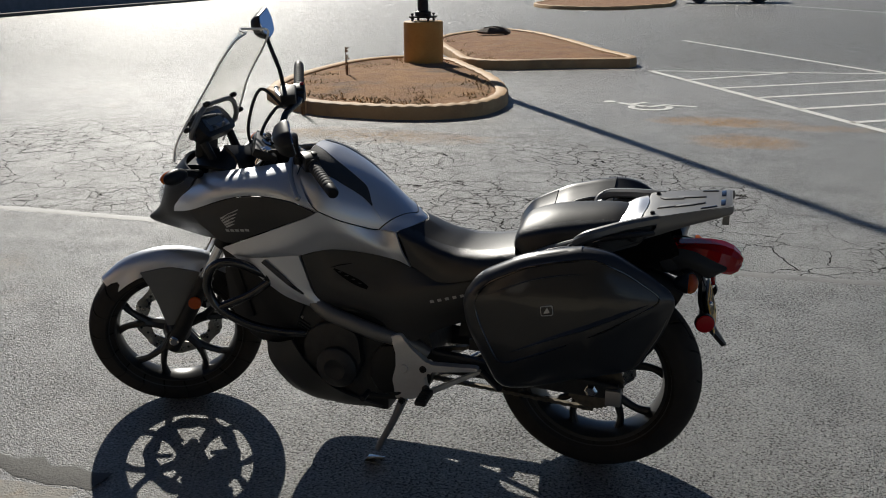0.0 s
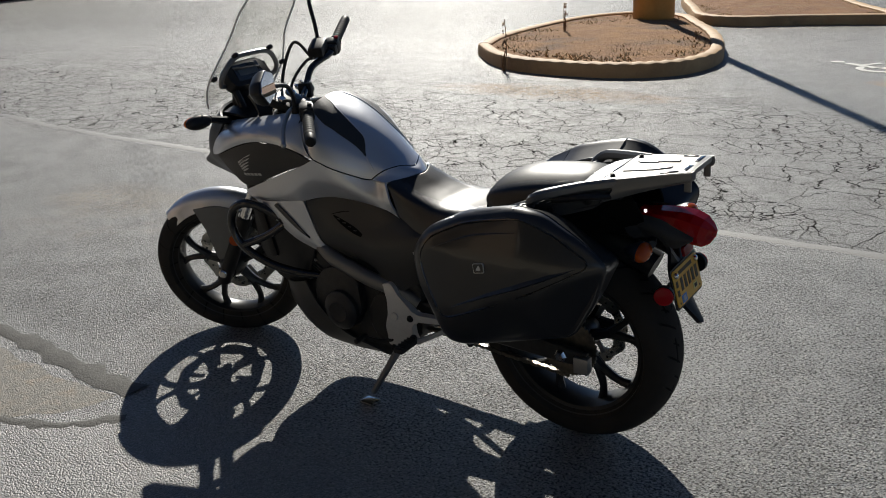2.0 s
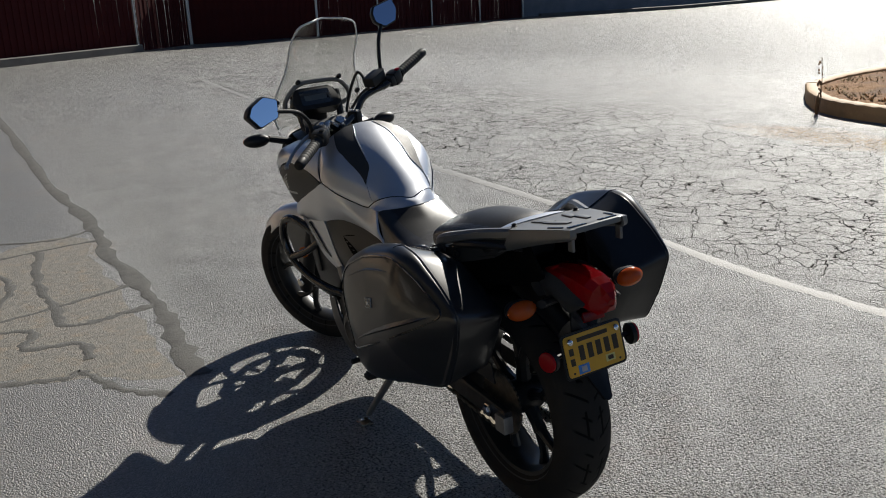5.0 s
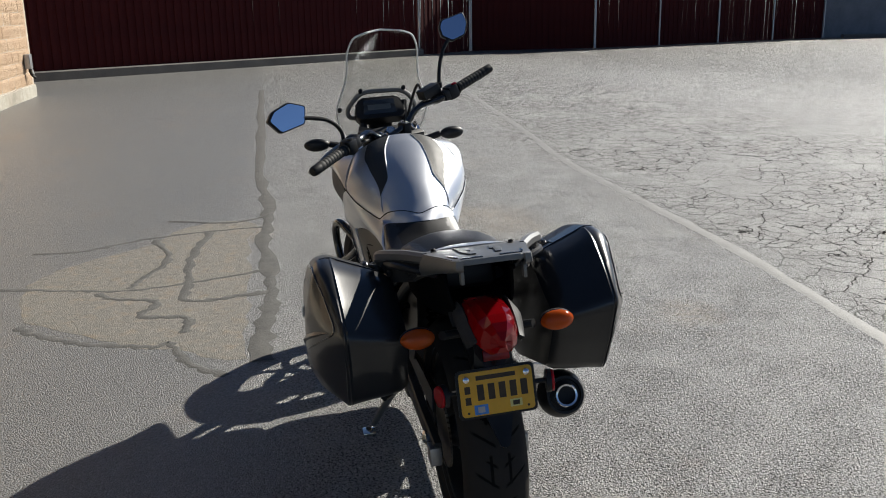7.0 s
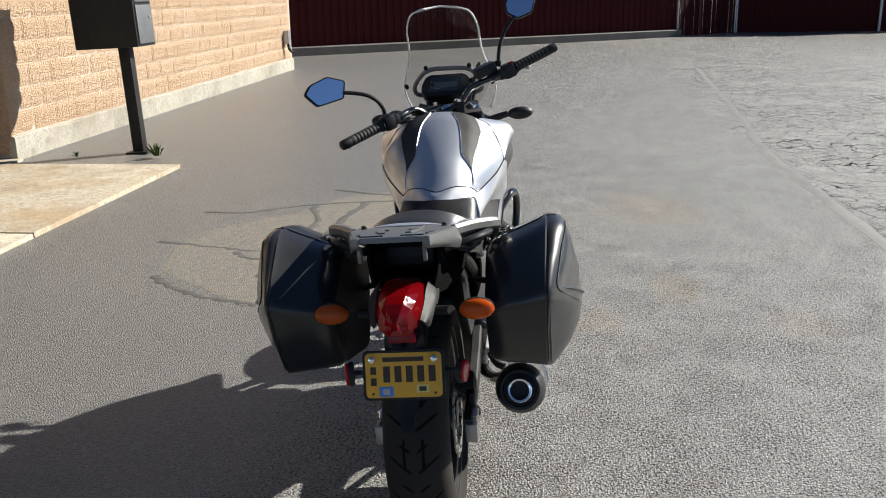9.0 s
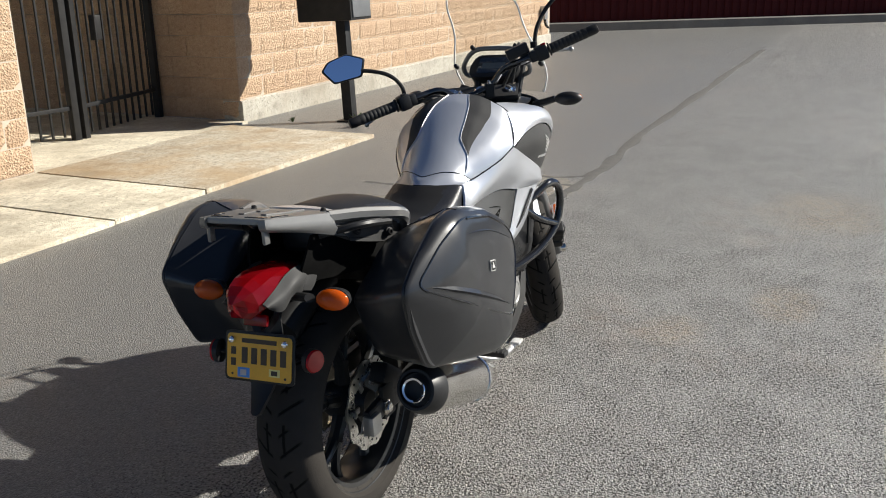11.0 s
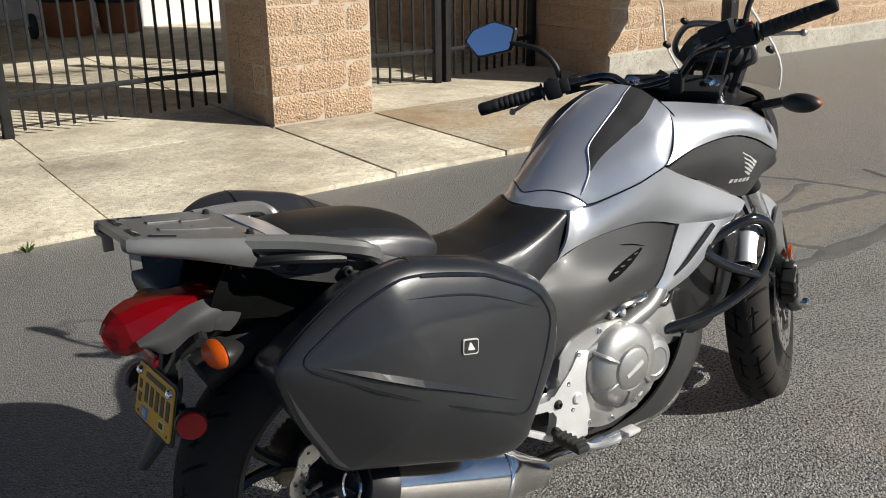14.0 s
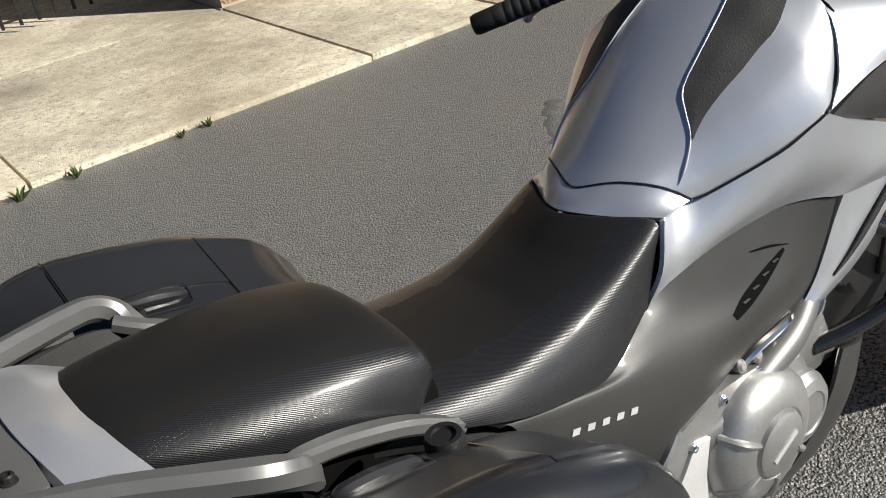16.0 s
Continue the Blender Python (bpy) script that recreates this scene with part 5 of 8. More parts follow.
    # one dark satin cover below: an undercut, a sloping ledge and an upright flank
    cov = skin("side_cover", [
        [(0.345, 0.131, 0.655), (0.45, 0.130, 0.632), (0.518, 0.128, 0.616), (0.575, 0.120, 0.634), (0.625, 0.112, 0.642), (0.70, 0.117, 0.668), (0.78, 0.128, 0.682), (0.87, 0.146, 0.690), (0.953, 0.172, 0.672)],
        [(0.355, 0.137, 0.648), (0.45, 0.138, 0.624), (0.525, 0.138, 0.608), (0.585, 0.133, 0.618), (0.632, 0.128, 0.622), (0.69, 0.131, 0.616), (0.75, 0.139, 0.612), (0.83, 0.152, 0.618), (0.944, 0.166, 0.622)],
        [(0.373, 0.142, 0.633), (0.444, 0.145, 0.611), (0.524, 0.148, 0.597), (0.59, 0.150, 0.585), (0.65, 0.151, 0.574), (0.70, 0.153, 0.567), (0.755, 0.156, 0.566), (0.84, 0.161, 0.575), (0.936, 0.159, 0.578)],
        [(0.39, 0.138, 0.57), (0.47, 0.146, 0.545), (0.55, 0.152, 0.53), (0.61, 0.155, 0.52), (0.665, 0.156, 0.515), (0.715, 0.155, 0.512), (0.765, 0.153, 0.515), (0.845, 0.150, 0.518), (0.930, 0.148, 0.525)],
        [(0.40, 0.118, 0.50), (0.50, 0.130, 0.47), (0.58, 0.140, 0.43), (0.617, 0.142, 0.41), (0.66, 0.142, 0.425), (0.693, 0.141, 0.437), (0.717, 0.139, 0.464), (0.80, 0.136, 0.492), (0.926, 0.134, 0.495)]], LOWER_GREY, bike, s, "dark grey satin side cover with vent slots", 34)
    tree = BVHTree.FromPolygons([v.co for v in cov.data.vertices], [list(p.vertices) for p in cov.data.polygons])

    def on_cover(x, z, out):
        hit = tree.ray_cast(Vector((x, s * 0.5, z)), Vector((0, -s, 0)))[0]
        return (hit if hit is not None else Vector((x, s * 0.165, z))) + Vector((0, s * out, 0))

    # vent: a matte black strip laid on for its inner shade, crossed by slanting teeth
    def cover_strip(name, upper, lower, lift, material, parent):
        bm = bmesh.new()
        shell(bm, [[on_cover(x, z, lift) for x, z in upper], [on_cover(x, z, lift) for x, z in lower]], 12, 2, 0.003, (0, s, 0))
        return part(name, bm, material, parent)

    vent = cover_strip("vent_slot", [(0.748, 0.583), (0.775, 0.600), (0.815, 0.618), (0.856, 0.634)], [(0.752, 0.574), (0.782, 0.583), (0.822, 0.603), (0.858, 0.630)], 0.0012, VENT_BLACK, cov)
    for k in range(4):
        x0, z0 = 0.766 + 0.021 * k, 0.583 + 0.0105 * k
        cover_strip("vent_tooth", [(x0 + 0.002, z0 + 0.0095), (x0 + 0.013, z0 + 0.0105)], [(x0 + 0.005, z0 + 0.0065), (x0 + 0.016, z0 + 0.0090)], 0.0028, LOWER_GREY, vent)
    # dark sliver laid on the cover for the shade of a small fold
    cover_strip("fold_shade", [(0.800, 0.650), (0.835, 0.646), (0.866, 0.636)], [(0.803, 0.648), (0.838, 0.642), (0.866, 0.635)], 0.0012, VENT_BLACK, cov)
    for k in range(5):
        x0, z0 = 0.447 + 0.023 * k, 0.576 - 0.0062 * k
        lay(cov, "model_mark", [(x0, z0), (x0 + 0.011, z0 - 0.003), (x0 + 0.014, z0 + 0.005), (x0 + 0.003, z0 + 0.008)], s, BADGE, "pale lettering bar")

# nose, beak and headlight
bm = bmesh.new()
shell(bm, [
    [(1.29, -0.165, 0.905), (1.37, -0.10, 0.925), (1.41, 0, 0.935), (1.37, 0.10, 0.925), (1.29, 0.165, 0.905)],
    [(1.33, -0.165, 0.845), (1.44, -0.10, 0.850), (1.49, 0, 0.852), (1.44, 0.10, 0.850), (1.33, 0.165, 0.845)],
    [(1.33, -0.160, 0.780), (1.47, -0.09, 0.760), (1.545, 0, 0.750), (1.47, 0.09, 0.760), (1.33, 0.160, 0.780)],
    [(1.27, -0.150, 0.725), (1.45, -0.07, 0.712), (1.60, 0, 0.698), (1.45, 0.07, 0.712), (1.27, 0.150, 0.725)],
    [(1.20, -0.130, 0.680), (1.38, -0.06, 0.672), (1.49, 0, 0.672), (1.38, 0.06, 0.672), (1.20, 0.130, 0.680)]], 24, 4, 0.008, (1, 0, 0))
part("nose_cowl", bm, PLASTIC, bike, "black pointed nose cowl")
bm = bmesh.new()
shell(bm, [
    [(1.405, -0.085, 0.868), (1.468, 0, 0.872), (1.405, 0.085, 0.868)],
    [(1.47, -0.085, 0.815), (1.535, 0, 0.812), (1.47, 0.085, 0.815)],
    [(1.49, -0.06, 0.765), (1.55, 0, 0.758), (1.49, 0.06, 0.765)]], 14, 4, 0.01, (1, 0, 0))
part("headlight", bm, clear_glass("headlight_glass", (0.8, 0.82, 0.85)), bike, "clear headlight lens")
bm = bmesh.new()
shell(bm, [[(1.13, 0.13 * a, 0.935 - 0.03 * abs(a)) for a in AS], [(1.22, 0.13 * a, 0.95 - 0.03 * abs(a)) for a in AS], [(1.30, 0.12 * a, 0.955 - 0.03 * abs(a)) for a in AS], [(1.37, 0.09 * a, 0.935 - 0.02 * abs(a)) for a in AS]], 14, 3, 0.01, (0, 0, 1))
part("dash_cowl", bm, PLASTIC, bike)
for s in (-1, 1):
    bm = bmesh.new()
    tube(bm, flip([(1.28, 0.075, 0.93), (1.310, 0.08, 1.0), (1.335, 0.085, 1.055)], s), 0.014, 8)
    part("screen_bracket", bm, PLASTIC, bike)

# windshield with its bright edge
W_ROWS = [(1.425, 0.945, 0.145), (1.398, 1.0, 0.166), (1.358, 1.06, 0.168), (1.305, 1.15, 0.136), (1.264, 1.21, 0.128), (1.235, 1.25, 0.127), (1.204, 1.292, 0.114), (1.188, 1.314, 0.096), (1.179, 1.326, 0.058)]
curves = [[(x - 0.035 * abs(a) ** 2 - 0.015 * abs(a), w * a, z - 0.006 * abs(a)) for a in AS] for x, z, w in W_ROWS]
bm = bmesh.new()
shell(bm, curves, 20, 3, 0.004, (1, 0, 0.3))
screen = part("windshield", bm, SCREEN, bike, "tall clear windshield")
screen.visible_shadow = False
rim = [Vector(c[-1]) for c in curves] + [Vector(curves[-1][k]) for k in range(len(AS) - 2, 0, -1)] + [Vector(c[0]) for c in reversed(curves)]
bm = bmesh.new()
tube(bm, rim, 0.0034, 6, 2)
part("screen_edge", bm, SCREEN_EDGE, screen, "bright polished screen edge")
for s in (-1, 1):
    for x, z, w in ((1.338, 1.045, 0.160), (1.310, 1.110, 0.080)):
        bm = bmesh.new()
        knob(bm, (x - 0.035, s * w, z), (-0.9, 0, 0.4), [(0.008, -0.012), (0.0085, 0.004), (0.0065, 0.008), (0.002, 0.009)], 12)
        part("screen_bolt", bm, PLASTIC, screen)

# instrument pod with its guard bar
bm = bmesh.new()
m = pose(1.300, 0.010, 1.043, 0, -52, 0)
slab(bm, rounded([(-0.045, -0.082), (-0.045, 0.086), (-0.010, 0.098), (0.045, 0.074), (0.045, -0.074), (-0.010, -0.096)], 0.014, 4), -0.045, 0.0, m, 0.006)
dash = part("instrument_pod", bm, PLASTIC, bike, "black instrument pod")
bm = bmesh.new()
shell(bm, [[(1.215, -0.105, 0.990), (1.19, 0, 0.968), (1.215, 0.105, 0.990)], [(1.175, -0.115, 0.955), (1.15, 0, 0.945), (1.175, 0.115, 0.955)], [(1.15, -0.125, 0.915), (1.12, 0, 0.92), (1.15, 0.125, 0.915)]], 12, 3, 0.01, (-1, 0, 0))
part("pod_apron", bm, PLASTIC, dash)
bm = bmesh.new()
box(bm, (1.335, 0.01, 0.985), (0.035, 0.09, 0.12), 0.012, Matrix.Rotation(radians(-10), 3, "Y"), 3)
part("pod_stem", bm, PLASTIC, dash)
bm = bmesh.new()
slab(bm, rounded([(-0.030, -0.058), (-0.030, 0.064), (0.032, 0.060), (0.032, -0.056)], 0.006, 3), 0.0005, 0.003, m, 0.0008)
part("display", bm, surface("display_face", (0.020, 0.026, 0.034), (0.032, 0.038, 0.046), 9.0, 0.12, coat=1.0), dash, "dark glossy display")
bm = bmesh.new()
slab(bm, [(-0.012, -0.040), (-0.012, 0.046), (0.010, 0.046), (0.010, -0.040)], 0.003, 0.0036, m)
part("display_field", bm, surface("display_grey", (0.10, 0.115, 0.12), (0.13, 0.145, 0.15), 9.0, 0.2), dash, "grey readout field")
bm = bmesh.new()
tube(bm, [(1.325, 0.094, 1.005), (1.315, 0.126, 1.015), (1.300, 0.126, 1.050), (1.288, 0.078, 1.098), (1.284, 0.0, 1.104), (1.286, -0.077, 1.096), (1.294, -0.116, 1.055), (1.305, -0.118, 1.02), (1.320, -0.087, 1.005)], 0.0085, 10, 6)
part("guard_bar", bm, SATIN, dash, "grey guard bar over the instruments")

# front turn signals
for s, c in ((1, (1.30, 0.258, 0.924)), (-1, (1.30, -0.256, 0.922))):
    bm = bmesh.new()
    rod(bm, (1.30, s * 0.13, 0.90), (c[0], c[1] * 0.82, c[2]), 0.014, 10, 0.012)
    blob(bm, c, (0.022, 0.048, 0.024), (0, 0, -10 * s))
    sig = part("turn_signal", bm, PLASTIC, bike)
    bm = bmesh.new()
    blob(bm, (c[0] + 0.012, c[1] + 0.004 * s, c[2]), (0.018, 0.042, 0.02), (0, 0, -10 * s))
    part("signal_lens", bm, AMBER_LENS, sig, "amber lens")

# seats
def seat_ring(x, top, hw, side, flat=0.79, drop=0.010, sweep=0.0, back=0.0):
    """Outline over the seat at x: left bottom, over the crown, right bottom; sweep brings its shoulders ahead, back draws its hem astern."""
    pts = []
    for a in AS:
        u = abs(a)
        if u < 0.62:
            v = u / 0.62
            pts.append(Vector((x + sweep * v**1.4, math.copysign(hw * flat * v, a), top - drop * v**2.4)))
        else:
            v = (u - 0.62) / 0.38
            pts.append(Vector((x + sweep + back * v, math.copysign(hw * (flat + (1 - flat) * math.sin(v * math.pi / 2) ** 0.9), a), top - drop - (top - drop - side) * v**1.25)))
    return pts


def seat(name, rows, label, weave_from):
    bm = bmesh.new()
    shell(bm, [seat_ring(*r) for r in rows], 56, 5, 0.02, (0, 0, 1))
    ob = part(name, bm, [VINYL, WEAVE], bike, label)
    for p in ob.data.polygons:
        if abs(p.center.y) > weave_from(p.center.x):
            p.material_index = 1
    return ob


seat("rider_seat", [(0.601, 0.758, 0.119, 0.650, 0.95, 0.006, 0.062, -0.042), (0.596, 0.757, 0.121, 0.648, 0.94, 0.006, 0.060, -0.042), (0.575, 0.745, 0.127, 0.634, 0.90, 0.010, 0.046, -0.036), (0.545, 0.728, 0.134, 0.618, 0.84, 0.014, 0.022, -0.016), (0.505, 0.714, 0.141, 0.612, 0.79, 0.014, 0.008, 0.0), (0.46, 0.704, 0.146, 0.622), (0.38, 0.708, 0.150, 0.648), (0.27, 0.728, 0.140, 0.695)], "black vinyl rider seat with woven-look sides", lambda x: 0.078)
seat("passenger_seat", [(0.308, 0.722, 0.112, 0.700, 0.88, 0.010, 0.0, -0.040), (0.307, 0.758, 0.124, 0.702, 0.90, 0.016, 0.0, -0.042), (0.298, 0.784, 0.131, 0.706, 0.90, 0.022, 0.0, -0.040), (0.272, 0.804, 0.135, 0.714, 0.88, 0.028, 0.0, -0.028), (0.20, 0.826, 0.135, 0.738, 0.86, 0.030), (0.10, 0.838, 0.124, 0.770, 0.84, 0.026), (0.03, 0.842, 0.107, 0.796, 0.82, 0.020), (-0.012, 0.837, 0.090, 0.806, 0.80, 0.014)], "black vinyl passenger seat with woven-look sides", lambda x: 0.084 + 0.075 * max(0.0, x))

# tail: rack, rails, under-tail
bm = bmesh.new()
side = [(-0.055, 0.122), (-0.095, 0.124), (-0.17, 0.106), (-0.24, 0.090), (-0.277, 0.083), (-0.286, 0.070)]
out_ = side + [(x, -y) for x, y in reversed(side)]
slab(bm, rounded(out_, 0.010, 3), 0, 0.012, Matrix.Translation((0, 0, 0.827)) @ Matrix.Rotation(radians(8.6), 4, "Y"), 0.004)
rack = part("rear_rack", bm, SATIN, bike, "dark grey luggage rack plate")
for s in (-1, 1):
    skin("rack_side", [
        [(-0.286, 0.068, 0.882), (-0.277, 0.085, 0.880), (-0.19, 0.103, 0.866), (-0.09, 0.127, 0.851)],
        [(-0.287, 0.069, 0.862), (-0.277, 0.087, 0.860), (-0.19, 0.107, 0.842), (-0.09, 0.132, 0.822)],
        [(-0.276, 0.068, 0.852), (-0.260, 0.082, 0.849), (-0.18, 0.103, 0.828), (-0.060, 0.136, 0.790)]], SATIN, rack, s, "", 14)
    bm = bmesh.new()
    box(bm, (-0.258, s * 0.044, 0.8785), (0.012, 0.050, 0.004), 0.001, Matrix.Rotation(radians(8.6), 3, "Y"))
    part("rack_slot", bm, GLOSS_BLACK, rack, "dark slot")
    bm = bmesh.new()
    box(bm, (-0.222, s * 0.078, 0.8735), (0.045, 0.006, 0.004), 0.001, Matrix.Rotation(radians(8.6), 3, "Y") @ Matrix.Rotation(radians(14 * s), 3, "Z"))
    part("rack_slot", bm, GLOSS_BLACK, rack, "dark slot")
    bm = bmesh.new()
    box(bm, (-0.268, s * 0.070, 0.842), (0.018, 0.008, 0.034), 0.002)
    part("rack_hook", bm, SATIN, rack)
    for x, w in ((-0.215, 0.07), (-0.155, 0.055)):
        bm = bmesh.new()
        slab(bm, [(x, s * 0.022), (x + w, s * 0.034), (x + w + 0.012, s * 0.050), (x + w * 0.5, s * 0.046), (x, s * 0.036)], 0.012, 0.0155, Matrix.Translation((0, 0, 0.827)) @ Matrix.Rotation(radians(8.6), 4, "Y"), 0.001)
        part("rack_rib", bm, SATIN, rack)
    bm = bmesh.new()
    bolt(bm, (-0.077, s * 0.094, 0.850), (0.15, 0, 1), 0.006)
    part("rack_bolt", bm, BLACK_IRON, rack)
    # grab rail: a flat cast bar out to the side, round the bend and down in front of the panel
    bm = bmesh.new()
    strip(bm, flip([(-0.096, 0.116, 0.842), (-0.02, 0.152, 0.833), (0.045, 0.187, 0.821), (0.080, 0.203, 0.812), (0.104, 0.202, 0.797), (0.118, 0.188, 0.775), (0.128, 0.168, 0.752)], s), [0.022, 0.024, 0.026, 0.026, 0.024, 0.022, 0.018], 0.028)
    rail = part("grab_rail", bm, SATIN, bike, "grey cast grab rail")
    bm = bmesh.new()
    strip(bm, flip([(0.094, 0.186, 0.792), (0.128, 0.166, 0.776), (0.182, 0.150, 0.752), (0.245, 0.143, 0.722), (0.31, 0.136, 0.676)], s), [0.018, 0.022, 0.024, 0.022, 0.014], 0.018)
    part("rail_foot", bm, SATIN, rail)
    # black floor under the hand hole
    skin("rail_floor", [
        [(-0.075, 0.100, 0.806), (0.0, 0.108, 0.790), (0.06, 0.116, 0.772), (0.110, 0.120, 0.752)],
        [(-0.050, 0.140, 0.784), (0.0, 0.158, 0.772), (0.06, 0.174, 0.756), (0.108, 0.178, 0.742)]], PLASTIC, rail, s, "black floor under the hand hole", 10, 2, 0.008, (0, 0, 1))
    # black panel with a slot under the rail
    panel = skin("rail_panel", [
        [(-0.084, 0.122, 0.826), (0.0, 0.154, 0.814), (0.06, 0.182, 0.800), (0.104, 0.190, 0.782)],
        [(-0.044, 0.142, 0.774), (0.015, 0.164, 0.758), (0.07, 0.180, 0.745), (0.112, 0.182, 0.734)]], TEXTURED, bike, s, "black panel under the grab rail", 12, 2, 0.008)
    bm = bmesh.new()
    bolt(bm, (-0.030, s * 0.1475, 0.798), (-0.3, s, 0.2), 0.0105)
    part("panel_bolt", bm, BLACK_IRON, panel)
    bm = bmesh.new()
    bolt(bm, (0.058, s * 0.182, 0.772), (-0.3, s, 0), 0.0085)
    part("panel_bolt", bm, BLACK_IRON, panel)
    # polished sliver put in for the bright glints along the slot
    bm = bmesh.new()
    tube(bm, flip([(-0.002, 0.157, 0.806), (0.03, 0.171, 0.800), (0.07, 0.188, 0.789)], s), [0.0006, 0.0030, 0.0008], 8, 4)
    part("slot_glint", bm, STEEL, panel, "polished sliver standing for the glints in the slot")
    skin("tail_side", [
        [(0.30, 0.112, 0.745), (0.15, 0.118, 0.768), (0.0, 0.108, 0.800), (-0.12, 0.085, 0.805)],
        [(0.30, 0.118, 0.705), (0.15, 0.120, 0.715), (0.0, 0.108, 0.735), (-0.15, 0.075, 0.745)],
        [(0.28, 0.110, 0.665), (0.15, 0.108, 0.668), (0.0, 0.092, 0.680), (-0.15, 0.055, 0.700)]], VENT_BLACK, bike, s, "black tail side", 14)
    skin("tail_wing", [
        [(-0.280, 0.049, 0.696), (-0.235, 0.054, 0.717), (-0.197, 0.055, 0.735), (-0.157, 0.057, 0.743), (-0.125, 0.058, 0.741)],
        [(-0.279, 0.060, 0.689), (-0.235, 0.071, 0.694), (-0.195, 0.077, 0.713), (-0.160, 0.075, 0.717), (-0.134, 0.070, 0.715)],
        [(-0.266, 0.054, 0.679), (-0.232, 0.064, 0.664), (-0.190, 0.066, 0.687), (-0.152, 0.066, 0.684), (-0.140, 0.064, 0.700)]], TAIL_GREY, bike, s, "grey tail fairing beside the lamp", 14)
    skin("tail_fin", [
        [(-0.138, 0.066, 0.720), (-0.116, 0.071, 0.720), (-0.096, 0.074, 0.714)],
        [(-0.146, 0.069, 0.700), (-0.124, 0.072, 0.697), (-0.108, 0.073, 0.692)],
        [(-0.152, 0.066, 0.686), (-0.136, 0.069, 0.681), (-0.124, 0.070, 0.677)]], TAIL_GREY, bike, s, "pointed grey fin", 8)
bm = bmesh.new()
shell(bm, [[(0.022, -0.118, 0.806), (0.010, -0.085, 0.824), (0.003, -0.045, 0.834), (0.0, 0, 0.838), (0.003, 0.045, 0.834), (0.010, 0.085, 0.824), (0.022, 0.118, 0.806)], [(-0.012, -0.120, 0.828), (-0.022, -0.085, 0.840), (-0.028, -0.045, 0.848), (-0.030, 0, 0.850), (-0.028, 0.045, 0.848), (-0.022, 0.085, 0.840), (-0.012, 0.120, 0.828)], [(-0.044, -0.120, 0.838), (-0.050, -0.085, 0.846), (-0.055, -0.045, 0.850), (-0.057, 0, 0.851), (-0.055, 0.045, 0.850), (-0.050, 0.085, 0.846), (-0.044, 0.120, 0.838)]], 20, 3, 0.014, (0, 0, 1))
part("seat_stop", bm, SILVER, bike, "silver strip behind the seat")
bm = bmesh.new()
shell(bm, [
    [(0.2, -0.09, 0.70), (0.2, 0, 0.67), (0.2, 0.09, 0.70)], [(0.0, -0.09, 0.72), (0.0, 0, 0.66), (0.0, 0.09, 0.72)],
    [(-0.12, -0.062, 0.715), (-0.13, 0, 0.645), (-0.12, 0.062, 0.715)], [(-0.20, -0.042, 0.66), (-0.22, 0, 0.60), (-0.20, 0.042, 0.66)],
    [(-0.210, -0.040, 0.58), (-0.225, 0, 0.55), (-0.210, 0.040, 0.58)], [(-0.238, -0.030, 0.50), (-0.252, 0, 0.485), (-0.238, 0.030, 0.50)], [(-0.283, -0.010, 0.436), (-0.287, 0, 0.432), (-0.283, 0.010, 0.436)]], 14, 4, 0.012, (-1, 0, -0.5))
part("rear_mudguard", bm, PLASTIC, bike, "black tail mudguard")
bm = bmesh.new()
box(bm, (0.075, 0, 0.757), (0.21, 0.14, 0.07), 0.03, Matrix.Rotation(radians(6), 3, "Y"), 3)
part("tail_core", bm, PLASTIC, bike)

# tail light: a faceted wedge
bm = bmesh.new()
rings = []
for x, hw, lo, hi in ((-0.324, 0.010, 0.688, 0.706), (-0.314, 0.026, 0.672, 0.722), (-0.296, 0.042, 0.664, 0.738), (-0.270, 0.051, 0.668, 0.748), (-0.235, 0.054, 0.694, 0.752), (-0.195, 0.052, 0.716, 0.750), (-0.150, 0.048, 0.728, 0.746), (-0.118, 0.034, 0.733, 0.742)):
    mid = lo + (hi - lo) * 0.42
    rings.append([Vector((x + dx * 0.02, y * hw, z)) for y, z, dx in ((-0.55, lo, 0.2), (0.55, lo, 0.2), (0.96, lo + (hi - lo) * 0.2, 0.5), (1.0, mid, 0.6), (0.80, hi - (hi - lo) * 0.20, 0.3), (0.42, hi, 0.0), (-0.42, hi, 0.0), (-0.80, hi - (hi - lo) * 0.20, 0.3), (-1.0, mid, 0.6), (-0.96, lo + (hi - lo) * 0.2, 0.5))])
ring_faces(bm, rings)
tail = part("tail_light", bm, RED_LENS, bike, "faceted red tail light", smooth=False)
bm = bmesh.new()
box(bm, (-0.246, 0, 0.644), (0.010, 0.062, 0.026), 0.004, Matrix.Rotation(radians(14), 3, "Y"))
part("lower_lens", bm, RED_LENS, tail)
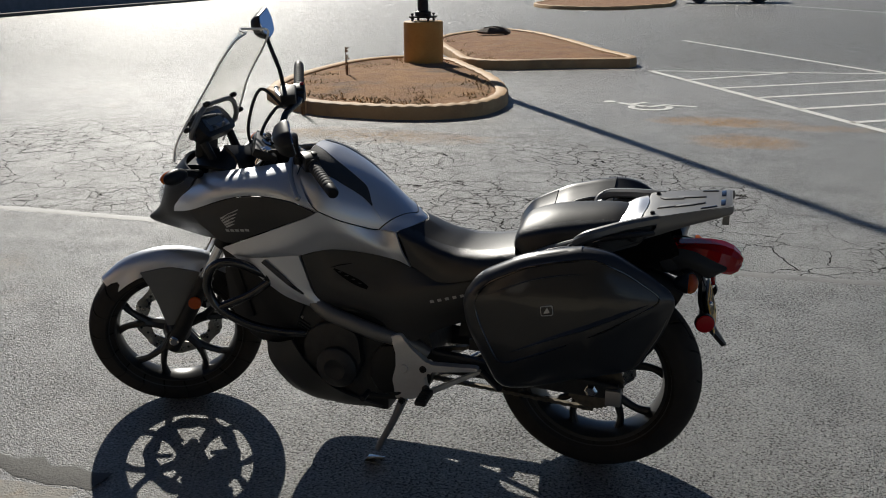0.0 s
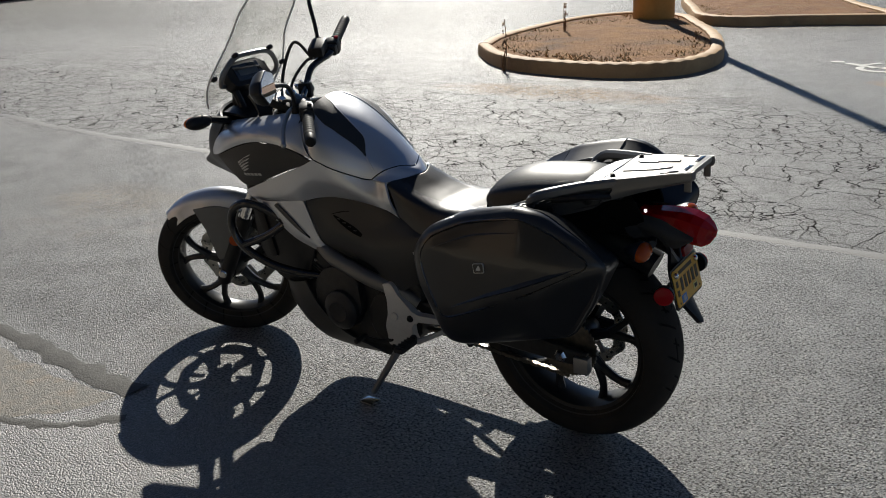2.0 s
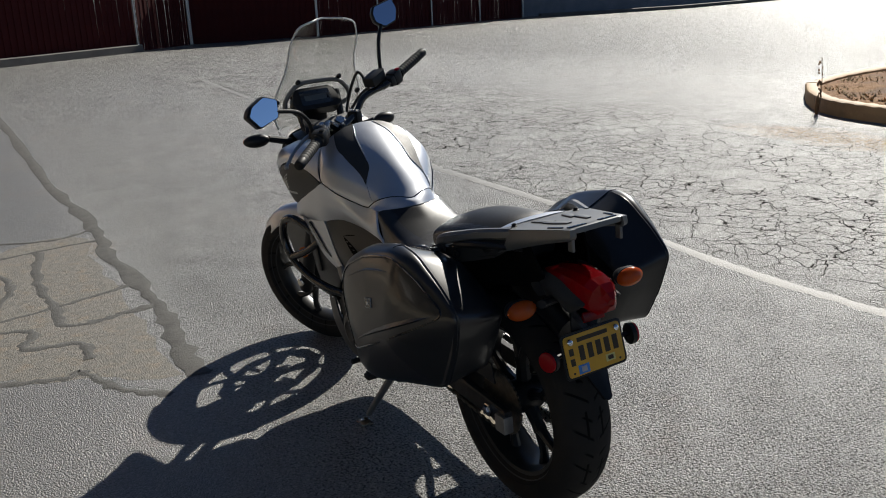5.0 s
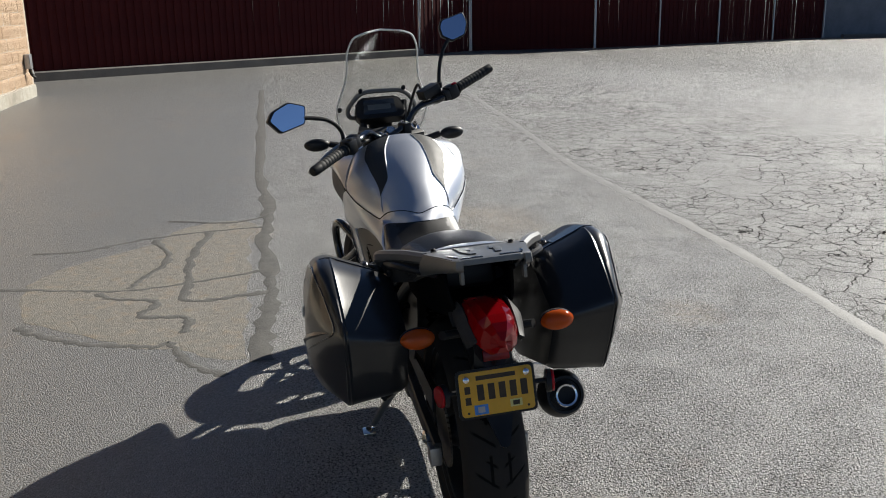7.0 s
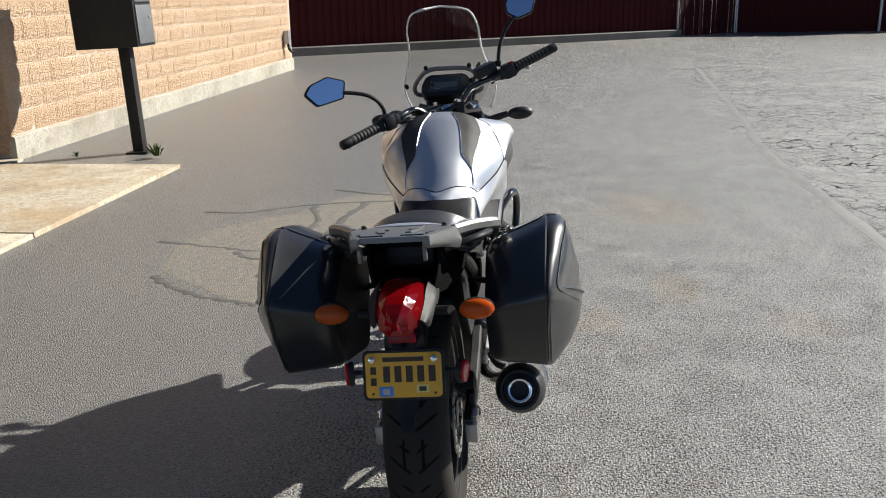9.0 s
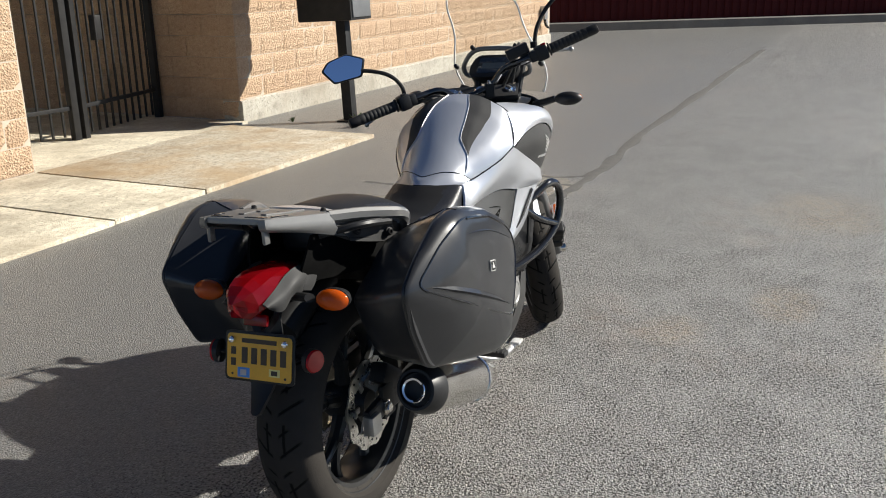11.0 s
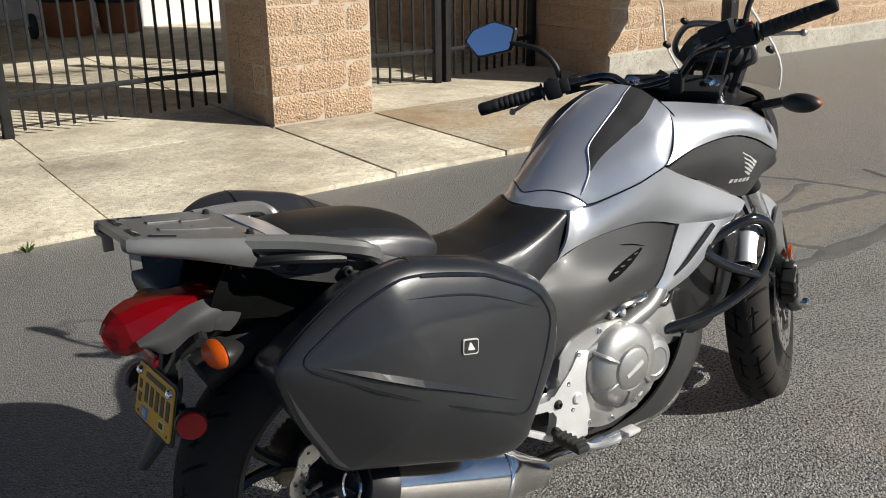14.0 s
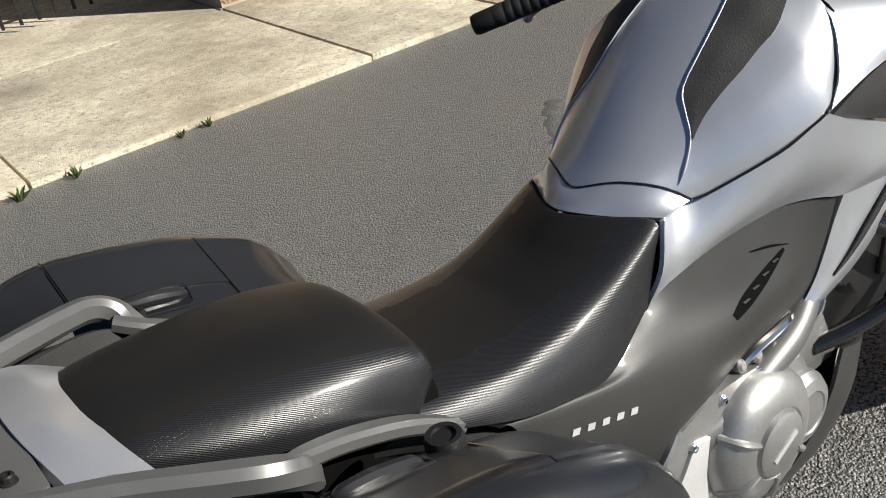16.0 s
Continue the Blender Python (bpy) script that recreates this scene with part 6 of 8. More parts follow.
for s in (-1, 1):
    bm = bmesh.new()
    rod(bm, (-0.15, s * 0.05, 0.672), (-0.19, s * 0.128, 0.684), 0.011, 10)
    knob(bm, (-0.180, s * 0.165, 0.684), (-1, 0, 0), [(0.006, -0.036), (0.016, -0.026), (0.025, -0.006), (0.026, 0.004), (0.0245, 0.006)], 18)
    sig = part("turn_signal", bm, PLASTIC, bike)
    sig.data.transform(Matrix.Translation((-0.180, s * 0.165, 0.684)) @ Matrix.Diagonal((1, 1.55, 0.95, 1)) @ Matrix.Translation((0.180, -s * 0.165, -0.684)))
    bm = bmesh.new()
    blob(bm, (-0.190, s * 0.165, 0.684), (0.021, 0.040, 0.024))
    part("signal_lens", bm, AMBER_LENS, sig, "amber lens")
    bm = bmesh.new()
    cx = -0.240
    rod(bm, (cx + 0.02, s * 0.05, 0.556), (cx + 0.01, s * 0.120, 0.556), 0.006, 8)
    rod(bm, (cx + 0.008, s * 0.118, 0.556), (cx + 0.006, s * 0.129, 0.556), 0.027, 24)
    ref = part("reflector_holder", bm, PLASTIC, bike)
    bm = bmesh.new()
    a, d = Vector((cx + 0.006, s * 0.129, 0.556)), Vector((-0.25, s, 0))
    knob(bm, a, d, [(0.0245, 0), (0.0255, 0.004), (0.0235, 0.008), (0.012, 0.0095), (0.0001, 0.0098)], 24)
    part("reflector", bm, REFLECTOR, ref, "round red reflector")

# number plate; its marks are plain bars
pm = Matrix.Translation((-0.248, 0.003, 0.556)) @ Matrix.Rotation(radians(-90), 4, "Z") @ Matrix.Rotation(radians(76), 4, "X")
bm = bmesh.new()
slab(bm, rounded([(-0.0855, -0.05), (0.0855, -0.05), (0.0855, 0.05), (-0.0855, 0.05)], 0.01, 4), 0, 0.002, pm, 0.0005)
plate = part("number_plate", bm, PLATE_YELLOW, bike, "yellow number plate with dark characters as bars")
bm = bmesh.new()
slab(bm, rounded([(-0.092, -0.056), (0.092, -0.056), (0.092, 0.056), (-0.092, 0.056)], 0.012, 4), -0.005, -0.0005, pm, 0.001)
part("plate_frame", bm, PLASTIC, plate)


def plate_bar(u, v, w, h, mat_, z=0.002, name="plate_mark"):
    bm = bmesh.new()
    slab(bm, [(u - w / 2, v - h / 2), (u + w / 2, v - h / 2), (u + w / 2, v + h / 2), (u - w / 2, v + h / 2)], z, z + 0.0008, pm)
    part(name, bm, mat_, plate)


plate_bar(0.0, 0.0355, 0.092, 0.010, INK)
for k in range(5):
    plate_bar(-0.038 + 0.0255 * k, 0.0025, 0.0155, 0.036, INK)
plate_bar(-0.068, 0.011, 0.013, 0.017, INK)
plate_bar(-0.068, -0.014, 0.013, 0.017, INK)
plate_bar(-0.040, -0.036, 0.032, 0.022, PLATE_BLUE, name="plate_sticker")
plate_bar(-0.040, -0.036, 0.016, 0.013, BADGE, 0.003)
plate_bar(0.042, -0.031, 0.028, 0.017, surface("sticker_pale", (0.7, 0.62, 0.2), (0.75, 0.68, 0.3), 30.0, 0.4), name="plate_sticker")
plate_bar(0.042, -0.031, 0.016, 0.010, INK, 0.003)
for s in (-1, 1):
    bm = bmesh.new()
    knob(bm, pm @ Vector((s * 0.070, 0.036, 0.002)), pm.to_3x3() @ Vector((0, 0, 1)), [(0.0085, 0), (0.009, 0.003), (0.007, 0.008), (0.003, 0.010)], 14)
    part("plate_bolt", bm, CHROME, plate, "chrome bolt cap")
    bm = bmesh.new()
    knob(bm, pm @ Vector((s * 0.070, -0.041, 0.002)), pm.to_3x3() @ Vector((0, 0, 1)), [(0.003, 0), (0.003, 0.0006)], 10)
    part("plate_hole", bm, INK, plate)

# side cases
CASE = [(-0.168, 0.700), (-0.100, 0.758), (0.0, 0.820), (0.072, 0.830), (0.225, 0.796), (0.345, 0.738), (0.392, 0.672), (0.382, 0.590), (0.292, 0.412), (0.235, 0.410), (-0.074, 0.490), (-0.135, 0.600)]
LOOP = [(-0.136, 0.704), (-0.044, 0.772), (0.030, 0.808), (0.085, 0.806), (0.205, 0.778), (0.318, 0.724), (0.352, 0.672), (0.340, 0.625), (0.288, 0.510), (0.262, 0.508), (0.141, 0.562), (-0.014, 0.637)]


def case_y(x, z, f):
    """How far out the lid stands: fullest along the diagonal, leaning in above and below it."""
    fold = 0.690 - 0.47 * (x + 0.136)
    lean = 0.16 * max(0.0, z - 0.70) + 0.05 * max(0.0, z - fold) + 0.30 * max(0.0, fold - 0.012 - z)
    ends = 0.10 * max(0.0, x - 0.20) ** 1.5 + 0.45 * max(0.0, 0.03 - x) ** 1.15
    return f - lean - ends


def case_ring(f, y, s, outline=None, lean=1.0):
    cx, cz = 0.105, 0.63
    ring = []
    for x, z in rounded(outline or CASE, 0.030, 5):
        x, z = cx + (x - cx) * f, cz + (z - cz) * f
        ring.append(Vector((x, s * (y + lean * (case_y(x, z, 0.0))), z)))
    return ring


def case_lid(s):
    """The bulging lid: rings shrinking towards the middle of its flank."""
    rings = []
    for f, y in ((0.990, 0.338), (1.0, 0.350), (0.995, 0.366), (0.975, 0.381), (0.945, 0.392), (0.90, 0.3985), (0.80, 0.4035), (0.65, 0.4055), (0.45, 0.4065), (0.22, 0.407)):
        rings.append(case_ring(f, y, s, None, min(1.0, max(0.25, (y - 0.32) / 0.08))))
    return rings


for s in (-1, 1):
    bm = bmesh.new()
    rings = []
    for f, y, dip, lean in ((0.86, 0.178, 0.052, 0), (0.92, 0.196, 0.046, 0), (0.945, 0.225, 0.034, 0), (0.965, 0.270, 0.020, 0), (0.985, 0.318, 0.006, 0.2), (0.998, 0.334, 0.0, 0.25), (0.97, 0.350, 0.0, 0.3)):
        # the top falls away towards the bike
        rings.append([p - Vector((0, 0, dip * min(1.0, max(0.0, (p.z - 0.62) / 0.14)))) for p in case_ring(f, y, s, None, lean)])
    ring_faces(bm, rings)
    case = part("side_case", bm, CASE_BLACK, bike, "black hard side case")
    bm = bmesh.new()
    ring_faces(bm, case_lid(s))
    lid = part("case_lid", bm, CASE_BLACK, case)
    case_tree = BVHTree.FromPolygons([v.co for v in case.data.vertices], [list(p.vertices) for p in case.data.polygons])

    def on_top(x, y, out=0.0):
        hit = case_tree.ray_cast(Vector((x, s * y, 1.2)), Vector((0, 0, -1)))[0]
        return (hit if hit is not None else Vector((x, s * y, 0.80))) + Vector((0, 0, out))

    lid_tree = BVHTree.FromPolygons([v.co for v in lid.data.vertices], [list(p.vertices) for p in lid.data.polygons])

    def on_lid(x, z, s, out=0.0):
        hit = lid_tree.ray_cast(Vector((x, s * 0.6, z)), Vector((0, -s, 0)))[0]
        return (hit if hit is not None else Vector((x, s * 0.37, z))) + Vector((0, s * out, 0))

    bm = bmesh.new()
    loop = rounded(LOOP, 0.03, 4)
    path = [on_lid(x, z, s, 0.0002) for x, z in loop]
    tube(bm, path + path[:1], 0.0026, 6, 1)
    part("lid_groove", bm, GLOSS_BLACK, case)
    for pts, w in (([(-0.100, 0.696), (-0.03, 0.668), (0.05, 0.634), (0.15, 0.590), (0.262, 0.536)], [0.002, 0.015, 0.017, 0.012, 0.001]),
                   ([(0.045, 0.776), (0.12, 0.764), (0.20, 0.744), (0.325, 0.690)], [0.001, 0.005, 0.005, 0.001])):
        bm = bmesh.new()
        mids = smooth_path([Vector((x, 0, z)) for x, z in pts], 6)
        rings = []
        for k, p in enumerate(mids):
            u = k / (len(mids) - 1) * (len(w) - 1)
            i = min(int(u), len(w) - 2)
            b = w[i] + (w[i + 1] - w[i]) * (u - i)
            # a blade: a broad upper face, a sharp crest, a short return
            rings.append([on_lid(p.x, p.z + b * 0.7, s, -0.001), on_lid(p.x, p.z, s, b * 0.5), on_lid(p.x, p.z - b * 0.35, s, -0.001), on_lid(p.x, p.z, s, -0.004)])
        ring_faces(bm, rings)
        bmesh.ops.recalc_face_normals(bm, faces=bm.faces)
        part("lid_ridge", bm, CASE_BLACK, case, "raised rib catching the light", smooth=False)
    # hinge cover let into the top edge, with a dark gap below it
    XS = (0.074, 0.12, 0.17, 0.22, 0.256)
    bm = bmesh.new()
    shell(bm, [[on_top(x, y, 0.003) for x in XS] for y in (0.245, 0.275, 0.305, 0.330)] + [flip([(0.078, 0.352, 0.824), (0.12, 0.353, 0.817), (0.17, 0.354, 0.806), (0.22, 0.353, 0.792), (0.256, 0.352, 0.774)], s), flip([(0.080, 0.366, 0.810), (0.12, 0.367, 0.803), (0.17, 0.368, 0.792), (0.22, 0.367, 0.778), (0.255, 0.366, 0.760)], s)], 14, 3, 0.008, (0, s * 0.3, 1))
    latch = part("case_latch", bm, CASE_BLACK, case)
    bm = bmesh.new()
    tube(bm, flip([(0.079, 0.3715, 0.804), (0.12, 0.373, 0.797), (0.17, 0.3745, 0.786), (0.22, 0.373, 0.771), (0.254, 0.3715, 0.754)], s), 0.0042, 8, 5)
    part("latch_gap", bm, GLOSS_BLACK, latch, "dark gap under the hinge cover")
    for x in (0.072, 0.258):
        bm = bmesh.new()
        tube(bm, [on_top(x, y, 0.0012) for y in (0.215, 0.245, 0.275, 0.305, 0.330)] + flip([(x + 0.001, 0.352, 0.826 - 0.275 * (x - 0.07))], s), 0.0016, 6, 2)
        part("panel_gap", bm, GLOSS_BLACK, latch)
    # handle lying flush in its rounded recess
    rim = rounded([(0.108, 0.216), (0.198, 0.216), (0.204, 0.252), (0.104, 0.252)], 0.010, 4)
    bm = bmesh.new()
    ring_faces(bm, [[on_top(x, y, d) for x, y in rim] for d in (-0.002, 0.0012)])
    recess = part("handle_recess", bm, GLOSS_BLACK, case, "dark handle recess", smooth=False)
    bm = bmesh.new()
    path = [on_top(x, y, 0.001) for x, y in rim]
    tube(bm, path + path[:1], 0.0022, 6, 1)
    part("recess_lip", bm, CASE_BLACK, recess)
    bm = bmesh.new()
    tube(bm, [on_top(x, 0.236, d) for x, d in ((0.112, -0.002), (0.122, 0.003), (0.15, 0.005), (0.185, 0.003), (0.196, -0.002))], [0.005, 0.009, 0.010, 0.009, 0.005], 10, 4)
    part("case_handle", bm, CASE_BLACK, recess, "flush black carrying handle")
    bm = bmesh.new()
    knob(bm, on_top(0.240 if s < 0 else 0.118, 0.210, 0.0), (0, 0, 1), [(0.020, -0.02), (0.0195, 0.012), (0.017, 0.018), (0.012, 0.018), (0.011, 0.015), (0.0001, 0.015)], 18)
    part("case_knob", bm, PLASTIC, case, "round black knob")

    def badge_plate(name, pts, lift, thick, material, parent, label=""):
        b = bmesh.new()
        ring_faces(b, [[on_lid(x, z, s, lift + d) for x, z in rounded(pts, 0.004, 3)] for d in (0.0, thick)])
        return part(name, b, material, parent, label, smooth=False)

    badge = badge_plate("case_badge", [(0.134, 0.662), (0.166, 0.656), (0.169, 0.682), (0.137, 0.688)], 0.0005, 0.0030, BADGE, case, "small badge with a pale rim")
    badge_plate("badge_field", [(0.1358, 0.6635), (0.1645, 0.6582), (0.1672, 0.6805), (0.1385, 0.6858)], 0.0030, 0.0010, GLOSS_BLACK, badge)
    badge_plate("badge_shape", [(0.143, 0.668), (0.160, 0.6645), (0.150, 0.682)], 0.0036, 0.0010, BADGE, badge)

# case carriers
for s in (-1, 1):
    bm = bmesh.new()
    tube(bm, flip([(-0.10, 0.09, 0.80), (-0.05, 0.17, 0.815), (0.05, 0.19, 0.80)], s), 0.009, 8)
    part("case_carrier", bm, PLASTIC, bike)
    bm = bmesh.new()
    tube(bm, flip([(0.30, 0.11, 0.60), (0.26, 0.18, 0.60), (0.15, 0.19, 0.60)], s), 0.009, 8)
    part("case_carrier", bm, PLASTIC, bike)

# ---- engine ----
bm = bmesh.new()
prof = [(0.56, 0.33), (0.58, 0.23), (0.68, 0.185), (0.86, 0.17), (1.0, 0.20), (1.06, 0.28), (1.10, 0.40), (1.16, 0.50), (1.13, 0.585), (1.02, 0.60), (0.90, 0.545), (0.80, 0.50), (0.66, 0.50), (0.57, 0.43)]
side_plate(bm, prof, -0.115, 0.115, 0.02, 0.03)
engine = part("engine", bm, ENGINE_DARK, bike, "dark engine block")
for k in range(6):
    bm = bmesh.new()
    a = Vector((0.985 + 0.021 * k, 0, 0.395 + 0.026 * k))
    box(bm, a, (0.13, 0.245, 0.006), 0.002, Matrix.Rotation(radians(-32), 3, "Y"))
    part("cylinder_fin", bm, ALLOY if k > 2 else ENGINE_DARK, engine)
bm = bmesh.new()
side_plate(bm, [(0.60, 0.46), (0.58, 0.36), (0.63, 0.25), (0.74, 0.215), (0.88, 0.235), (0.935, 0.31), (0.93, 0.40), (0.88, 0.455), (0.80, 0.475), (0.70, 0.485)], -0.105, -0.155, 0.012, 0.03)
cov = part("clutch_cover", bm, ALLOY, engine, "bright cast clutch cover")
bm = bmesh.new()
side_plate(bm, [(0.865, 0.425), (0.90, 0.475), (0.96, 0.505), (1.07, 0.470), (1.125, 0.410), (1.045, 0.345), (0.95, 0.345)], -0.095, -0.128, 0.008, 0.015)
part("cylinder_side", bm, ALLOY, engine, "bare alloy cylinder side")
for x, z, r in ((0.80, 0.478, 0.012), (0.835, 0.490, 0.010), (0.765, 0.478, 0.010), (0.872, 0.472, 0.012)):
    bm = bmesh.new()
    knob(bm, (x, -0.120, z), (0.1, -1, 0.35), [(r * 1.4, -0.01), (r * 1.4, 0.012), (r, 0.016), (r, 0.030), (r * 0.6, 0.034), (0.0001, 0.034)], 14)
    part("hose_union", bm, ALLOY, engine)
for pts, r in (([(0.76, -0.135, 0.47), (0.80, -0.150, 0.500), (0.86, -0.150, 0.505), (0.93, -0.135, 0.50)], 0.007), ([(0.84, -0.13, 0.49), (0.90, -0.145, 0.475), (0.97, -0.140, 0.465), (1.02, -0.12, 0.50)], 0.006)):
    bm = bmesh.new()
    tube(bm, pts, r, 8, 6)
    part("engine_pipe", bm, STEEL, engine)
bm = bmesh.new()
knob(bm, (0.785, -0.150, 0.366), (0, -1, 0), [(0.108, 0), (0.107, 0.010), (0.100, 0.026), (0.086, 0.038), (0.066, 0.045), (0.056, 0.046), (0.054, 0.043), (0.052, 0.043), (0.049, 0.050), (0.040, 0.054), (0.0001, 0.055)], 44)
part("clutch_dome", bm, ALLOY, engine, "round domed clutch casing")
for a0 in (150, 205, 262, 320):
    bm = bmesh.new()
    a = radians(a0)
    c, q = Vector((0.785, 0, 0.366)), Vector((math.cos(a), 0, math.sin(a)))
    tube(bm, [c + q * 0.056 + Vector((0, -0.197, 0)), c + q * 0.085 + Vector((0, -0.190, 0)), c + q * 0.106 + Vector((0, -0.160, 0))], [0.004, 0.006, 0.007], 8, 3)
    part("cast_rib", bm, ALLOY, engine)
bm = bmesh.new()
knob(bm, (0.890, -0.148, 0.345), (0, -1, 0), [(0.062, 0), (0.061, 0.016), (0.052, 0.028), (0.036, 0.033), (0.033, 0.031), (0.0001, 0.031)], 32)
part("pulser_cap", bm, ALLOY, engine)
bm = bmesh.new()
knob(bm, (0.835, -0.156, 0.280), (-0.1, -1, 0.1), [(0.013, 0), (0.013, 0.02), (0.009, 0.024), (0.0001, 0.024)], 14)
part("filler_cap", bm, CHROME, engine)
for k in range(11):
    a = radians(33 * k + 8)
    bm = bmesh.new()
    bolt(bm, (0.755 + 0.128 * math.cos(a) * 1.1, -0.1535, 0.352 + 0.12 * math.sin(a)), (0, -1, 0), 0.006)
    part("cover_bolt", bm, CHROME, engine)
bm = bmesh.new()
box(bm, (0.785, -0.2055, 0.366), (0.058, 0.002, 0.009), 0, Matrix.Rotation(radians(-24), 3, "Y"))
part("cast_mark", bm, PALE_CAST, engine)
bm = bmesh.new()
side_plate(bm, [(0.80, 0.42), (0.79, 0.29), (0.86, 0.24), (0.96, 0.25), (1.0, 0.33), (0.96, 0.42), (0.88, 0.45)], 0.105, 0.145, 0.012, 0.03)
knob(bm, (0.872, 0.140, 0.296), (0, 1, 0), [(0.068, -0.02), (0.068, 0.02), (0.060, 0.028), (0.035, 0.034), (0.03, 0.031), (0.0001, 0.031)], 32)
part("generator_cover", bm, ENGINE_DARK, engine, "round alternator cover")
bm = bmesh.new()
side_plate(bm, [(0.60, 0.36), (0.59, 0.24), (0.70, 0.20), (0.77, 0.24), (0.76, 0.35), (0.70, 0.39)], 0.10, 0.135, 0.01, 0.03)
part("sprocket_cover", bm, PLASTIC, engine)
# inlet and throttle bodies, hoses
bm = bmesh.new()
box(bm, (0.90, 0, 0.62), (0.24, 0.20, 0.14), 0.04, None, 3)
part("airbox", bm, PLASTIC, bike)
for s in (-1, 1):
    bm = bmesh.new()
    tube(bm, flip([(1.05, 0.105, 0.66), (0.97, 0.126, 0.545), (0.90, 0.146, 0.486), (0.82, 0.150, 0.458), (0.73, 0.146, 0.428), (0.64, 0.126, 0.400), (0.58, 0.11, 0.36)], s), 0.0245, 14, 6)
    part("frame_tube", bm, SATIN, bike, "grey painted frame tube")
    bm = bmesh.new()
    tube(bm, flip([(0.62, 0.115, 0.47), (0.45, 0.12, 0.56), (0.25, 0.105, 0.68), (0.05, 0.09, 0.74)], s), 0.015, 10)
    part("subframe_tube", bm, PLASTIC, bike)
    bm = bmesh.new()
    tube(bm, flip([(0.74, 0.12, 0.50), (0.82, 0.13, 0.488), (0.90, 0.125, 0.505), (0.99, 0.11, 0.50)], s), 0.008, 8)
    part("hose", bm, RUBBER, bike)
    # black panel added to keep the gap between case and wheel dark
    skin("gap_screen", [
        [(0.20, 0.098, 0.660), (0.32, 0.100, 0.650), (0.44, 0.100, 0.620)],
        [(0.24, 0.100, 0.540), (0.34, 0.102, 0.540), (0.46, 0.104, 0.540)],
        [(0.34, 0.102, 0.420), (0.40, 0.104, 0.420), (0.48, 0.106, 0.430)]], PLASTIC, bike, s, "added black panel that darkens the gap beside the wheel", 10)
    # belly pan half
    skin("belly_guard", [
        flip([(1.025, 0.152, 0.372), (1.08, 0.148, 0.355), (1.125, 0.132, 0.350)], 1),
        flip([(0.975, 0.157, 0.298), (1.05, 0.150, 0.262), (1.125, 0.120, 0.27)], 1),
        flip([(0.885, 0.145, 0.21), (0.98, 0.130, 0.170), (1.06, 0.10, 0.17)], 1),
        flip([(0.74, 0.115, 0.150), (0.90, 0.09, 0.128), (1.0, 0.05, 0.13)], 1)], LOWER_GREY, bike, s, "dark grey belly guard", 12)
bm = bmesh.new()
box(bm, (0.88, 0, 0.148), (0.30, 0.16, 0.05), 0.02, Matrix.Rotation(radians(-4), 3, "Y"))
part("sump", bm, ENGINE_DARK, engine)
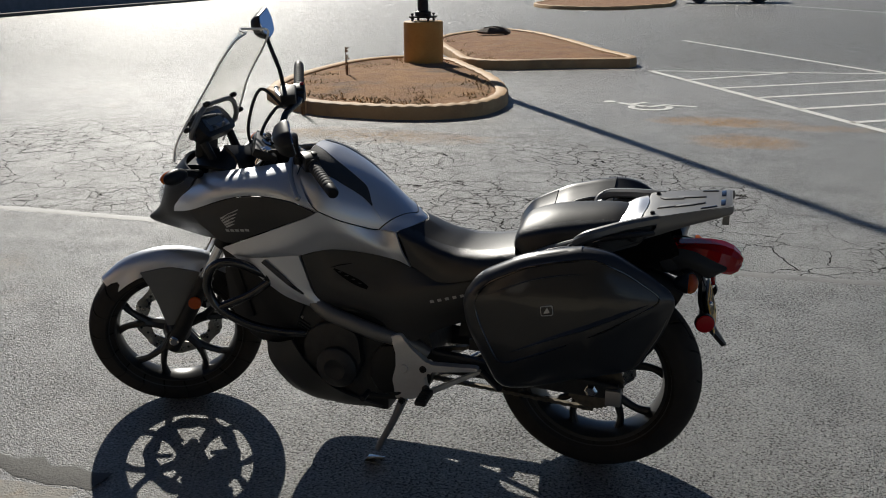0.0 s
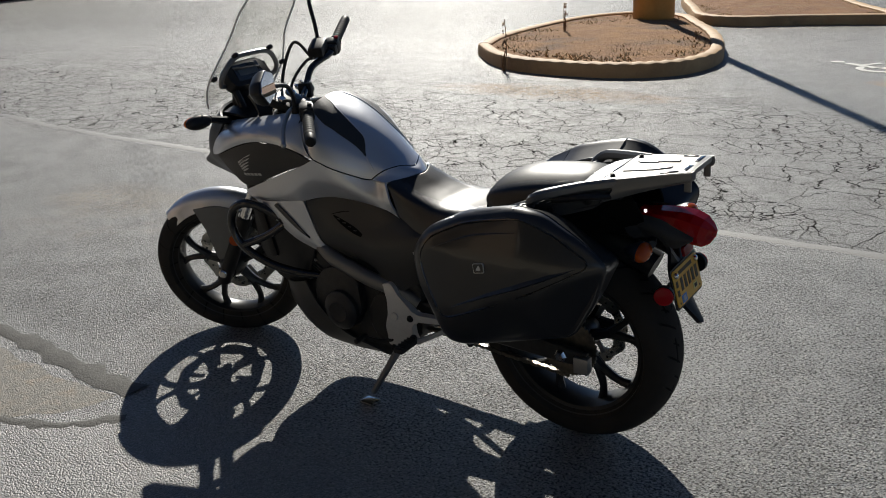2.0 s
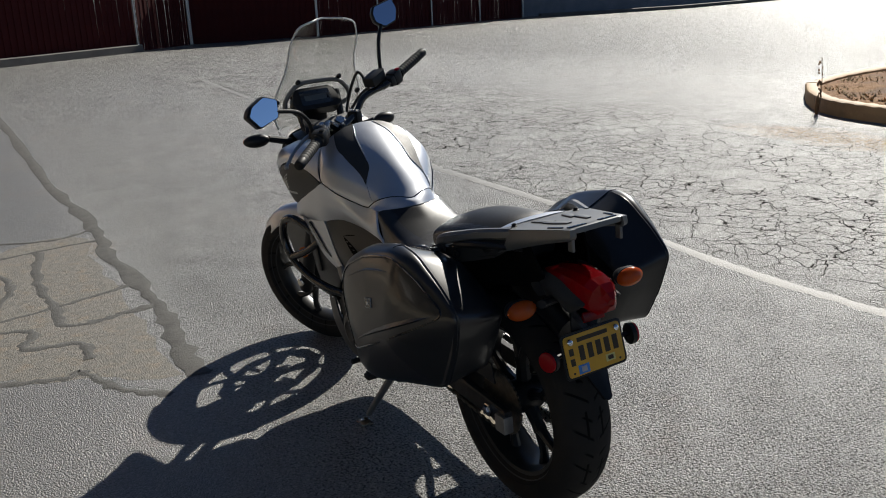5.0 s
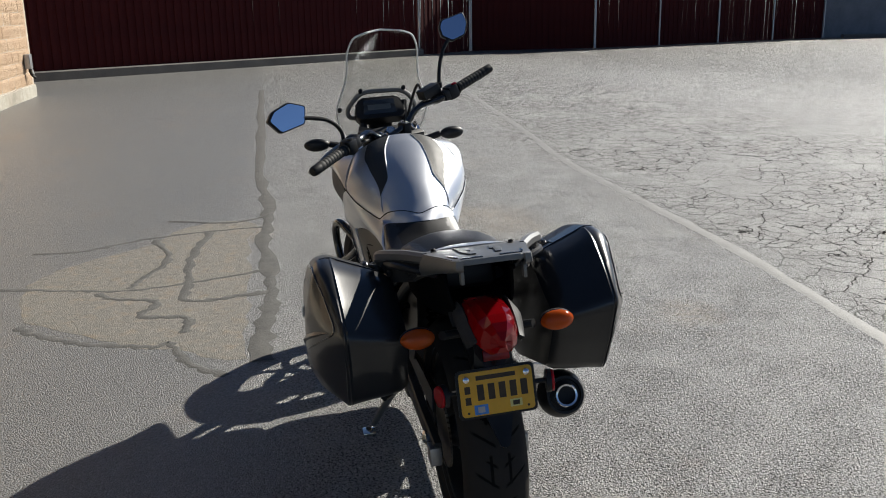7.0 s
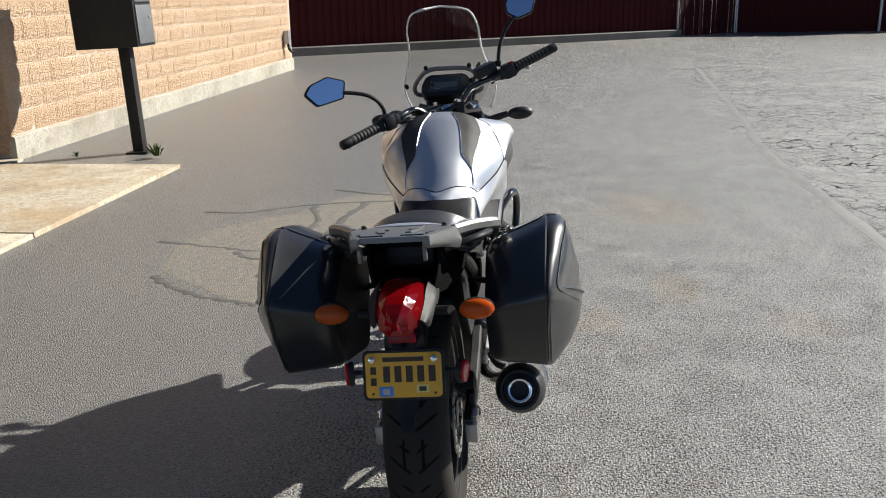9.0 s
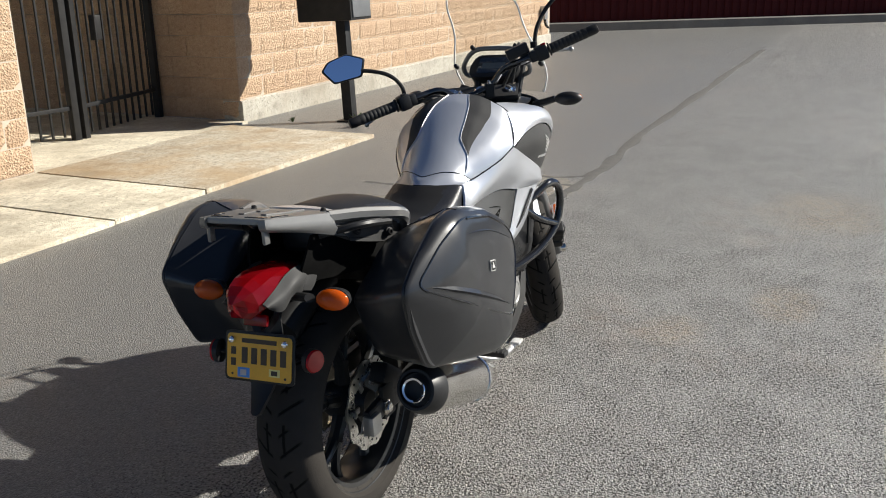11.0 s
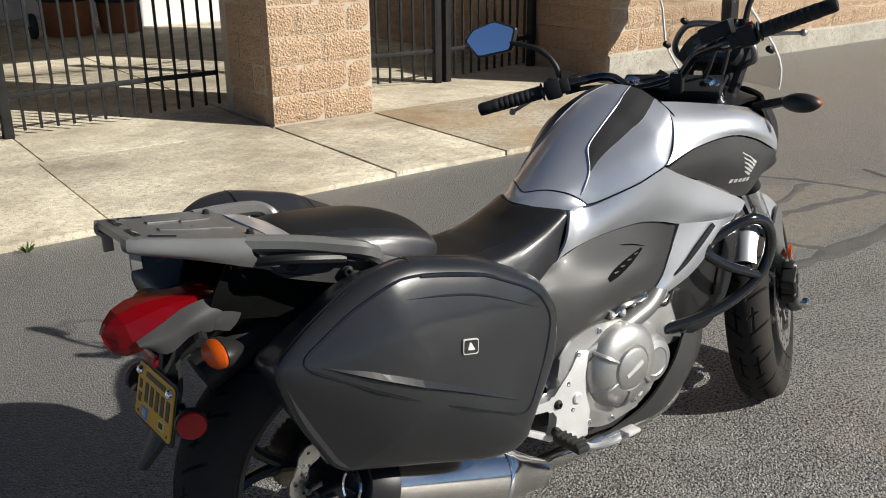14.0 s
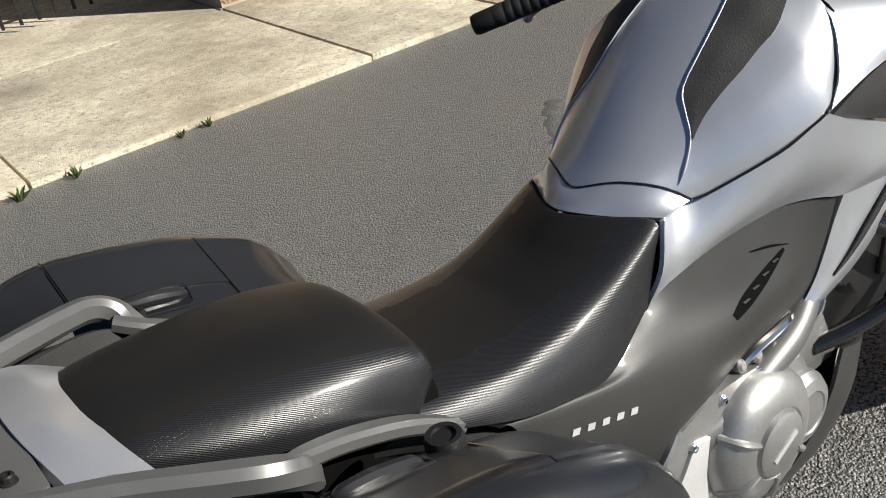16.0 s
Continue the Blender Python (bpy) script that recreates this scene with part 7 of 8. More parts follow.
# radiator
bm = bmesh.new()
box(bm, (1.205, 0, 0.545), (0.035, 0.27, 0.24), 0.006, Matrix.Rotation(radians(14), 3, "Y"))
radiator = part("radiator", bm, PLASTIC, bike)
for k in range(14):
    bm = bmesh.new()
    box(bm, (1.222 + 0.0042 * (k - 7), 0, 0.44 + 0.0155 * k), (0.012, 0.24, 0.004), 0, Matrix.Rotation(radians(14), 3, "Y"))
    part("radiator_fin", bm, ENGINE_DARK, radiator)
for s in (-1, 1):
    bm = bmesh.new()
    side_plate(bm, [(0.98, 0.70), (1.20, 0.68), (1.255, 0.60), (1.245, 0.45), (1.17, 0.35), (1.04, 0.34), (0.97, 0.52)], s * 0.112, s * 0.128, 0.006, 0.03)
    part("radiator_shroud", bm, PLASTIC, bike)
    # crash bar
    bm = bmesh.new()
    tube(bm, flip([(1.00, 0.120, 0.54), (1.09, 0.165, 0.60), (1.17, 0.205, 0.645), (1.235, 0.222, 0.63), (1.262, 0.224, 0.565), (1.235, 0.214, 0.49), (1.15, 0.188, 0.43), (1.06, 0.155, 0.40), (0.985, 0.12, 0.385)], s), 0.0145, 12, 6)
    crash = part("crash_bar", bm, GLOSS_BLACK, bike, "black tubular crash bar")
    bm = bmesh.new()
    tube(bm, flip([(1.06, 0.155, 0.585), (1.14, 0.185, 0.53), (1.235, 0.214, 0.49)], s), 0.0135, 12, 6)
    part("cross_tube", bm, GLOSS_BLACK, crash)
    bm = bmesh.new()
    rod(bm, flip([(1.045, 0.146, 0.570)], s)[0], flip([(1.085, 0.164, 0.597)], s)[0], 0.019, 14)
    part("bar_clamp", bm, BLACK_IRON, crash)
    # rider peg bracket
    bm = bmesh.new()
    side_plate(bm, [(0.685, 0.428), (0.649, 0.437), (0.621, 0.397), (0.564, 0.345), (0.408, 0.351), (0.406, 0.34), (0.56, 0.32), (0.585, 0.3), (0.573, 0.265), (0.562, 0.241), (0.621, 0.22), (0.678, 0.215), (0.683, 0.283), (0.67, 0.325), (0.668, 0.375)], s * 0.135, s * 0.160, 0.005, 0.008)
    brk = part("peg_bracket", bm, PALE_CAST, bike, "pale cast footpeg bracket with a three-cornered window")
    bm = bmesh.new()
    side_plate(bm, [(0.575, 0.25), (0.404, 0.342), (0.398, 0.333), (0.564, 0.237)], s * 0.138, s * 0.156, 0.003, 0.004)
    part("bracket_strut", bm, PALE_CAST, brk)
    bm = bmesh.new()
    knob(bm, (0.642, s * 0.160, 0.324), (0, s, 0), [(0.0135, -0.004), (0.0135, 0.004), (0.011, 0.006), (0.0001, 0.006)], 20)
    part("bracket_cap", bm, PALE_CAST, brk)
    for x, z in ((0.581, 0.328), (0.581 + 0.075, 0.328 - 0.118)):
        bm = bmesh.new()
        bolt(bm, (x, s * 0.160, z), (0, s, 0), 0.009)
        part("bracket_bolt", bm, BLACK_IRON, brk)
    bm = bmesh.new()
    rod(bm, (0.575, s * 0.16, 0.262), (0.562, s * 0.185, 0.268), 0.012, 10)
    box(bm, (0.558, s * 0.225, 0.268), (0.035, 0.082, 0.016), 0.005)
    for k in range(5):
        box(bm, (0.558, s * (0.195 + 0.015 * k), 0.2775), (0.030, 0.006, 0.006), 0.001)
    part("footpeg", bm, RUBBER, bike, "ribbed rubber footpeg")
    bm = bmesh.new()
    tube(bm, flip([(0.395, 0.150, 0.338), (0.36, 0.170, 0.32), (0.33, 0.20, 0.318)], s), 0.011, 10)
    part("passenger_peg", bm, PLASTIC, bike)
# brake pedal, gear lever
bm = bmesh.new()
tube(bm, [(0.60, -0.150, 0.235), (0.66, -0.185, 0.205), (0.70, -0.215, 0.215), (0.735, -0.225, 0.228)], 0.0075, 8)
box(bm, (0.745, -0.228, 0.232), (0.04, 0.03, 0.01), 0.003)
part("brake_pedal", bm, PALE_CAST, bike, "silver brake pedal")
bm = bmesh.new()
tube(bm, [(0.62, 0.145, 0.25), (0.70, 0.165, 0.225), (0.76, 0.185, 0.235)], 0.0065, 8)
rod(bm, (0.76, 0.175, 0.236), (0.76, 0.225, 0.236), 0.009, 10)
part("gear_lever", bm, BLACK_IRON, bike)

# side stand, down to the ground on the left
inv = bike.matrix_basis.inverted()
foot = inv @ Vector((0.727, 0.240, 0.012))
bm = bmesh.new()
tube(bm, [(0.66, 0.115, 0.205), (0.685, 0.155, 0.14), tuple(foot + Vector((0, -0.01, 0.02)))], [0.015, 0.012, 0.010], 10)
stand = part("side_stand", bm, SATIN, bike, "dark side stand resting on the asphalt")
bm = bmesh.new()
m = inv @ pose(0.729, 0.246, 0.006)
vs = box(bm, (0, 0, 0), (0.055, 0.045, 0.010), 0.003)
bmesh.ops.transform(bm, matrix=m, verts=bm.verts)
part("stand_foot", bm, STEEL, stand)
bm = bmesh.new()
coil = [(0.63 + 0.0028 * k, 0.128 + 0.001 * k + 0.007 * math.cos(k * 1.6), 0.235 - 0.0045 * k + 0.007 * math.sin(k * 1.6)) for k in range(24)]
tube(bm, coil, 0.0022, 5, 2)
part("stand_spring", bm, STEEL, stand)

# exhaust
bm = bmesh.new()
tube(bm, [(1.10, -0.03, 0.40), (1.14, -0.06, 0.30), (1.06, -0.09, 0.175), (0.90, -0.10, 0.15), (0.70, -0.11, 0.155), (0.55, -0.15, 0.19), (0.45, -0.205, 0.235), (0.385, -0.232, 0.268)], [0.021] * 6 + [0.024, 0.03], 14, 6)
exhaust = part("exhaust_pipe", bm, STEEL, bike, "steel exhaust pipe")
e0, e1 = Vector((0.395, -0.250, 0.268)), Vector((0.004, -0.243, 0.396))
ln = (e1 - e0).length
bm = bmesh.new()
knob(bm, e0, e1 - e0, [(0.03, -0.05), (0.040, 0.0), (0.056, 0.05), (0.062, 0.07), (0.064, 0.09), (0.064, ln - 0.055)], 36)
muffler = part("muffler", bm, STEEL, bike, "polished steel muffler")
bm = bmesh.new()
knob(bm, e0, e1 - e0, [(0.0655, 0.082), (0.0665, 0.086), (0.0655, 0.092)], 36)
part("muffler_band", bm, CHROME, muffler)
bm = bmesh.new()
knob(bm, e0, e1 - e0, [(0.0645, ln - 0.055), (0.0645, ln - 0.05), (0.058, ln - 0.02), (0.050, ln - 0.004), (0.043, ln - 0.004), (0.040, ln - 0.012), (0.032, ln - 0.014)], 36)
part("muffler_cap", bm, PLASTIC, muffler, "black muffler end cap")
bm = bmesh.new()
knob(bm, e0, e1 - e0, [(0.030, ln - 0.03), (0.031, ln + 0.006), (0.029, ln + 0.009), (0.024, ln + 0.008), (0.023, ln - 0.06), (0.0001, ln - 0.06)], 30)
part("outlet_tube", bm, CHROME, muffler, "chrome outlet")

# swingarm, shock, chain
RW, RR = Vector((0.073, 0, 0.311)), 0.311
for s in (-1, 1):
    bm = bmesh.new()
    rings = []
    for x, z, h, y, w in ((0.60, 0.335, 0.075, 0.10, 0.03), (0.40, 0.325, 0.06, 0.105, 0.028), (0.18, 0.312, 0.055, 0.108, 0.026), (0.06, 0.305, 0.05, 0.108, 0.024), (-0.005, 0.303, 0.04, 0.108, 0.022)):
        rings.append([Vector((x, s * y + a * w / 2, z + b * h / 2)) for a, b in ((-1, -0.8), (-0.7, -1), (0.7, -1), (1, -0.8), (1, 0.8), (0.7, 1), (-0.7, 1), (-1, 0.8))])
    ring_faces(bm, rings)
    arm = part("swingarm", bm, ENGINE_DARK, bike, "dark swingarm")
    bm = bmesh.new()
    box(bm, (0.008, s * 0.116, 0.288), (0.045, 0.03, 0.05), 0.004)
    part("axle_block", bm, ALLOY, arm, "bare aluminium axle block")
    bm = bmesh.new()
    knob(bm, (0.072, s * 0.12, 0.305), (0, s, 0), [(0.020, 0), (0.020, 0.008), (0.014, 0.012), (0.012, 0.016), (0.0001, 0.016)], 6)
    part("axle_nut", bm, STEEL, arm)
chain_pts = [(0.66, 0.075, 0.30 + 0.035), (0.40, 0.075, 0.385), (0.072, 0.075, 0.305 + 0.088)]
lower = [(0.66, 0.075, 0.265), (0.40, 0.075, 0.245), (0.072, 0.075, 0.305 - 0.088)]
for line in (chain_pts, lower):
    bm = bmesh.new()
    p = smooth_path(line, 22)
    for k, (a, c) in enumerate(zip(p, p[1:])):
        d = c - a
        box(bm, (a + c) / 2, (d.length * 1.04, 0.010 if k % 2 else 0.016, 0.011), 0, Matrix.Rotation(-math.atan2(d.z, d.x), 3, "Y"))
    part("drive_chain", bm, GOLD_CHAIN, bike, "oily steel drive chain")
bm = bmesh.new()
shell(bm, [[(0.45, 0.095, 0.415), (0.25, 0.098, 0.43), (0.08, 0.098, 0.43)], [(0.45, 0.100, 0.38), (0.25, 0.104, 0.385), (0.06, 0.104, 0.38)]], 10, 2, 0.004, (0, 1, 0))
part("chain_guard", bm, PLASTIC, bike)
bm = bmesh.new()
coil = [(0.42 + 0.0009 * k, 0.032 * math.cos(k * 0.7), 0.40 + 0.0021 * k + 0.032 * 0.2 * math.sin(k * 0.7)) for k in range(90)]
tube(bm, coil, 0.006, 6, 1)
part("shock_spring", bm, GLOSS_BLACK, bike)
bm = bmesh.new()
tube(bm, [(0.04, 0, 0.655), (-0.05, 0, 0.63), (-0.16, 0, 0.58)], 0.04, 12)
part("wheel_hugger", bm, PLASTIC, bike)


# ---- wheels ----
def wheel(name, m, r, hw, rim_r, label, disc_side, disc_r, sprocket=False):
    """Built round its own z axis, then laid on its side."""
    root = base(name, "", "", m)
    root.parent = bike
    tagged(root, label)
    bm = bmesh.new()
    prof = [(rim_r - 0.012, -hw * 0.66), (rim_r + 0.006, -hw * 0.80)]
    for k in range(15):
        a = radians(-98 + 196 * k / 14)
        rr = rim_r + 0.014 + (r - rim_r - 0.014) * max(0.0, math.cos(a)) ** 0.62 if abs(a) < math.pi / 2 else rim_r + 0.014
        prof.append((rr, hw * math.sin(a)))
    prof += [(rim_r + 0.006, hw * 0.80), (rim_r - 0.012, hw * 0.66)]
    lathe(bm, prof, 72, cap=False)
    part("tyre", bm, TYRE, root, "black road tyre with slanted grooves")
    bm = bmesh.new()
    w = hw * 0.80
    lathe(bm, [(rim_r + 0.004, -w), (rim_r + 0.010, -w - 0.003), (rim_r + 0.006, -w + 0.004), (rim_r - 0.016, -w + 0.010), (rim_r - 0.024, -w * 0.4), (rim_r - 0.024, w * 0.4), (rim_r - 0.016, w - 0.010), (rim_r + 0.006, w - 0.004), (rim_r + 0.010, w + 0.003), (rim_r + 0.004, w), (rim_r - 0.004, w * 0.5), (rim_r - 0.004, -w * 0.5), (rim_r + 0.004, -w)], 72, cap=False)
    part("rim", bm, BLACK_RIM, root, "black cast rim")
    bm = bmesh.new()
    lathe(bm, [(0.018, -0.075), (0.032, -0.075), (0.040, -0.05), (0.048, -0.03), (0.048, 0.03), (0.040, 0.05), (0.032, 0.075), (0.018, 0.075)], 28, cap=True)
    part("hub", bm, BLACK_RIM, root)
    for k in range(5):
        a = 2 * math.pi * k / 5 + 0.3
        bm = bmesh.new()
        fork_r = rim_r * 0.50
        def at(rad, ang):
            return Vector((rad * math.cos(ang), rad * math.sin(ang), 0))
        tube(bm, [at(0.040, a), at(fork_r * 0.75, a), at(fork_r, a)], [0.019, 0.0155, 0.017], 8, 3, 1.3)
        for d in (-1, 1):
            tube(bm, [at(fork_r * 0.86, a), at(rim_r * 0.75, a + d * 0.17), at(rim_r - 0.014, a + d * 0.30)], [0.014, 0.011, 0.014], 8, 3, 1.2)
        part("spoke", bm, BLACK_RIM, root)
    # wavy drilled disc
    bm = bmesh.new()
    n, zz = 120, disc_side * (0.062 if not sprocket else 0.075)
    inner_r = disc_r * 0.70
    top, bot = [], []
    for z_, store in ((zz - 0.0022, bot), (zz + 0.0022, top)):
        for i in range(n):
            a = 2 * math.pi * i / n
            ro = disc_r - 0.006 * (0.5 + 0.5 * math.tanh(4 * math.sin(10 * a)))
            ri = inner_r + 0.004 * math.sin(10 * a + 1.0)
            store.append((bm.verts.new((ro * math.cos(a), ro * math.sin(a), z_)), bm.verts.new((ri * math.cos(a), ri * math.sin(a), z_))))
    for i in range(n):
        j = (i + 1) % n
        bm.faces.new((top[i][0], top[j][0], top[j][1], top[i][1]))
        bm.faces.new((bot[i][0], bot[i][1], bot[j][1], bot[j][0]))
        bm.faces.new((top[i][0], bot[i][0], bot[j][0], top[j][0]))
        bm.faces.new((top[i][1], top[j][1], bot[j][1], bot[i][1]))
    disc = part("brake_disc", bm, DISC, root, "wavy drilled brake disc")
    bm = bmesh.new()
    for i in range(30):
        a = 2 * math.pi * i / 30
        rr = disc_r * (0.78, 0.86, 0.93)[i % 3] - 0.004
        rod(bm, (rr * math.cos(a), rr * math.sin(a), zz - 0.0032), (rr * math.cos(a), rr * math.sin(a), zz + 0.0032), disc_r * 0.028, 8)
    part("disc_holes", bm, GLOSS_BLACK, disc)
    for i in range(6):
        a = 2 * math.pi * i / 6
        bm = bmesh.new()
        box(bm, (inner_r * 0.80 * math.cos(a), inner_r * 0.80 * math.sin(a), zz - disc_side * 0.006), (inner_r * 0.52, 0.016, 0.006), 0.002, Matrix.Rotation(a, 3, "Z"))
        knob(bm, (inner_r * 0.96 * math.cos(a), inner_r * 0.96 * math.sin(a), zz), (0, 0, disc_side), [(0.008, -0.004), (0.008, 0.005), (0.004, 0.006)], 10)
        part("disc_carrier", bm, ALLOY, root)
    if sprocket:
        bm = bmesh.new()
        n = 84
        rings = []
        for z_, ro in ((-0.003, 0), (0.003, 0)):
            rings.append([Vector(((0.088 + 0.005 * (k % 2)) * math.cos(2 * math.pi * k / n), (0.088 + 0.005 * (k % 2)) * math.sin(2 * math.pi * k / n), -disc_side * 0.075 + z_)) for k in range(n)])
        ring_faces(bm, rings)
        part("sprocket", bm, GOLD_CHAIN, root)
    return root


wheel("rear_wheel", pose(RW.x, RW.y, RW.z, 90, 0, 0), RR, 0.080, 0.222, "rear wheel", 1, 0.120, True)
# caliper on the right of the rear disc
bm = bmesh.new()
box(bm, (0.127, -0.098, 0.365), (0.10, 0.05, 0.055), 0.012, Matrix.Rotation(radians(35), 3, "Y"))
box(bm, (0.092, -0.115, 0.318), (0.06, 0.016, 0.09), 0.006)
part("rear_caliper", bm, BLACK_IRON, bike)

# ---- steered front end ----
STEER, CAMBER = 27.0, 8.4
FW = Vector((1.558, -0.010, 0.290))
head = Vector((1.135, 0.0, 0.96))
steer = Matrix.Rotation(radians(STEER), 3, "Z")
fwd, lft = steer @ Vector((1, 0, 0)), steer @ Vector((0, 1, 0))
# the raked fork tips the turned wheel over
tip = steer @ Matrix.Rotation(radians(-CAMBER), 3, "X")
wlft, wup = tip @ Vector((0, 1, 0)), tip @ Vector((0, 0, 1))
wheel("front_wheel", Matrix.Translation(FW) @ Matrix.Rotation(radians(STEER), 4, "Z") @ Matrix.Rotation(radians(-CAMBER), 4, "X") @ Matrix.Rotation(radians(90), 4, "X"), 0.298, 0.060, 0.222, "steered front wheel", 1, 0.155)
for s in (-1, 1):
    lo, hi = FW + wlft * 0.092 * s, head + lft * 0.098 * s + Vector((0.0, 0, 0.0))
    d = (hi - lo).normalized()
    bm = bmesh.new()
    rod(bm, lo - d * 0.03, lo + d * 0.30, 0.027, 18, 0.025)
    leg = part("fork_slider", bm, BLACK_IRON if s > 0 else SATIN, bike, "fork leg")
    bm = bmesh.new()
    rod(bm, lo + d * 0.28, hi, 0.0205, 16)
    part("fork_tube", bm, CHROME, leg, "chrome fork tube")
    bm = bmesh.new()
    rod(bm, lo + d * 0.44, lo + d * 0.62, 0.027, 16)
    part("fork_cover", bm, PLASTIC, leg)
    bm = bmesh.new()
    knob(bm, hi, d, [(0.024, -0.03), (0.024, 0.012), (0.015, 0.016), (0.012, 0.024), (0.0001, 0.024)], 16)
    part("fork_cap", bm, CHROME, leg)
    bm = bmesh.new()
    c = lo + d * 0.20 + lft * 0.036 * s
    rod(bm, c, c + lft * 0.008 * s, 0.021, 16)
    part("fork_reflector", bm, AMBER_LENS, leg, "amber side reflector")
# caliper on the right
bm = bmesh.new()
cal = FW - lft * 0.085 - fwd * 0.10 + Vector((0, 0, 0.085))
turn = steer @ Matrix.Rotation(radians(-35), 3, "Y")
for z, w in ((-0.032, 0.060), (0.0, 0.050), (0.032, 0.060)):
    box(bm, cal + turn @ Vector((0, 0, z)), (w, 0.044, 0.036), 0.012, turn, 3)
box(bm, cal + turn @ Vector((0.030, 0.006, 0.0)), (0.026, 0.030, 0.112), 0.008, turn)
caliper = part("front_caliper", bm, BLACK_IRON, bike, "black two-piston brake caliper")
for z in (-0.032, 0.032):
    bm = bmesh.new()
    knob(bm, cal + turn @ Vector((0, -0.020, z)), turn @ Vector((0, -1, 0)), [(0.016, 0), (0.0155, 0.004), (0.013, 0.006), (0.0001, 0.006)], 18)
    part("piston_cap", bm, ENGINE_DARK, caliper)
for z in (-0.046, 0.046):
    bm = bmesh.new()
    bolt(bm, cal + turn @ Vector((0.032, -0.008, z)), turn @ Vector((0, -1, 0)), 0.006)
    part("caliper_bolt", bm, ALLOY, caliper)
for s in (-1, 1):
    bm = bmesh.new()
    knob(bm, FW + lft * 0.11 * s, lft * s, [(0.016, -0.03), (0.016, 0.02), (0.011, 0.024), (0.0001, 0.024)], 14)
    part("front_axle_cap", bm, STEEL, bike)
# front mudguard
bm = bmesh.new()
curves = []
for a in (44, 58, 72, 90, 108, 126, 144):
    r = 0.306
    c = FW + fwd * r * math.cos(radians(a)) + wup * (r * math.sin(radians(a)) + 0.012)
    rad = (c - FW).normalized()
    w = 0.066 if 50 < a < 120 else 0.056
    curves.append([c + wlft * w * b - rad * (0.06 * abs(b) ** 2.2) for b in [-1 + 0.2 * k for k in range(11)]])
shell(bm, curves, 16, 4, 0.005, (0, 0, 1))
guard = part("front_mudguard", bm, SILVER, bike, "silver front mudguard")
for s in (-1, 1):
    bm = bmesh.new()
    p0 = FW + wlft * 0.074 * s
    shell(bm, [[p0 + fwd * 0.08 + wup * 0.265, p0 - fwd * 0.02 + wup * 0.275, p0 - fwd * 0.15 + wup * 0.235],
               [p0 + fwd * 0.05 + wup * 0.18, p0 - fwd * 0.03 + wup * 0.18, p0 - fwd * 0.11 + wup * 0.16],
               [p0 + wlft * 0.012 * s + fwd * 0.02 + wup * 0.06, p0 + wlft * 0.012 * s - fwd * 0.01 + wup * 0.06, p0 + wlft * 0.012 * s - fwd * 0.04 + wup * 0.06]], 10, 3, 0.006, tuple(lft * s))
    part("mudguard_stay", bm, SATIN, guard)

# yokes and handlebar
bm = bmesh.new()
for h, t in ((0.0, 0.03), (-0.17, 0.035)):
    dd = (head - FW).normalized()
    c = head + Vector((dd.x, dd.y, dd.z)) * h
    box(bm, c, (0.075, 0.25, t), 0.01, steer @ Matrix.Rotation(radians(-27), 3, "Y"))
part("fork_yoke", bm, BLACK_IRON, bike)
GR, GL = Vector((1.178, -0.364, 1.148)), Vector((0.788, 0.287, 0.928))
ax_r = (Vector((1.125, -0.245, 1.101)) - GR).normalized()
ax_l = (Vector((0.872, 0.200, 0.960)) - GL).normalized()
ri, li = GR + ax_r * 0.165, GL + ax_l * 0.165
clamp_r, clamp_l = Vector((1.095, -0.045, 0.990)), Vector((1.045, 0.04, 0.962))
bm = bmesh.new()
tube(bm, [GR, ri, ri + ax_r * 0.05, clamp_r + Vector((0.01, -0.05, 0.055)), clamp_r, clamp_l, clamp_l + Vector((-0.035, 0.055, 0.03)), li + ax_l * 0.05, li, GL], 0.0112, 12, 6)
bar = part("handlebar", bm, GLOSS_BLACK, bike, "black handlebar turned to the left")
for c in (clamp_r, clamp_l):
    bm = bmesh.new()
    box(bm, c + Vector((0.004, 0, -0.012)), (0.045, 0.03, 0.05), 0.006, steer)
    part("bar_clamp", bm, BLACK_IRON, bar)
    for k in (-1, 1):
        bm = bmesh.new()
        bolt(bm, c + fwd * 0.014 * k + Vector((0.004, 0, 0.012)), (0, 0, 1), 0.006)
        part("clamp_bolt", bm, CHROME, bar)
for e, a, nm in ((GR, ax_r, "throttle_grip"), (GL, ax_l, "left_grip")):
    bm = bmesh.new()
    prof = [(0.012, 0.0), (0.0165, 0.002)]
    for k in range(9):
        prof += [(0.0172, 0.008 + 0.0135 * k), (0.0172, 0.017 + 0.0135 * k), (0.0166, 0.018 + 0.0135 * k), (0.0166, 0.0205 + 0.0135 * k)]
    prof += [(0.022, 0.131), (0.022, 0.134), (0.012, 0.134)]
    knob(bm, e, a, prof, 20)
    g_ = part(nm, bm, RUBBER, bar, "ribbed black rubber grip")
    bm = bmesh.new()
    knob(bm, e, -a, [(0.0155, -0.004), (0.0165, 0.0), (0.0165, 0.028), (0.014, 0.034), (0.006, 0.036)], 18)
    part("bar_end", bm, BLACK_IRON, g_)
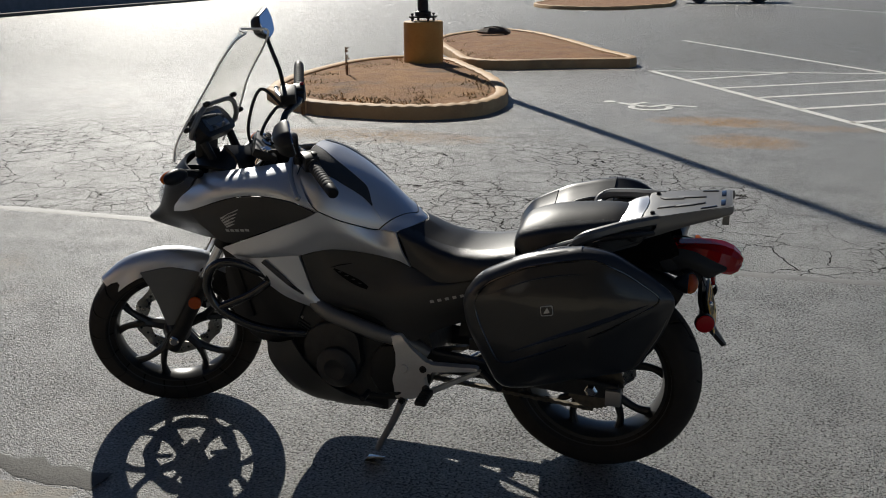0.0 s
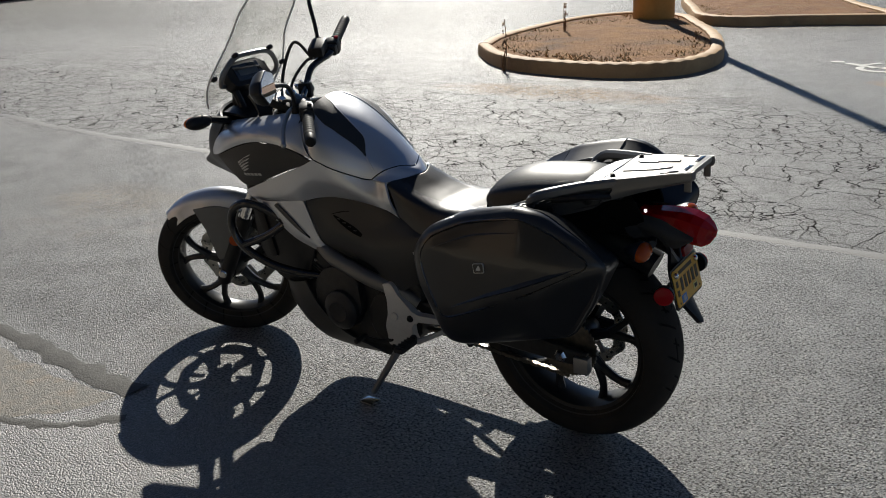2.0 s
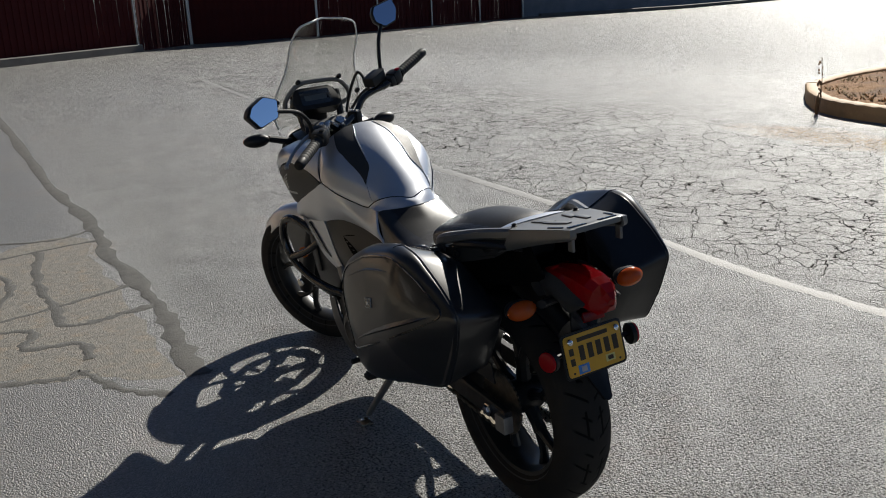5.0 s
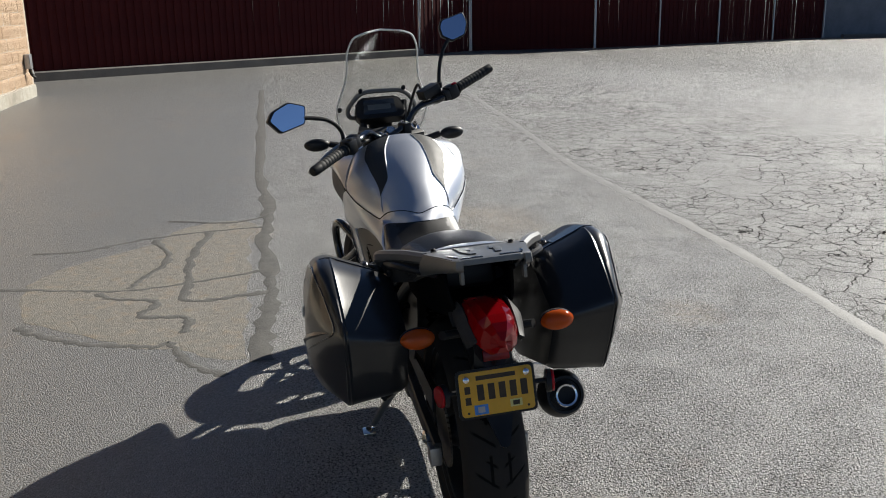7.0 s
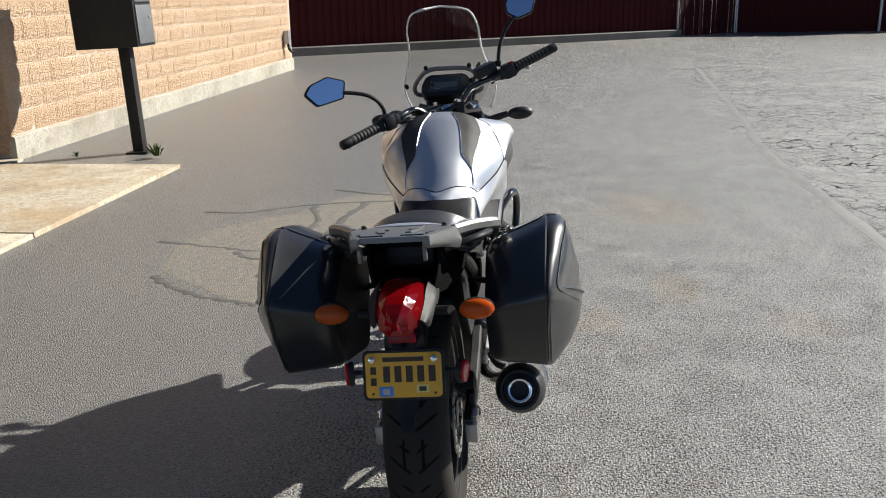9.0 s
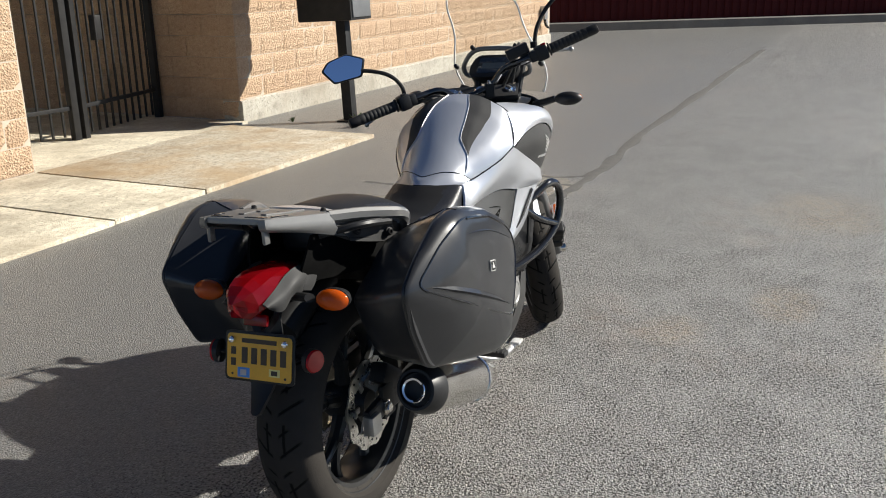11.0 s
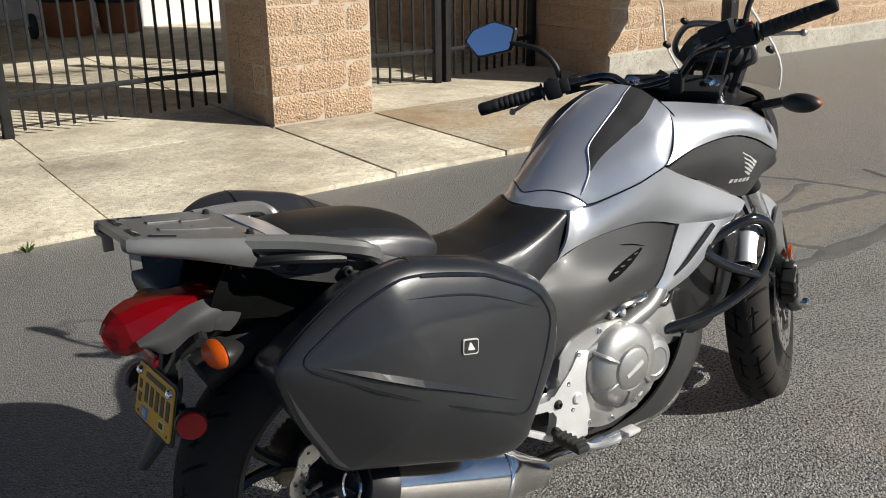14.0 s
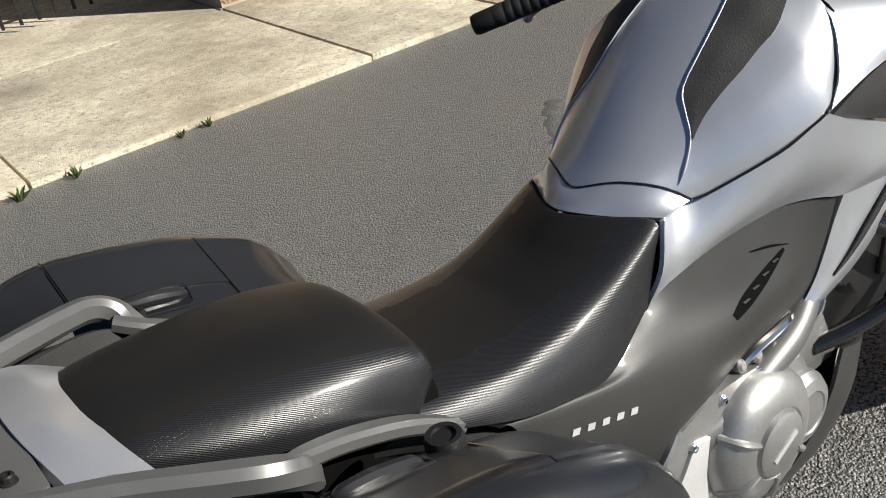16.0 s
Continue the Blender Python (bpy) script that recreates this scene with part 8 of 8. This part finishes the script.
# switch boxes, levers, master cylinder
up = Vector((0, 0, 1))
for e, a, s in ((ri, ax_r, -1), (li, ax_l, 1)):
    rot = a.to_track_quat("X", "Z").to_matrix()
    bm = bmesh.new()
    box(bm, e + a * -0.005, (0.042, 0.046, 0.05), 0.010, rot)
    box(bm, e + a * 0.022, (0.03, 0.04, 0.036), 0.008, rot)
    sw = part("switch_box", bm, PLASTIC, bar, "black switch housing")
    bm = bmesh.new()
    box(bm, e + a * -0.008 + up * 0.026 - fwd * 0.012, (0.016, 0.014, 0.008), 0.002, rot)
    part("switch_button", bm, RED_LENS if s < 0 else PLASTIC, sw, "red kill switch" if s < 0 else "")
    n_ = Vector((a.y, -a.x, 0)).normalized() * s
    if n_.dot(fwd) < 0:
        n_ = -n_
    bm = bmesh.new()
    tube(bm, [e + a * 0.045 + n_ * 0.03, e + a * 0.01 + n_ * 0.055 - up * 0.004, e - a * 0.05 + n_ * 0.074 - up * 0.018, e - a * 0.115 + n_ * 0.080 - up * 0.038], [0.008, 0.0085, 0.007, 0.0065], 8, 5, 0.7)
    blob(bm, e - a * 0.119 + n_ * 0.080 - up * 0.039, (0.009, 0.009, 0.009), u=10, v=6)
    part("lever", bm, ALLOY, bar, "bare alloy hand lever")
    bm = bmesh.new()
    box(bm, e + a * 0.048 + n_ * 0.022, (0.03, 0.045, 0.03), 0.006, rot)
    part("lever_perch", bm, BLACK_IRON, bar)
bm = bmesh.new()
box(bm, ri + ax_r * 0.075 + up * 0.035 + fwd * 0.03, (0.075, 0.05, 0.035), 0.006, ax_r.to_track_quat("X", "Z").to_matrix())
part("brake_reservoir", bm, PLASTIC, bar, "black brake fluid reservoir")
for pts in ([ri + ax_r * 0.08 + fwd * 0.05, (1.20, -0.12, 1.12), (1.235, -0.08, 1.0), (1.20, -0.06, 0.90)],
            [ri + ax_r * 0.04 + fwd * 0.03 - up * 0.02, (1.15, -0.12, 1.06), (1.18, -0.06, 0.98), (1.12, 0.0, 0.90)],
            [li + ax_l * 0.05 + fwd * 0.03, (0.98, 0.135, 0.985), (1.06, 0.10, 0.975), (1.14, 0.06, 0.93)],
            [li + ax_l * 0.02 + fwd * 0.02 - up * 0.02, (0.97, 0.12, 0.968), (1.06, 0.07, 0.962), (1.12, 0.03, 0.92)],
            [(1.21, -0.055, 0.88), (1.33, -0.05, 0.70), (1.46, -0.07, 0.50), FW - lft * 0.09 - fwd * 0.06 + up * 0.14]):
    bm = bmesh.new()
    tube(bm, [tuple(p) for p in pts], 0.0055, 8, 8)
    part("control_cable", bm, RUBBER, bar)
bm = bmesh.new()
knob(bm, head + (head - FW).normalized() * 0.015, (head - FW).normalized(), [(0.020, 0), (0.020, 0.008), (0.014, 0.012), (0.0001, 0.012)], 6)
part("stem_nut", bm, CHROME, bar)
bm = bmesh.new()
knob(bm, Vector((1.165, -0.025, 0.945)), (-0.3, 0, 1), [(0.022, -0.03), (0.022, 0.012), (0.018, 0.016), (0.012, 0.016), (0.011, 0.013), (0.0001, 0.013)], 18)
part("ignition_lock", bm, CHROME, bike, "chrome ignition lock")

# mirrors: flat glass in a tapered shell on a bent stem
def mirror(name, c, stem, normal, right, w, h, shape):
    nrm = Vector(normal).normalized()
    u = Vector(right)
    u = (u - nrm * u.dot(nrm)).normalized()
    v = nrm.cross(u).normalized()
    if v.z < 0:
        v = -v
    shape = rounded(shape, 0.07, 3)

    def ring(f, d):
        return [Vector(c) + u * (x * w * f) + v * (y * h * f) + nrm * d for x, y in shape]

    bm = bmesh.new()
    ring_faces(bm, [ring(1.0, 0.004), ring(1.05, 0.0), ring(1.03, -0.014), ring(0.82, -0.032), ring(0.40, -0.044)])
    sh = part(name, bm, PLASTIC, bike, "black wing mirror")
    bm = bmesh.new()
    ring_faces(bm, [ring(0.95, 0.0035), ring(0.94, 0.0060)])
    part("mirror_glass", bm, MIRROR, sh, "mirror glass reflecting the sky, with sky blue in its tint", smooth=False)
    bm = bmesh.new()
    tube(bm, stem, 0.0068, 10, 6)
    rod(bm, stem[0], Vector(stem[0]) + Vector((0, 0, 0.02)), 0.012, 12)
    part("mirror_stem", bm, BLACK_IRON, sh)


mirror("wing_mirror", (0.855, 0.366, 1.088), [(0.930, 0.188, 0.965), (0.925, 0.196, 1.020), (0.905, 0.240, 1.062), (0.874, 0.335, 1.082)], (-0.87, -0.46, 0.16), (0.46, -0.87, 0.08), 0.142, 0.088, [(-0.5, 0.0), (-0.34, 0.30), (0.10, 0.5), (0.5, 0.24), (0.38, -0.38), (-0.26, -0.5)])
mirror("wing_mirror", (1.243, -0.276, 1.313), [(1.150, -0.190, 1.108), (1.165, -0.198, 1.172), (1.20, -0.222, 1.232), (1.238, -0.260, 1.280)], (-0.95, -0.06, 0.25), (0.0, 1.0, 0.0), 0.106, 0.102, [(0.5, 0.0), (0.40, 0.25), (-0.38, 0.49), (-0.5, 0.12), (-0.375, -0.31), (0.087, -0.5), (0.44, -0.31)])
